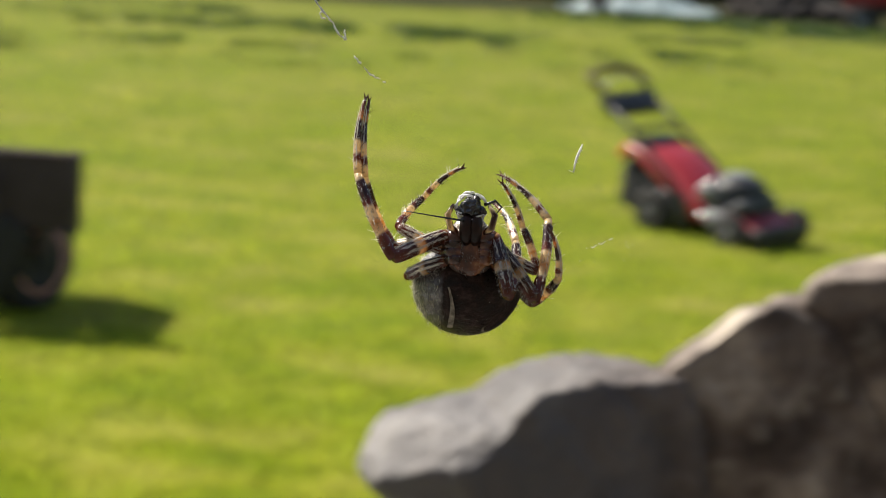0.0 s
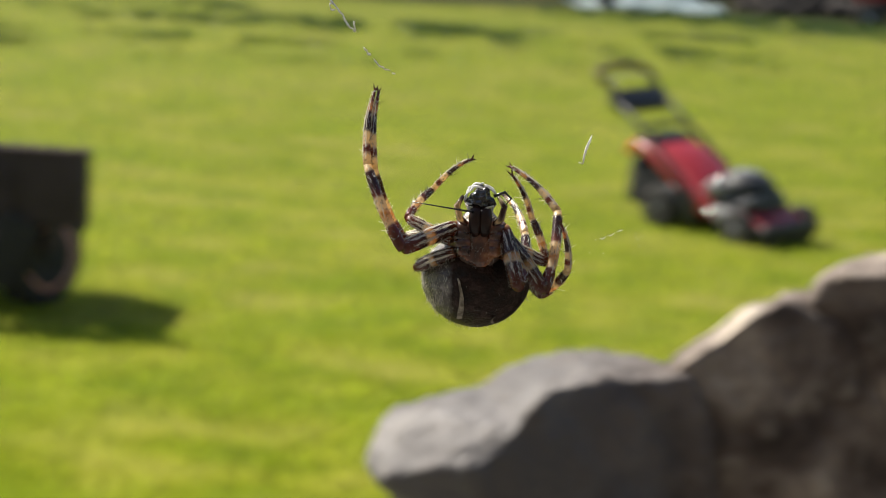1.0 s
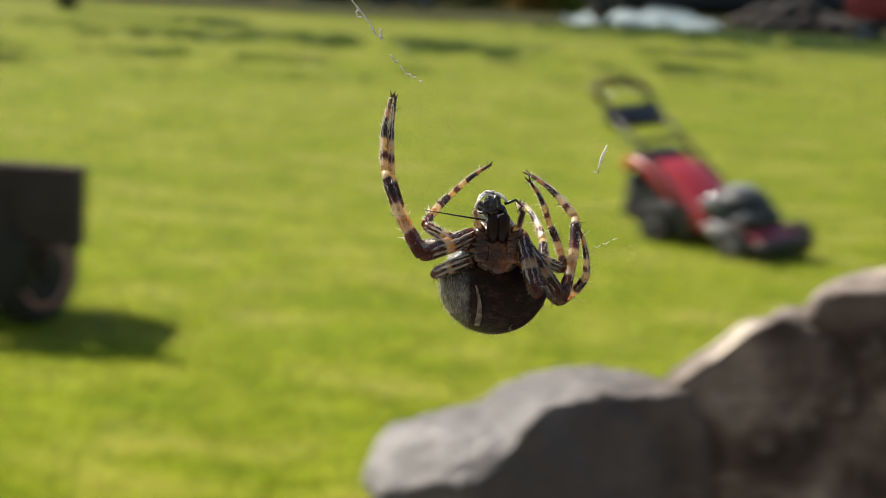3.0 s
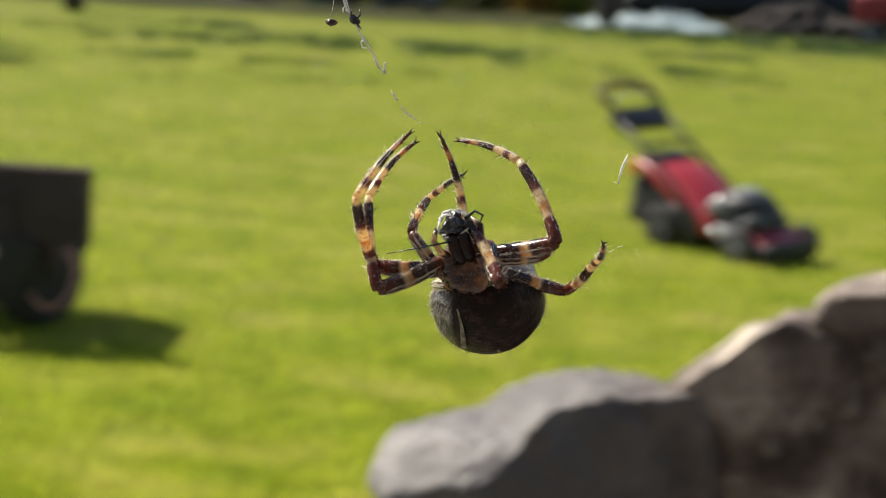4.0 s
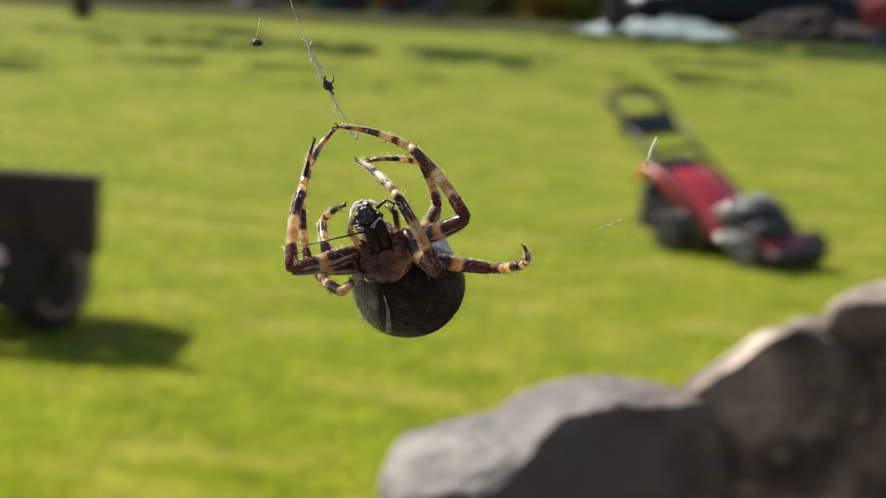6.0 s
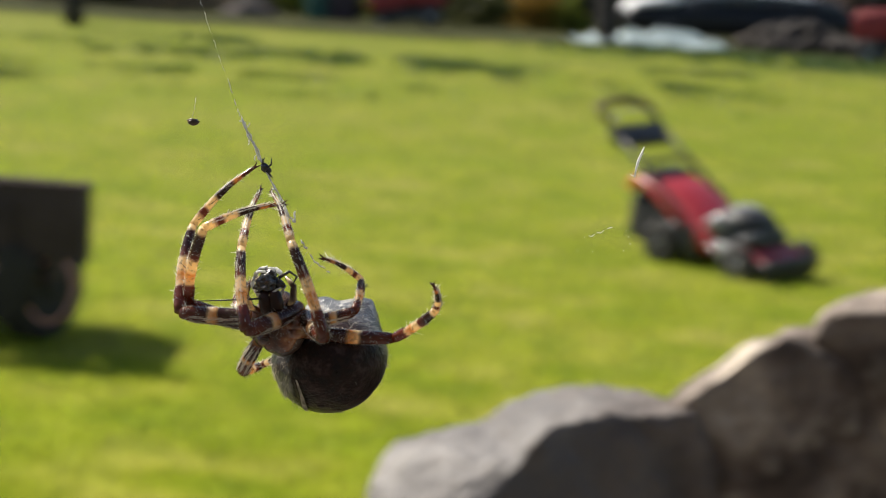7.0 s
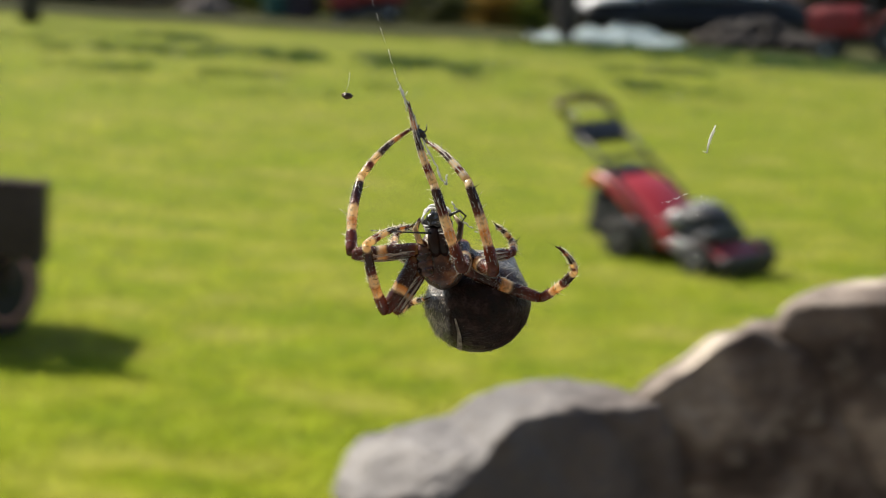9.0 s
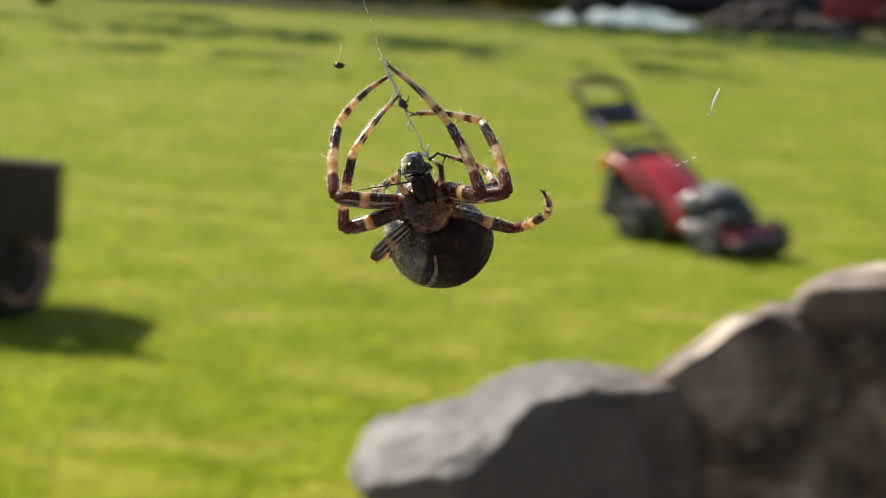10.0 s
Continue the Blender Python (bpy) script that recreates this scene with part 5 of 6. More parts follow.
    bm = bmesh.new()
    blob(bm, (0.55 * MM, 0.33 * MM, 0.35 * MM), (0, 0, 0), 0.35, 2.0, 3, 8.0)
    part("body", bm, MAT_CARAPACE, speck)
    bm = bmesh.new()
    tube(bm, [(-0.2 * MM, 0.2 * MM, 0), (0.1 * MM, 1.2 * MM, 0), (0.25 * MM, 2.4 * MM, 0)], 0.018 * MM, 5)
    part("strand", bm, MAT_SILK, speck)
    return thread, fluff, wisp, speck


# ---- movement ----
TILT = 79.6  # the spider's axes lie along the view


# way of each leg segment: seconds, degrees from upright to the right, degrees towards the viewer
FEMUR_L1 = [(0, -113, 33), (3.8, -105, 17), (4, -114, 11), (4.2, -122, 6), (4.5, -126, 24), (4.8, -129, 6), (4.9, -145, 6), (5, -146, 6), (5.1, -139, 14), (5.3, -159, 6), (5.5, -122, 37), (5.7, -108, 22), (6.8, -96, 6), (7, -87, 6), (7.1, -92, 6), (7.5, -92, 6), (8, -87, 6), (8.5, -102, 6), (9, -94, 6), (9.5, -102, 6), (10, -86, 6)]
TIBIA_L1 = [(0, -23, -17), (3.8, -12, -6), (4, -6, -19), (4.2, -4, -6), (4.5, -3, -6), (4.8, -5, -34), (4.9, -13, -34), (5, -16, -38), (5.1, -8, -32), (5.3, -29, -55), (5.5, 2, -34), (5.7, 4, -34), (6.8, 7, -22), (7, 4, -28), (7.1, 0, -20), (7.5, 5, -6), (8, -1, -41), (8.5, 6, -29), (9, 6, -31), (9.5, 3, -13), (10, 1, -34)]
FOOT_L1 = [(0, 5, -21), (3.8, 25, -35), (4, 39, -32), (4.2, 54, -40), (4.5, 54, -32), (4.8, 47, -31), (4.9, 31, -6), (5, 6, -36), (5.1, 36, -42), (5.3, -4, -45), (5.5, 10, -18), (5.7, 19, -44), (6.8, 43, -18), (7, 46, -6), (7.1, 54, -6), (7.5, 54, -28), (8, 46, -6), (8.5, 49, -31), (9, 45, -25), (9.5, 45, -25), (10, 45, -26)]
FEMUR_L2 = [(0, -96, -36), (3.8, -92, -26), (4, -87, -6), (4.2, -90, -16), (4.5, -90, -28), (4.8, 162, -6), (4.9, -174, -23), (5, -164, -22), (5.1, -138, -47), (5.3, 153, -6), (5.5, -112, -82), (5.7, -105, -51), (6.8, -101, -30), (7, -73, -6), (7.1, -73, -6), (7.5, -73, -6), (8, -112, -6), (8.5, -162, -6), (9, -150, -6), (9.5, -110, -6), (10, -108, -13)]
TIBIA_L2 = [(0, -21, 31), (3.8, -14, 27), (4, -13, 42), (4.2, -5, 44), (4.5, -3, 49), (4.8, -123, 59), (4.9, -24, 6), (5, -21, 6), (5.1, -16, 53), (5.3, -37, 81), (5.5, -8, 30), (5.7, 158, 54), (6.8, 13, 6), (7, 17, 32), (7.1, 18, 41), (7.5, 22, 6), (8, 5, 37), (8.5, -20, 36), (9, -15, 37), (9.5, 0, 41), (10, 9, 28)]
FOOT_L2 = [(0, 3, -19), (3.8, 23, -32), (4, 39, -20), (4.2, 51, -33), (4.5, 49, -23), (4.8, -28, -47), (4.9, -11, -36), (5, 36, -40), (5.1, -39, -61), (5.3, -18, -65), (5.5, -22, -6), (5.7, 13, -72), (6.8, 68, -16), (7, 71, -27), (7.1, 72, -29), (7.5, 84, -24), (8, 82, -48), (8.5, 69, -53), (9, 67, -53), (9.5, 49, -23), (10, 37, -28)]
FEMUR_L3 = [(0, -62, -15), (3.8, -47, -6), (4, -37, -6), (4.2, -23, -28), (4.5, -28, -6), (4.8, -55, -6), (4.9, -42, -63), (5, -90, -51), (5.1, -58, -11), (5.3, -64, -6), (5.5, -78, -6), (5.7, -101, -6), (6.8, -6, -41), (7, -36, -49), (7.1, -38, -46), (7.5, -39, -6), (8, -44, -46), (8.5, -26, -81), (9, -53, -58), (9.5, -30, -43), (10, -57, -43)]
TIBIA_L3 = [(0, 40, -50), (3.8, 29, -41), (4, 26, -52), (4.2, 29, -51), (4.5, 8, -47), (4.8, 7, -66), (4.9, -60, -55), (5, -7, -43), (5.1, -12, -63), (5.3, -2, -29), (5.5, -22, -6), (5.7, -15, -6), (6.8, 77, -66), (7, 18, -74), (7.1, 18, -73), (7.5, 21, -68), (8, 45, -78), (8.5, 14, -79), (9, 9, -73), (9.5, 14, -79), (10, 45, -66)]
FOOT_L3 = [(0, 54, 43), (3.8, 42, 56), (4, 58, 54), (4.2, 76, 52), (4.5, 35, 60), (4.8, 27, 54), (4.9, -32, 67), (5, 7, 34), (5.1, 32, 51), (5.3, 42, 52), (5.5, 2, 6), (5.7, 7, 6), (6.8, 61, 66), (7, 72, 75), (7.1, 72, 75), (7.5, 76, 80), (8, 72, 82), (8.5, 45, 83), (9, 81, 75), (9.5, 45, 79), (10, 56, 72)]
FEMUR_L4 = [(0, -112, -28), (3.8, -98, -53), (4, -98, -74), (4.2, 78, -13), (4.5, 74, -6), (4.8, 77, -6), (4.9, -46, -68), (5, -33, -79), (5.1, -164, -81), (5.3, -38, -76), (5.5, -73, -25), (5.7, -51, -6), (6.8, 173, -41), (7, -147, -42), (7.1, -148, -32), (7.5, -116, -41), (8, -163, -45), (8.5, -145, -10), (9, -146, -21), (9.5, -146, -19), (10, -132, -6)]
TIBIA_L4 = [(0, 80, -62), (3.8, 84, -58), (4, 85, -49), (4.2, 72, -43), (4.5, 77, -6), (4.8, 76, -6), (4.9, -18, -56), (5, -30, -61), (5.1, 63, -58), (5.3, 72, -68), (5.5, -16, -6), (5.7, -18, -36), (6.8, 68, -72), (7, 78, -73), (7.1, 68, -71), (7.5, 65, -65), (8, 80, -69), (8.5, 62, -71), (9, 66, -72), (9.5, 72, -67), (10, 77, -62)]
FOOT_L4 = [(0, 72, 67), (3.8, 63, 75), (4, 72, 68), (4.2, 79, 27), (4.5, 77, 6), (4.8, 82, 6), (4.9, -9, 55), (5, -8, 46), (5.1, 63, 58), (5.3, 76, 61), (5.5, 46, 28), (5.7, 58, 51), (6.8, 76, 62), (7, 66, 59), (7.1, 63, 58), (7.5, 56, 64), (8, 56, 63), (8.5, 72, 67), (9, 72, 66), (9.5, 72, 67), (10, 72, 67)]
FEMUR_R1 = [(0, 168, 27), (3.8, 164, 42), (4, 165, 56), (4.2, -163, 61), (4.5, 170, 46), (4.8, 143, 36), (4.9, 131, 25), (5, 136, 12), (5.1, 129, 28), (5.3, 122, 26), (5.5, 107, 6), (5.7, 131, 35), (6.8, -163, 60), (7, -114, 41), (7.1, -121, 69), (7.5, -175, 70), (8, -149, 77), (8.5, -148, 78), (9, -170, 69), (9.5, 158, 76), (10, 104, 58)]
TIBIA_R1 = [(0, 12, -53), (3.8, -4, -34), (4, -28, -36), (4.2, -21, -6), (4.5, -20, -6), (4.8, -36, -17), (4.9, -27, -17), (5, -27, -16), (5.1, -34, -15), (5.3, -36, -6), (5.5, -37, -6), (5.7, -33, -11), (6.8, -11, -6), (7, -7, -29), (7.1, -17, -6), (7.5, -13, -6), (8, -21, -6), (8.5, -21, -6), (9, -18, -6), (9.5, -19, -6), (10, -24, -24)]
FOOT_R1 = [(0, -25, -56), (3.8, -18, -29), (4, -16, -6), (4.2, -23, -32), (4.5, -22, -40), (4.8, -31, -32), (4.9, -55, -39), (5, -54, -33), (5.1, -50, -40), (5.3, -59, -42), (5.5, -80, -38), (5.7, -63, -53), (6.8, -6, -34), (7, 12, -44), (7.1, -2, -6), (7.5, -17, -6), (8, -11, -6), (8.5, -10, -33), (9, -17, -6), (9.5, -26, -6), (10, -46, -8)]
FEMUR_R2 = [(0, 146, 6), (3.8, 86, 21), (4, 81, 30), (4.2, 72, 32), (4.5, 97, 38), (4.8, 62, 48), (4.9, 62, 8), (5, 65, 20), (5.1, 22, 22), (5.3, 56, 30), (5.5, 52, 6), (5.7, 66, 26), (6.8, 97, 57), (7, 129, 64), (7.1, 121, 65), (7.5, 104, 47), (8, 95, 68), (8.5, 130, 65), (9, 127, 62), (9.5, 91, 49), (10, 89, 32)]
TIBIA_R2 = [(0, 12, -29), (3.8, -20, -41), (4, -23, -26), (4.2, -27, -18), (4.5, -23, -11), (4.8, -36, -33), (4.9, -45, -34), (5, -41, -31), (5.1, -51, -32), (5.3, -39, -6), (5.5, -41, -11), (5.7, -42, -23), (6.8, -19, -13), (7, -20, -9), (7.1, -16, -22), (7.5, -17, -18), (8, -20, -16), (8.5, -14, -6), (9, -16, -6), (9.5, -28, -6), (10, -18, -34)]
FOOT_R2 = [(0, -45, -25), (3.8, -58, -44), (4, -69, -32), (4.2, -61, -44), (4.5, -52, -39), (4.8, -61, -21), (4.9, -78, -10), (5, -79, -15), (5.1, -74, -24), (5.3, -77, -13), (5.5, -90, -24), (5.7, -81, -6), (6.8, -38, -27), (7, -26, -43), (7.1, -38, -48), (7.5, -60, -57), (8, -45, -56), (8.5, -41, -46), (9, -43, -39), (9.5, -62, -39), (10, -83, -13)]
FEMUR_R3 = [(0, 115, -14), (3.8, 70, -6), (4, 84, -6), (4.2, 71, -6), (4.5, 77, -6), (4.8, 59, -6), (4.9, 40, -6), (5, 39, -6), (5.1, 43, -6), (5.3, 49, -6), (5.5, -4, -47), (5.7, 23, -6), (6.8, 69, -6), (7, 76, -6), (7.1, 72, -6), (7.5, 73, -6), (8, 69, -6), (8.5, 89, -6), (9, 81, -6), (9.5, 68, -6), (10, 70, -6)]
TIBIA_R3 = [(0, -17, -6), (3.8, -33, -57), (4, 21, -59), (4.2, 15, -35), (4.5, 1, -6), (4.8, -10, -20), (4.9, -33, -40), (5, -20, -41), (5.1, -32, -6), (5.3, -94, -45), (5.5, -40, -62), (5.7, -30, -14), (6.8, 19, -6), (7, 9, -50), (7.1, 5, -52), (7.5, 8, -62), (8, -11, -58), (8.5, 61, -66), (9, 9, -72), (9.5, -19, -76), (10, -27, -62)]
FOOT_R3 = [(0, -25, 6), (3.8, -63, 60), (4, -45, 81), (4.2, -41, 54), (4.5, -71, 30), (4.8, -45, 6), (4.9, -93, 6), (5, -62, 6), (5.1, -82, 6), (5.3, -63, 68), (5.5, -54, 61), (5.7, -95, 6), (6.8, -56, 33), (7, -60, 34), (7.1, -76, 46), (7.5, -59, 66), (8, -73, 52), (8.5, -56, 32), (9, -53, 63), (9.5, -63, 22), (10, -73, 36)]
FEMUR_R4 = [(0, 136, -43), (3.8, 120, -30), (4, 107, -31), (4.2, 112, -6), (4.5, 118, -6), (4.8, 112, -6), (4.9, 114, -6), (5, 110, -6), (5.1, 103, -6), (5.3, 103, -9), (5.5, 97, -40), (5.7, 99, -30), (6.8, 95, -6), (7, 94, -6), (7.1, 96, -6), (7.5, 91, -6), (8, 94, -16), (8.5, 112, -6), (9, 111, -6), (9.5, 106, -29), (10, 105, -35)]
TIBIA_R4 = [(0, 40, 60), (3.8, 36, 70), (4, 38, 63), (4.2, 50, 49), (4.5, 29, 6), (4.8, 64, 65), (4.9, 64, 70), (5, 67, 70), (5.1, 72, 73), (5.3, 71, 73), (5.5, 97, 74), (5.7, 90, 72), (6.8, 68, 31), (7, 55, 46), (7.1, 51, 43), (7.5, 49, 59), (8, 42, 56), (8.5, 61, 54), (9, 46, 56), (9.5, 51, 65), (10, 63, 62)]
FOOT_R4 = [(0, -12, 38), (3.8, -8, 72), (4, 14, 69), (4.2, 8, 52), (4.5, -3, 16), (4.8, -39, 51), (4.9, -47, 63), (5, -43, 61), (5.1, -49, 65), (5.3, -47, 67), (5.5, 64, 76), (5.7, -11, 77), (6.8, -10, 61), (7, -6, 66), (7.1, -4, 69), (7.5, -36, 72), (8, -14, 67), (8.5, -25, 57), (9, -41, 60), (9.5, -40, 59), (10, -23, 69)]
TURNS = {"L1": (FEMUR_L1, TIBIA_L1, FOOT_L1), "L2": (FEMUR_L2, TIBIA_L2, FOOT_L2), "L3": (FEMUR_L3, TIBIA_L3, FOOT_L3), "L4": (FEMUR_L4, TIBIA_L4, FOOT_L4), "R1": (FEMUR_R1, TIBIA_R1, FOOT_R1), "R2": (FEMUR_R2, TIBIA_R2, FOOT_R2), "R3": (FEMUR_R3, TIBIA_R3, FOOT_R3), "R4": (FEMUR_R4, TIBIA_R4, FOOT_R4)}
CHEST = [(0, 0.23, 4.02, -1.6), (3.8, -0.44, 3.33, 4.1), (4, -1.74, 3.81, 18.4), (4.2, -2.7, 3.36, 5.2), (4.5, -3.35, 3.31, 22.6), (4.8, -3.35, 3.53, 15.3), (4.9, -3.0, 4.25, 33.4), (5, -2.75, 3.88, 26.1), (5.1, -2.93, 3.01, 32.5), (5.3, -2.48, 2.93, 32.5), (5.5, -1.71, 3.63, 22.6), (5.7, -1.21, 2.95, 28.6), (6.8, -5.06, 4.59, -13.0), (7, -4.3, 3.85, 10.4), (7.1, -4.17, 3.99, 9.5), (7.5, -3.48, 3.68, 30.3), (8, -3.41, 3.34, 14.0), (8.5, -4.33, 5.07, -9.5), (9, -3.8, 4.78, 5.2), (9.5, -2.68, 4.12, 10.5), (10, -1.34, 3.53, 17.8)]  # seconds, right and up in mm, lean
BELLY = [(0, 0, 0), (3.8, -4, 0), (4, -12, 6), (4.2, -10, 9), (4.5, -16, 11), (4.8, -9, 11), (5.1, -6, 10), (5.3, -4, 8), (5.5, 4, 8), (5.7, 0, 8), (6.8, -16, 14), (7.1, -8, 19), (7.5, -8, 24), (8, -4, 24), (8.5, -14, 17), (9, -7, 16), (9.5, 2, 13), (10, 14, 18)]  # seconds, turn about the upright, tip of the back upwards
COXAE = {"L1": (-2.3, 1.3, 0.3), "L2": (-2.5, 0.5, 0.2), "L3": (-2.5, -0.3, 0.1), "L4": (-2.1, -1.1, 0), "R1": (2.3, 1.3, 0.3), "R2": (2.5, 0.5, 0.2), "R3": (2.5, -0.3, 0.1), "R4": (2.1, -1.1, 0)}


def between(rows, t):
    """The values of a table at t seconds, eased from row to row."""
    if t <= rows[0][0]:
        return rows[0][1:]
    for a, b in zip(rows, rows[1:]):
        if t <= b[0]:
            q = (t - a[0]) / (b[0] - a[0])
            if a[0] == 0:  # at rest until the spider begins to move
                q = max(0.0, (t - 3.0) / (b[0] - 3.0))
            q = q * q * (3 - 2 * q)
            return tuple(u + (v - u) * q for u, v in zip(a[1:], b[1:]))
    return rows[-1][1:]


def way(rows, t):
    """The unit vector of a leg segment at t seconds."""
    for a, b in zip(rows, rows[1:]):
        if t <= b[0]:
            q = between([(a[0], 0.0), (b[0], 1.0)], t)[0]
            break
    else:
        a = b = rows[-1]
        q = 1.0
    ends = []
    for _, turn, lift in (a, b):
        c = math.cos(radians(lift))
        ends.append(Vector((c * math.sin(radians(turn)), c * math.cos(radians(turn)), math.sin(radians(lift)))))
    return ends[0].slerp(ends[1], q) if ends[0].dot(ends[1]) > -0.98 else ends[0].lerp(ends[1], q)


def carry(spider, abdomen, chest, legs, prey, track):
    """Keys the belly, the chest and the legs in the spider's space, and the prey with the chest."""
    times = [0.0, 2.9] + [3.0 + 0.1 * k for k in range(71)]
    spots = [0.0, *[t for t, m in track if t > 0]]
    walk(abdomen, [(t, pose(0, 0, 0, between(BELLY, t)[1], between(BELLY, t)[0], 0)) for t in times])

    def trunk(t):
        x, y, lean = between(CHEST, t)
        return pose(x * MM, y * MM, 5.0 * MM, 0, between(BELLY, t)[0] * 0.6, lean)

    walk(chest, [(t, trunk(t)) for t in times])
    walk(prey, [(t, m @ trunk(t) @ pose(0, 4.0 * MM, 1.3 * MM)) for t, m in track])
    for name, segments in legs.items():
        rows = [[], [], []]
        last = [Vector((-0.5 if name[0] == "L" else 0.5, 0.6, 0.3)) for _ in range(3)]
        for t in times:
            x, y, lean = between(CHEST, t)
            joint = pose(x * MM, y * MM, 5.0 * MM, 0, 0, lean) @ (Vector(COXAE[name]) * MM)
            ways = [way(TURNS[name][k], t) for k in range(3)]
            for k, d in enumerate(ways):
                # each segment bows to the outer side of the leg's bend
                out = (ways[k - 1] if k else Vector((0, 0, 0))) - (ways[k + 1] if k < 2 else Vector((0, 0, 0)))
                u = last[k] * 0.8 + out * 0.5
                u = (u - d * u.dot(d)).normalized()
                last[k] = u
                turn = Matrix((u, d.cross(u), d)).transposed().to_4x4()
                rows[k].append((t, Matrix.Translation(joint) @ turn))
                joint = joint + d * LEGS[name][k] * MM
        for ob, r in zip(segments, rows):
            walk(ob, r)


def motions():
    spider, abdomen, chest, legs = build_spider()
    prey = build_prey()
    thread, fluff, remnant, speck = build_silk()
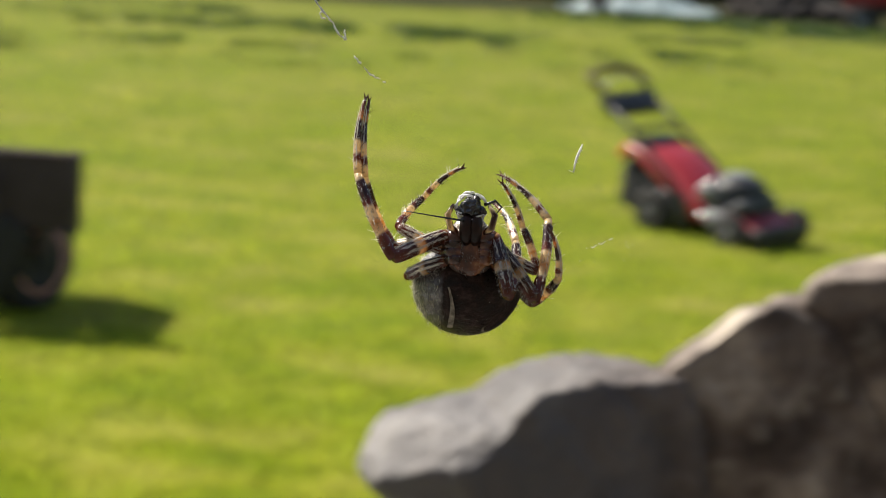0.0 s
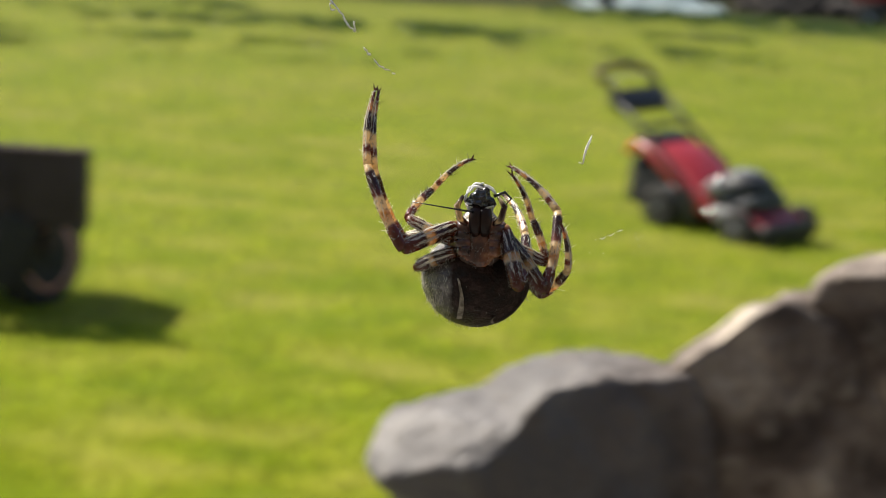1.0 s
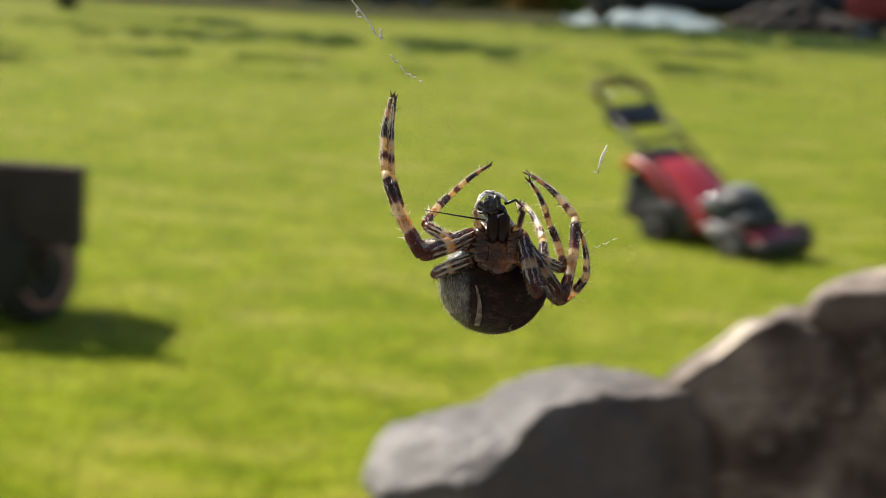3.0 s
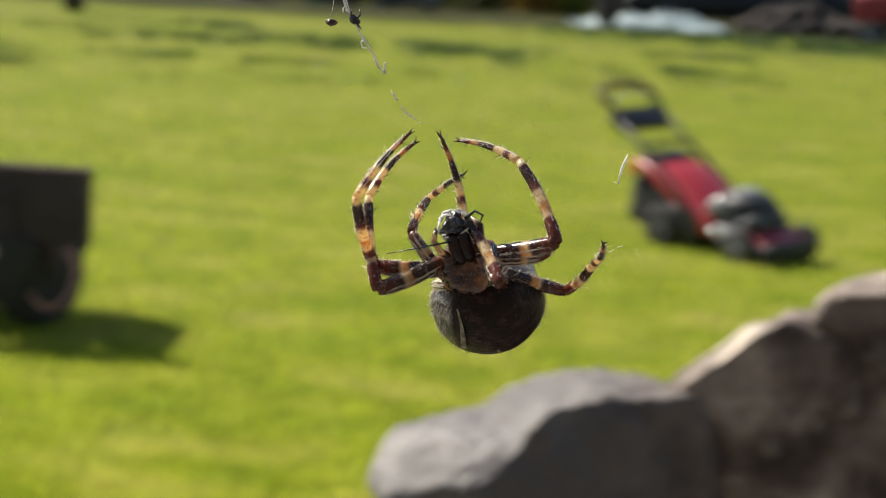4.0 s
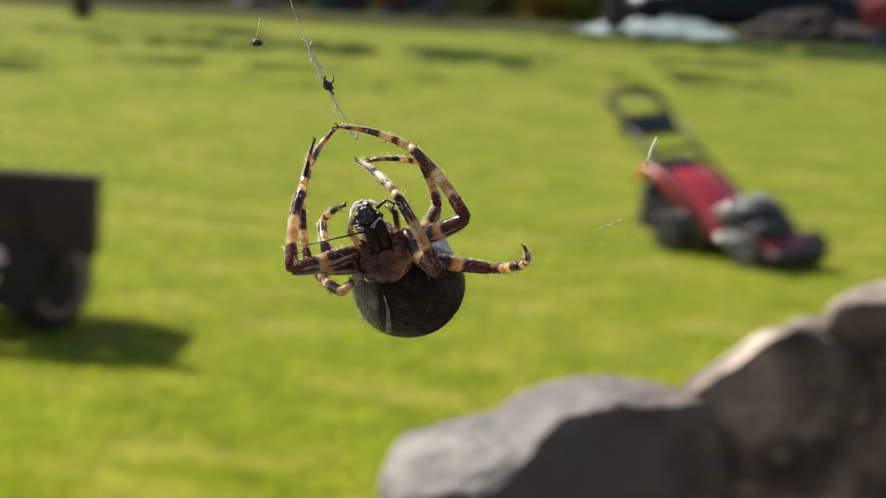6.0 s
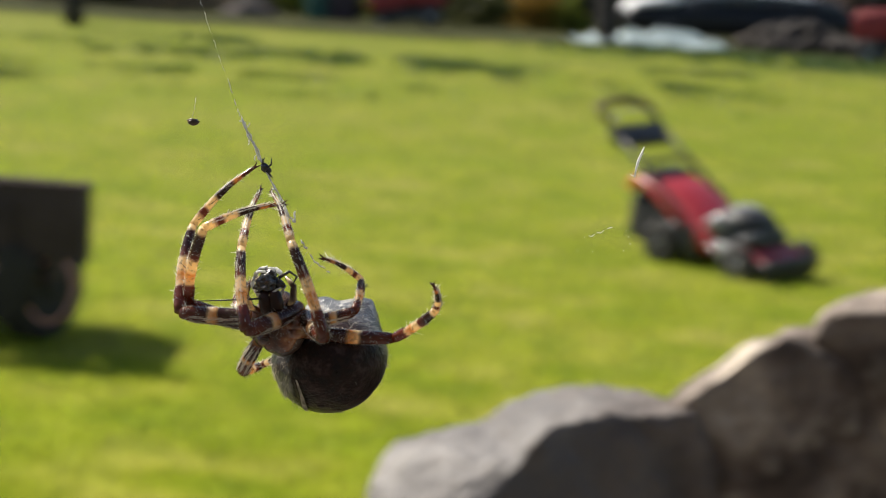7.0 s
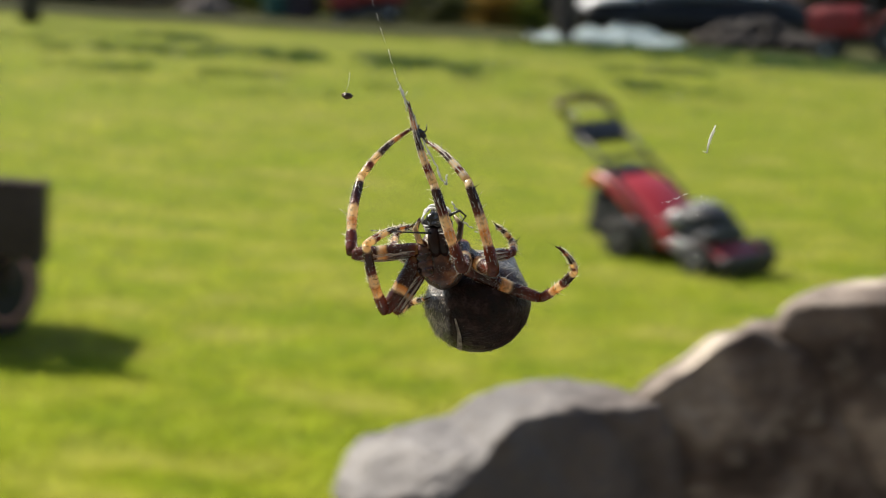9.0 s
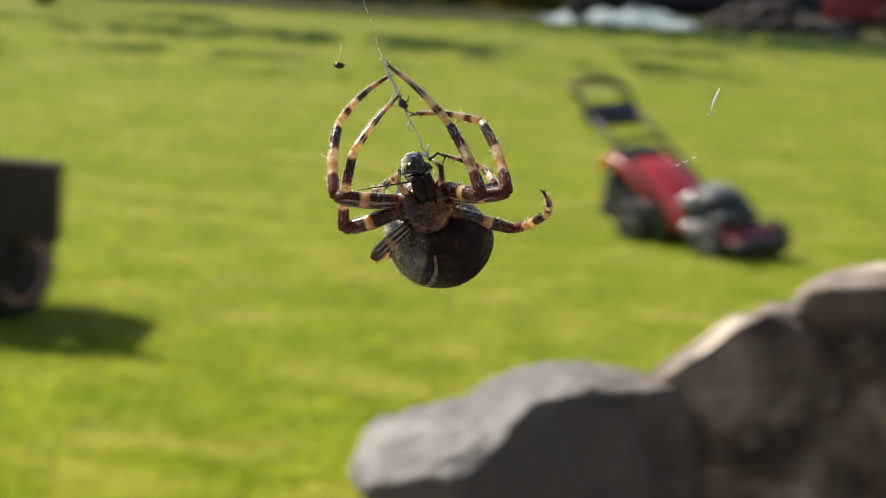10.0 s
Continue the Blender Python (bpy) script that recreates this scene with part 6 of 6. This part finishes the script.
    track = [
        (0, pose(0.00395, 0.16280, 1.63432, TILT)),
        (0.1, pose(0.00435, 0.16283, 1.63449, TILT)),
        (0.2, pose(0.00462, 0.16286, 1.63465, TILT)),
        (0.3, pose(0.00462, 0.16289, 1.63482, TILT)),
        (0.4, pose(0.00367, 0.16293, 1.63499, TILT)),
        (0.5, pose(0.00312, 0.16296, 1.63516, TILT)),
        (0.6, pose(0.00308, 0.16295, 1.63509, TILT)),
        (0.7, pose(0.00440, 0.16294, 1.63502, TILT)),
        (0.8, pose(0.00543, 0.16292, 1.63495, TILT)),
        (0.9, pose(0.00566, 0.16291, 1.63488, TILT)),
        (1, pose(0.00399, 0.16290, 1.63482, TILT)),
        (1.1, pose(0.00238, 0.16293, 1.63494, TILT)),
        (1.2, pose(0.00131, 0.16296, 1.63506, TILT)),
        (1.3, pose(0.00105, 0.16298, 1.63518, TILT)),
        (1.4, pose(0.00230, 0.16300, 1.63529, TILT)),
        (1.5, pose(0.00380, 0.16301, 1.63541, TILT)),
        (1.6, pose(0.00326, 0.16304, 1.63553, TILT)),
        (1.7, pose(0.00244, 0.16307, 1.63564, TILT)),
        (1.8, pose(0.00149, 0.16310, 1.63576, TILT)),
        (1.9, pose(0.00162, 0.16312, 1.63588, TILT)),
        (2, pose(0.00352, 0.16313, 1.63599, TILT)),
        (2.1, pose(0.00470, 0.16311, 1.63589, TILT)),
        (2.2, pose(0.00492, 0.16309, 1.63580, TILT)),
        (2.3, pose(0.00460, 0.16308, 1.63570, TILT)),
        (2.4, pose(0.00334, 0.16307, 1.63561, TILT)),
        (2.5, pose(0.00248, 0.16306, 1.63552, TILT)),
        (2.6, pose(0.00241, 0.16307, 1.63555, TILT)),
        (2.7, pose(0.00343, 0.16307, 1.63559, TILT)),
        (3.8, pose(0.00738, 0.15724, 1.63671, TILT)),
        (3.9, pose(0.00624, 0.15652, 1.63640, TILT)),
        (4, pose(0.00441, 0.15574, 1.63576, TILT)),
        (4.1, pose(0.00340, 0.15511, 1.63590, TILT)),
        (4.2, pose(0.00366, 0.15447, 1.63598, TILT)),
        (4.3, pose(0.00370, 0.15452, 1.63625, TILT)),
        (4.4, pose(0.00266, 0.15448, 1.63603, TILT)),
        (4.5, pose(0.00097, 0.15451, 1.63614, TILT)),
        (4.6, pose(0.00017, 0.15464, 1.63686, TILT)),
        (4.7, pose(0.00143, 0.15444, 1.63578, TILT)),
        (4.8, pose(0.00378, 0.15450, 1.63607, TILT)),
        (4.9, pose(0.00573, 0.15570, 1.63542, TILT)),
        (5, pose(0.00316, 0.15697, 1.63504, TILT)),
        (5.1, pose(-0.00126, 0.15858, 1.63646, TILT)),
        (5.2, pose(-0.00445, 0.15845, 1.63709, TILT)),
        (5.3, pose(-0.00206, 0.15825, 1.63718, TILT)),
        (5.4, pose(0.00213, 0.15818, 1.63796, TILT)),
        (5.5, pose(0.00453, 0.15801, 1.63818, TILT)),
        (5.6, pose(0.00137, 0.15776, 1.63813, TILT)),
        (5.7, pose(-0.00294, 0.15775, 1.63937, TILT)),
        (6.8, pose(-0.00681, 0.15154, 1.63117, TILT)),
        (6.9, pose(-0.00804, 0.15318, 1.63155, TILT)),
        (7, pose(-0.01127, 0.15483, 1.63178, TILT)),
        (7.1, pose(-0.01364, 0.15652, 1.63201, TILT)),
        (7.2, pose(-0.01272, 0.15778, 1.63396, TILT)),
        (7.3, pose(-0.01075, 0.15870, 1.63397, TILT)),
        (7.4, pose(-0.00691, 0.15992, 1.63559, TILT)),
        (7.5, pose(-0.00653, 0.16086, 1.63526, TILT)),
        (7.6, pose(-0.00654, 0.16168, 1.63371, TILT)),
        (7.7, pose(-0.00738, 0.16275, 1.63372, TILT)),
        (7.8, pose(-0.00932, 0.16371, 1.63280, TILT)),
        (7.9, pose(-0.00929, 0.16472, 1.63222, TILT)),
        (8, pose(-0.00829, 0.16554, 1.63076, TILT)),
        (8.1, pose(-0.00620, 0.16538, 1.63036, TILT)),
        (8.2, pose(-0.00454, 0.16529, 1.63049, TILT)),
        (8.3, pose(-0.00420, 0.16539, 1.63144, TILT)),
        (8.4, pose(-0.00478, 0.16570, 1.63328, TILT)),
        (8.5, pose(-0.00544, 0.16591, 1.63428, TILT)),
        (8.6, pose(-0.00374, 0.16641, 1.63546, TILT)),
        (8.7, pose(-0.00025, 0.16656, 1.63481, TILT)),
        (8.8, pose(0.00326, 0.16668, 1.63398, TILT)),
        (8.9, pose(0.00529, 0.16681, 1.63281, TILT)),
        (9, pose(0.00475, 0.16724, 1.63297, TILT)),
        (9.1, pose(0.00210, 0.16729, 1.63306, TILT)),
        (9.2, pose(-0.00006, 0.16741, 1.63365, TILT)),
        (9.3, pose(-0.00122, 0.16751, 1.63425, TILT)),
        (9.4, pose(0.00168, 0.16765, 1.63551, TILT)),
        (9.5, pose(0.00448, 0.16755, 1.63534, TILT)),
        (9.6, pose(0.00679, 0.16749, 1.63564, TILT)),
        (9.7, pose(0.00649, 0.16748, 1.63599, TILT)),
        (9.8, pose(0.00281, 0.16754, 1.63632, TILT)),
        (10, pose(-0.00222, 0.16771, 1.63753, TILT)),
    ]
    walk(spider, track)
    carry(spider, abdomen, chest, legs, prey, track)
    walk(thread, [
        (0, pose(-0.01170, 0.16844, 1.66361, TILT) @ pose(0, 0, 0, 0, 0, 34)),
        (0.1, pose(-0.01129, 0.16848, 1.66378, TILT) @ pose(0, 0, 0, 0, 0, 34)),
        (0.2, pose(-0.01102, 0.16851, 1.66394, TILT) @ pose(0, 0, 0, 0, 0, 34)),
        (0.3, pose(-0.01102, 0.16855, 1.66411, TILT) @ pose(0, 0, 0, 0, 0, 34)),
        (0.4, pose(-0.01197, 0.16860, 1.66428, TILT) @ pose(0, 0, 0, 0, 0, 34)),
        (0.5, pose(-0.01251, 0.16864, 1.66445, TILT) @ pose(0, 0, 0, 0, 0, 34)),
        (0.6, pose(-0.01256, 0.16862, 1.66438, TILT) @ pose(0, 0, 0, 0, 0, 34)),
        (0.7, pose(-0.01125, 0.16860, 1.66431, TILT) @ pose(0, 0, 0, 0, 0, 34)),
        (0.8, pose(-0.01022, 0.16858, 1.66424, TILT) @ pose(0, 0, 0, 0, 0, 34)),
        (0.9, pose(-0.01000, 0.16856, 1.66417, TILT) @ pose(0, 0, 0, 0, 0, 34)),
        (1, pose(-0.01166, 0.16854, 1.66410, TILT) @ pose(0, 0, 0, 0, 0, 34)),
        (1.1, pose(-0.01327, 0.16857, 1.66423, TILT) @ pose(0, 0, 0, 0, 0, 34)),
        (1.2, pose(-0.01433, 0.16859, 1.66435, TILT) @ pose(0, 0, 0, 0, 0, 34)),
        (1.3, pose(-0.01458, 0.16861, 1.66448, TILT) @ pose(0, 0, 0, 0, 0, 34)),
        (1.4, pose(-0.01333, 0.16862, 1.66460, TILT) @ pose(0, 0, 0, 0, 0, 34)),
        (1.5, pose(-0.01182, 0.16863, 1.66472, TILT) @ pose(0, 0, 0, 0, 0, 34)),
        (1.6, pose(-0.01236, 0.16865, 1.66483, TILT) @ pose(0, 0, 0, 0, 0, 34)),
        (1.7, pose(-0.01319, 0.16867, 1.66495, TILT) @ pose(0, 0, 0, 0, 0, 34)),
        (1.8, pose(-0.01414, 0.16870, 1.66506, TILT) @ pose(0, 0, 0, 0, 0, 34)),
        (1.9, pose(-0.01402, 0.16871, 1.66518, TILT) @ pose(0, 0, 0, 0, 0, 34)),
        (2, pose(-0.01213, 0.16871, 1.66529, TILT) @ pose(0, 0, 0, 0, 0, 34)),
        (2.1, pose(-0.01095, 0.16868, 1.66520, TILT) @ pose(0, 0, 0, 0, 0, 34)),
        (2.2, pose(-0.01072, 0.16865, 1.66511, TILT) @ pose(0, 0, 0, 0, 0, 34)),
        (2.3, pose(-0.01104, 0.16862, 1.66502, TILT) @ pose(0, 0, 0, 0, 0, 34)),
        (2.4, pose(-0.01229, 0.16861, 1.66493, TILT) @ pose(0, 0, 0, 0, 0, 34)),
        (2.5, pose(-0.01314, 0.16858, 1.66484, TILT) @ pose(0, 0, 0, 0, 0, 34)),
        (2.6, pose(-0.01322, 0.16859, 1.66488, TILT) @ pose(0, 0, 0, 0, 0, 34)),
        (2.7, pose(-0.01220, 0.16858, 1.66491, TILT) @ pose(0, 0, 0, 0, 0, 34)),
        (3.8, pose(-0.00588, 0.15944, 1.66587, TILT) @ pose(0, 0, 0, 0, 0, 29)),
        (4, pose(-0.00823, 0.15794, 1.66302, TILT) @ pose(0, 0, 0, 0, 0, 27)),
        (4.2, pose(-0.00859, 0.15667, 1.66166, TILT) @ pose(0, 0, 0, 0, 0, 27)),
        (4.5, pose(-0.01017, 0.15671, 1.66052, TILT) @ pose(0, 0, 0, 0, 0, 27)),
        (4.8, pose(-0.00779, 0.15670, 1.65934, TILT) @ pose(0, 0, 0, 0, 0, 27)),
        (5, pose(-0.00767, 0.15917, 1.65776, TILT) @ pose(0, 0, 0, 0, 0, 26)),
        (5.1, pose(-0.01234, 0.16078, 1.65864, TILT) @ pose(0, 0, 0, 0, 0, 26)),
        (5.2, pose(-0.01552, 0.16065, 1.65855, TILT) @ pose(0, 0, 0, 0, 0, 26)),
        (5.3, pose(-0.01321, 0.16045, 1.65890, TILT) @ pose(0, 0, 0, 0, 0, 26)),
        (5.4, pose(-0.00823, 0.16038, 1.65923, TILT) @ pose(0, 0, 0, 0, 0, 26)),
        (5.5, pose(-0.00512, 0.16021, 1.65967, TILT) @ pose(0, 0, 0, 0, 0, 26)),
        (5.6, pose(-0.00782, 0.15996, 1.65857, TILT) @ pose(0, 0, 0, 0, 0, 26)),
        (5.7, pose(-0.01182, 0.15995, 1.65881, TILT) @ pose(0, 0, 0, 0, 0, 26)),
        (6.8, pose(-0.01360, 0.15374, 1.65070, TILT) @ pose(0, 0, 0, 0, 0, 27)),
        (6.9, pose(-0.01482, 0.15538, 1.65094, TILT) @ pose(0, 0, 0, 0, 0, 27)),
        (7, pose(-0.01732, 0.15703, 1.65042, TILT) @ pose(0, 0, 0, 0, 0, 26)),
        (7.1, pose(-0.01939, 0.15872, 1.64962, TILT) @ pose(0, 0, 0, 0, 0, 26)),
        (7.2, pose(-0.01795, 0.15998, 1.65114, TILT) @ pose(0, 0, 0, 0, 0, 26)),
        (7.3, pose(-0.01653, 0.16090, 1.65093, TILT) @ pose(0, 0, 0, 0, 0, 26)),
        (7.5, pose(-0.01089, 0.16306, 1.65143, TILT) @ pose(0, 0, 0, 0, 0, 25)),
        (7.7, pose(-0.01259, 0.16495, 1.64912, TILT) @ pose(0, 0, 0, 0, 0, 25)),
        (7.9, pose(-0.01431, 0.16692, 1.64830, TILT) @ pose(0, 0, 0, 0, 0, 25)),
        (8, pose(-0.01366, 0.16774, 1.64753, TILT) @ pose(0, 0, 0, 0, 0, 25)),
        (8.2, pose(-0.00993, 0.16749, 1.64743, TILT) @ pose(0, 0, 0, 0, 0, 25)),
        (8.4, pose(-0.01067, 0.16790, 1.65028, TILT) @ pose(0, 0, 0, 0, 0, 25)),
        (8.5, pose(-0.01098, 0.16811, 1.65153, TILT) @ pose(0, 0, 0, 0, 0, 24)),
        (8.6, pose(-0.00955, 0.16861, 1.65267, TILT) @ pose(0, 0, 0, 0, 0, 25)),
        (8.8, pose(-0.00264, 0.16888, 1.65172, TILT) @ pose(0, 0, 0, 0, 0, 24)),
        (9, pose(-0.00111, 0.16944, 1.65066, TILT) @ pose(0, 0, 0, 0, 0, 24)),
        (9.2, pose(-0.00590, 0.16961, 1.65098, TILT) @ pose(0, 0, 0, 0, 0, 24)),
        (9.5, pose(-0.00123, 0.16975, 1.65239, TILT) @ pose(0, 0, 0, 0, 0, 24)),
        (9.7, pose(0.00097, 0.16968, 1.65183, TILT) @ pose(0, 0, 0, 0, 0, 24)),
        (10, pose(-0.00608, 0.16991, 1.65163, TILT) @ pose(0, 0, 0, 0, 0, 24)),
    ])
    walk(fluff, [
        (0, pose(0.01521, 0.16523, 1.64720, TILT)),
        (0.1, pose(0.01561, 0.16527, 1.64736, TILT)),
        (0.2, pose(0.01588, 0.16532, 1.64752, TILT)),
        (0.3, pose(0.01588, 0.16537, 1.64769, TILT)),
        (0.4, pose(0.01493, 0.16542, 1.64785, TILT)),
        (0.5, pose(0.01439, 0.16547, 1.64802, TILT)),
        (0.6, pose(0.01434, 0.16546, 1.64795, TILT)),
        (0.7, pose(0.01565, 0.16545, 1.64788, TILT)),
        (0.8, pose(0.01669, 0.16543, 1.64781, TILT)),
        (0.9, pose(0.01691, 0.16542, 1.64775, TILT)),
        (1, pose(0.01524, 0.16541, 1.64768, TILT)),
        (1.1, pose(0.01364, 0.16542, 1.64780, TILT)),
        (1.2, pose(0.01257, 0.16542, 1.64793, TILT)),
        (1.3, pose(0.01232, 0.16543, 1.64804, TILT)),
        (1.4, pose(0.01357, 0.16543, 1.64816, TILT)),
        (1.5, pose(0.01508, 0.16542, 1.64827, TILT)),
        (1.6, pose(0.01453, 0.16544, 1.64840, TILT)),
        (1.7, pose(0.01371, 0.16547, 1.64852, TILT)),
        (1.8, pose(0.01276, 0.16549, 1.64864, TILT)),
        (1.9, pose(0.01288, 0.16551, 1.64876, TILT)),
        (2, pose(0.01478, 0.16551, 1.64888, TILT)),
        (2.1, pose(0.01595, 0.16548, 1.64878, TILT)),
        (2.2, pose(0.01618, 0.16546, 1.64868, TILT)),
        (2.3, pose(0.01587, 0.16544, 1.64858, TILT)),
        (2.4, pose(0.01461, 0.16543, 1.64849, TILT)),
        (2.5, pose(0.01375, 0.16541, 1.64839, TILT)),
        (2.6, pose(0.01368, 0.16542, 1.64843, TILT)),
        (2.7, pose(0.01470, 0.16543, 1.64847, TILT)),
        (3.8, pose(0.01823, 0.15939, 1.64839, TILT)),
        (4, pose(0.01757, 0.15811, 1.64864, TILT)),
        (4.2, pose(0.01837, 0.15678, 1.64852, TILT)),
        (4.5, pose(0.01794, 0.15686, 1.64896, TILT)),
        (4.8, pose(0.02075, 0.15689, 1.64904, TILT)),
        (5, pose(0.02107, 0.15939, 1.64814, TILT)),
        (5.1, pose(0.01780, 0.16094, 1.64921, TILT)),
        (5.2, pose(0.01484, 0.16080, 1.64967, TILT)),
        (5.3, pose(0.01702, 0.16059, 1.64969, TILT)),
        (5.5, pose(0.02350, 0.16016, 1.64954, TILT)),
        (5.7, pose(0.01818, 0.15992, 1.65096, TILT)),
        (6.8, pose(0.02058, 0.15491, 1.65042, TILT)),
        (7, pose(0.01861, 0.15814, 1.65093, TILT)),
        (7.5, pose(0.02203, 0.16304, 1.65073, TILT)),
        (8, pose(0.02068, 0.16705, 1.64906, TILT)),
        (8.5, pose(0.02160, 0.16784, 1.65120, TILT)),
        (9, pose(0.02899, 0.16962, 1.65003, TILT)),
        (9.5, pose(0.02925, 0.17016, 1.65177, TILT)),
        (10, pose(0.02621, 0.16987, 1.65186, TILT)),
    ])
    walk(remnant, [
        (0, pose(0.01740, 0.16358, 1.63881, TILT)),
        (0.1, pose(0.01780, 0.16363, 1.63897, TILT)),
        (0.2, pose(0.01808, 0.16367, 1.63913, TILT)),
        (0.3, pose(0.01807, 0.16372, 1.63930, TILT)),
        (0.4, pose(0.01713, 0.16377, 1.63946, TILT)),
        (0.5, pose(0.01658, 0.16381, 1.63963, TILT)),
        (0.6, pose(0.01653, 0.16380, 1.63956, TILT)),
        (0.7, pose(0.01785, 0.16379, 1.63949, TILT)),
        (0.8, pose(0.01889, 0.16378, 1.63943, TILT)),
        (0.9, pose(0.01911, 0.16377, 1.63936, TILT)),
        (1, pose(0.01744, 0.16376, 1.63930, TILT)),
        (1.1, pose(0.01583, 0.16377, 1.63942, TILT)),
        (1.2, pose(0.01476, 0.16378, 1.63953, TILT)),
        (1.3, pose(0.01451, 0.16379, 1.63965, TILT)),
        (1.4, pose(0.01575, 0.16379, 1.63977, TILT)),
        (1.5, pose(0.01726, 0.16379, 1.63988, TILT)),
        (1.6, pose(0.01672, 0.16381, 1.64000, TILT)),
        (1.7, pose(0.01590, 0.16384, 1.64012, TILT)),
        (1.8, pose(0.01495, 0.16387, 1.64025, TILT)),
        (1.9, pose(0.01508, 0.16389, 1.64037, TILT)),
        (2, pose(0.01698, 0.16390, 1.64049, TILT)),
        (2.1, pose(0.01815, 0.16387, 1.64039, TILT)),
        (2.2, pose(0.01837, 0.16385, 1.64029, TILT)),
        (2.3, pose(0.01806, 0.16384, 1.64019, TILT)),
        (2.4, pose(0.01680, 0.16383, 1.64009, TILT)),
        (2.5, pose(0.01594, 0.16382, 1.63999, TILT)),
        (2.6, pose(0.01587, 0.16383, 1.64003, TILT)),
        (2.7, pose(0.01689, 0.16384, 1.64006, TILT)),
        (3.8, pose(0.01711, 0.15798, 1.64077, TILT)),
        (4.2, pose(0.01447, 0.15547, 1.64140, TILT)),
        (4.5, pose(0.01356, 0.15561, 1.64215, TILT)),
        (4.8, pose(0.01610, 0.15563, 1.64219, TILT)),
        (5.1, pose(0.01326, 0.15964, 1.64213, TILT)),
        (5.3, pose(0.01286, 0.15931, 1.64274, TILT)),
        (5.5, pose(0.02018, 0.15892, 1.64278, TILT)),
        (5.7, pose(0.01371, 0.15867, 1.64411, TILT)),
        (6.8, pose(0.01744, 0.15371, 1.64359, TILT)),
        (7, pose(0.01470, 0.15698, 1.64428, TILT)),
        (7.5, pose(0.01802, 0.16201, 1.64433, TILT)),
        (8, pose(0.01716, 0.16625, 1.64281, TILT)),
        (8.5, pose(0.01911, 0.16683, 1.64481, TILT)),
        (9, pose(0.02523, 0.16866, 1.64404, TILT)),
        (9.5, pose(0.02808, 0.16912, 1.64603, TILT)),
        (10, pose(0.02295, 0.16880, 1.64584, TILT)),
    ])
    walk(speck, [
        (0, pose(-0.01565, 0.16946, 1.66794, TILT)),
        (2.7, pose(-0.01671, 0.16935, 1.66848, TILT)),
        (3.8, pose(-0.01193, 0.16223, 1.66353, TILT)),
        (4.2, pose(-0.00981, 0.15920, 1.66163, TILT)),
        (4.5, pose(-0.01037, 0.15896, 1.66038, TILT)),
        (4.8, pose(-0.00821, 0.15920, 1.66186, TILT)),
        (5, pose(-0.01280, 0.16037, 1.66240, TILT)),
        (5.2, pose(-0.01608, 0.16185, 1.66415, TILT)),
        (5.4, pose(-0.01164, 0.16158, 1.66341, TILT)),
        (5.6, pose(-0.01363, 0.16116, 1.66248, TILT)),
        (5.7, pose(-0.01682, 0.16115, 1.66288, TILT)),
        (6.8, pose(-0.02102, 0.15494, 1.65434, TILT)),
        (6.9, pose(-0.02163, 0.15658, 1.65435, TILT)),
        (7, pose(-0.02425, 0.15823, 1.65468, TILT)),
        (7.3, pose(-0.02353, 0.16210, 1.65460, TILT)),
        (7.5, pose(-0.01525, 0.16426, 1.65583, TILT)),
        (7.7, pose(-0.01819, 0.16615, 1.65295, TILT)),
        (8, pose(-0.01889, 0.16894, 1.65103, TILT)),
        (8.2, pose(-0.01721, 0.16869, 1.65076, TILT)),
        (8.4, pose(-0.01787, 0.16910, 1.65412, TILT)),
        (8.6, pose(-0.01526, 0.16981, 1.65677, TILT)),
        (8.8, pose(-0.00686, 0.17008, 1.65532, TILT)),
        (9, pose(-0.00861, 0.17064, 1.65440, TILT)),
        (9.2, pose(-0.01247, 0.17081, 1.65448, TILT)),
        (9.5, pose(-0.00750, 0.17095, 1.65589, TILT)),
        (9.7, pose(-0.00547, 0.17088, 1.65596, TILT)),
        (10, pose(-0.01260, 0.17111, 1.65541, TILT)),
    ])


motions()
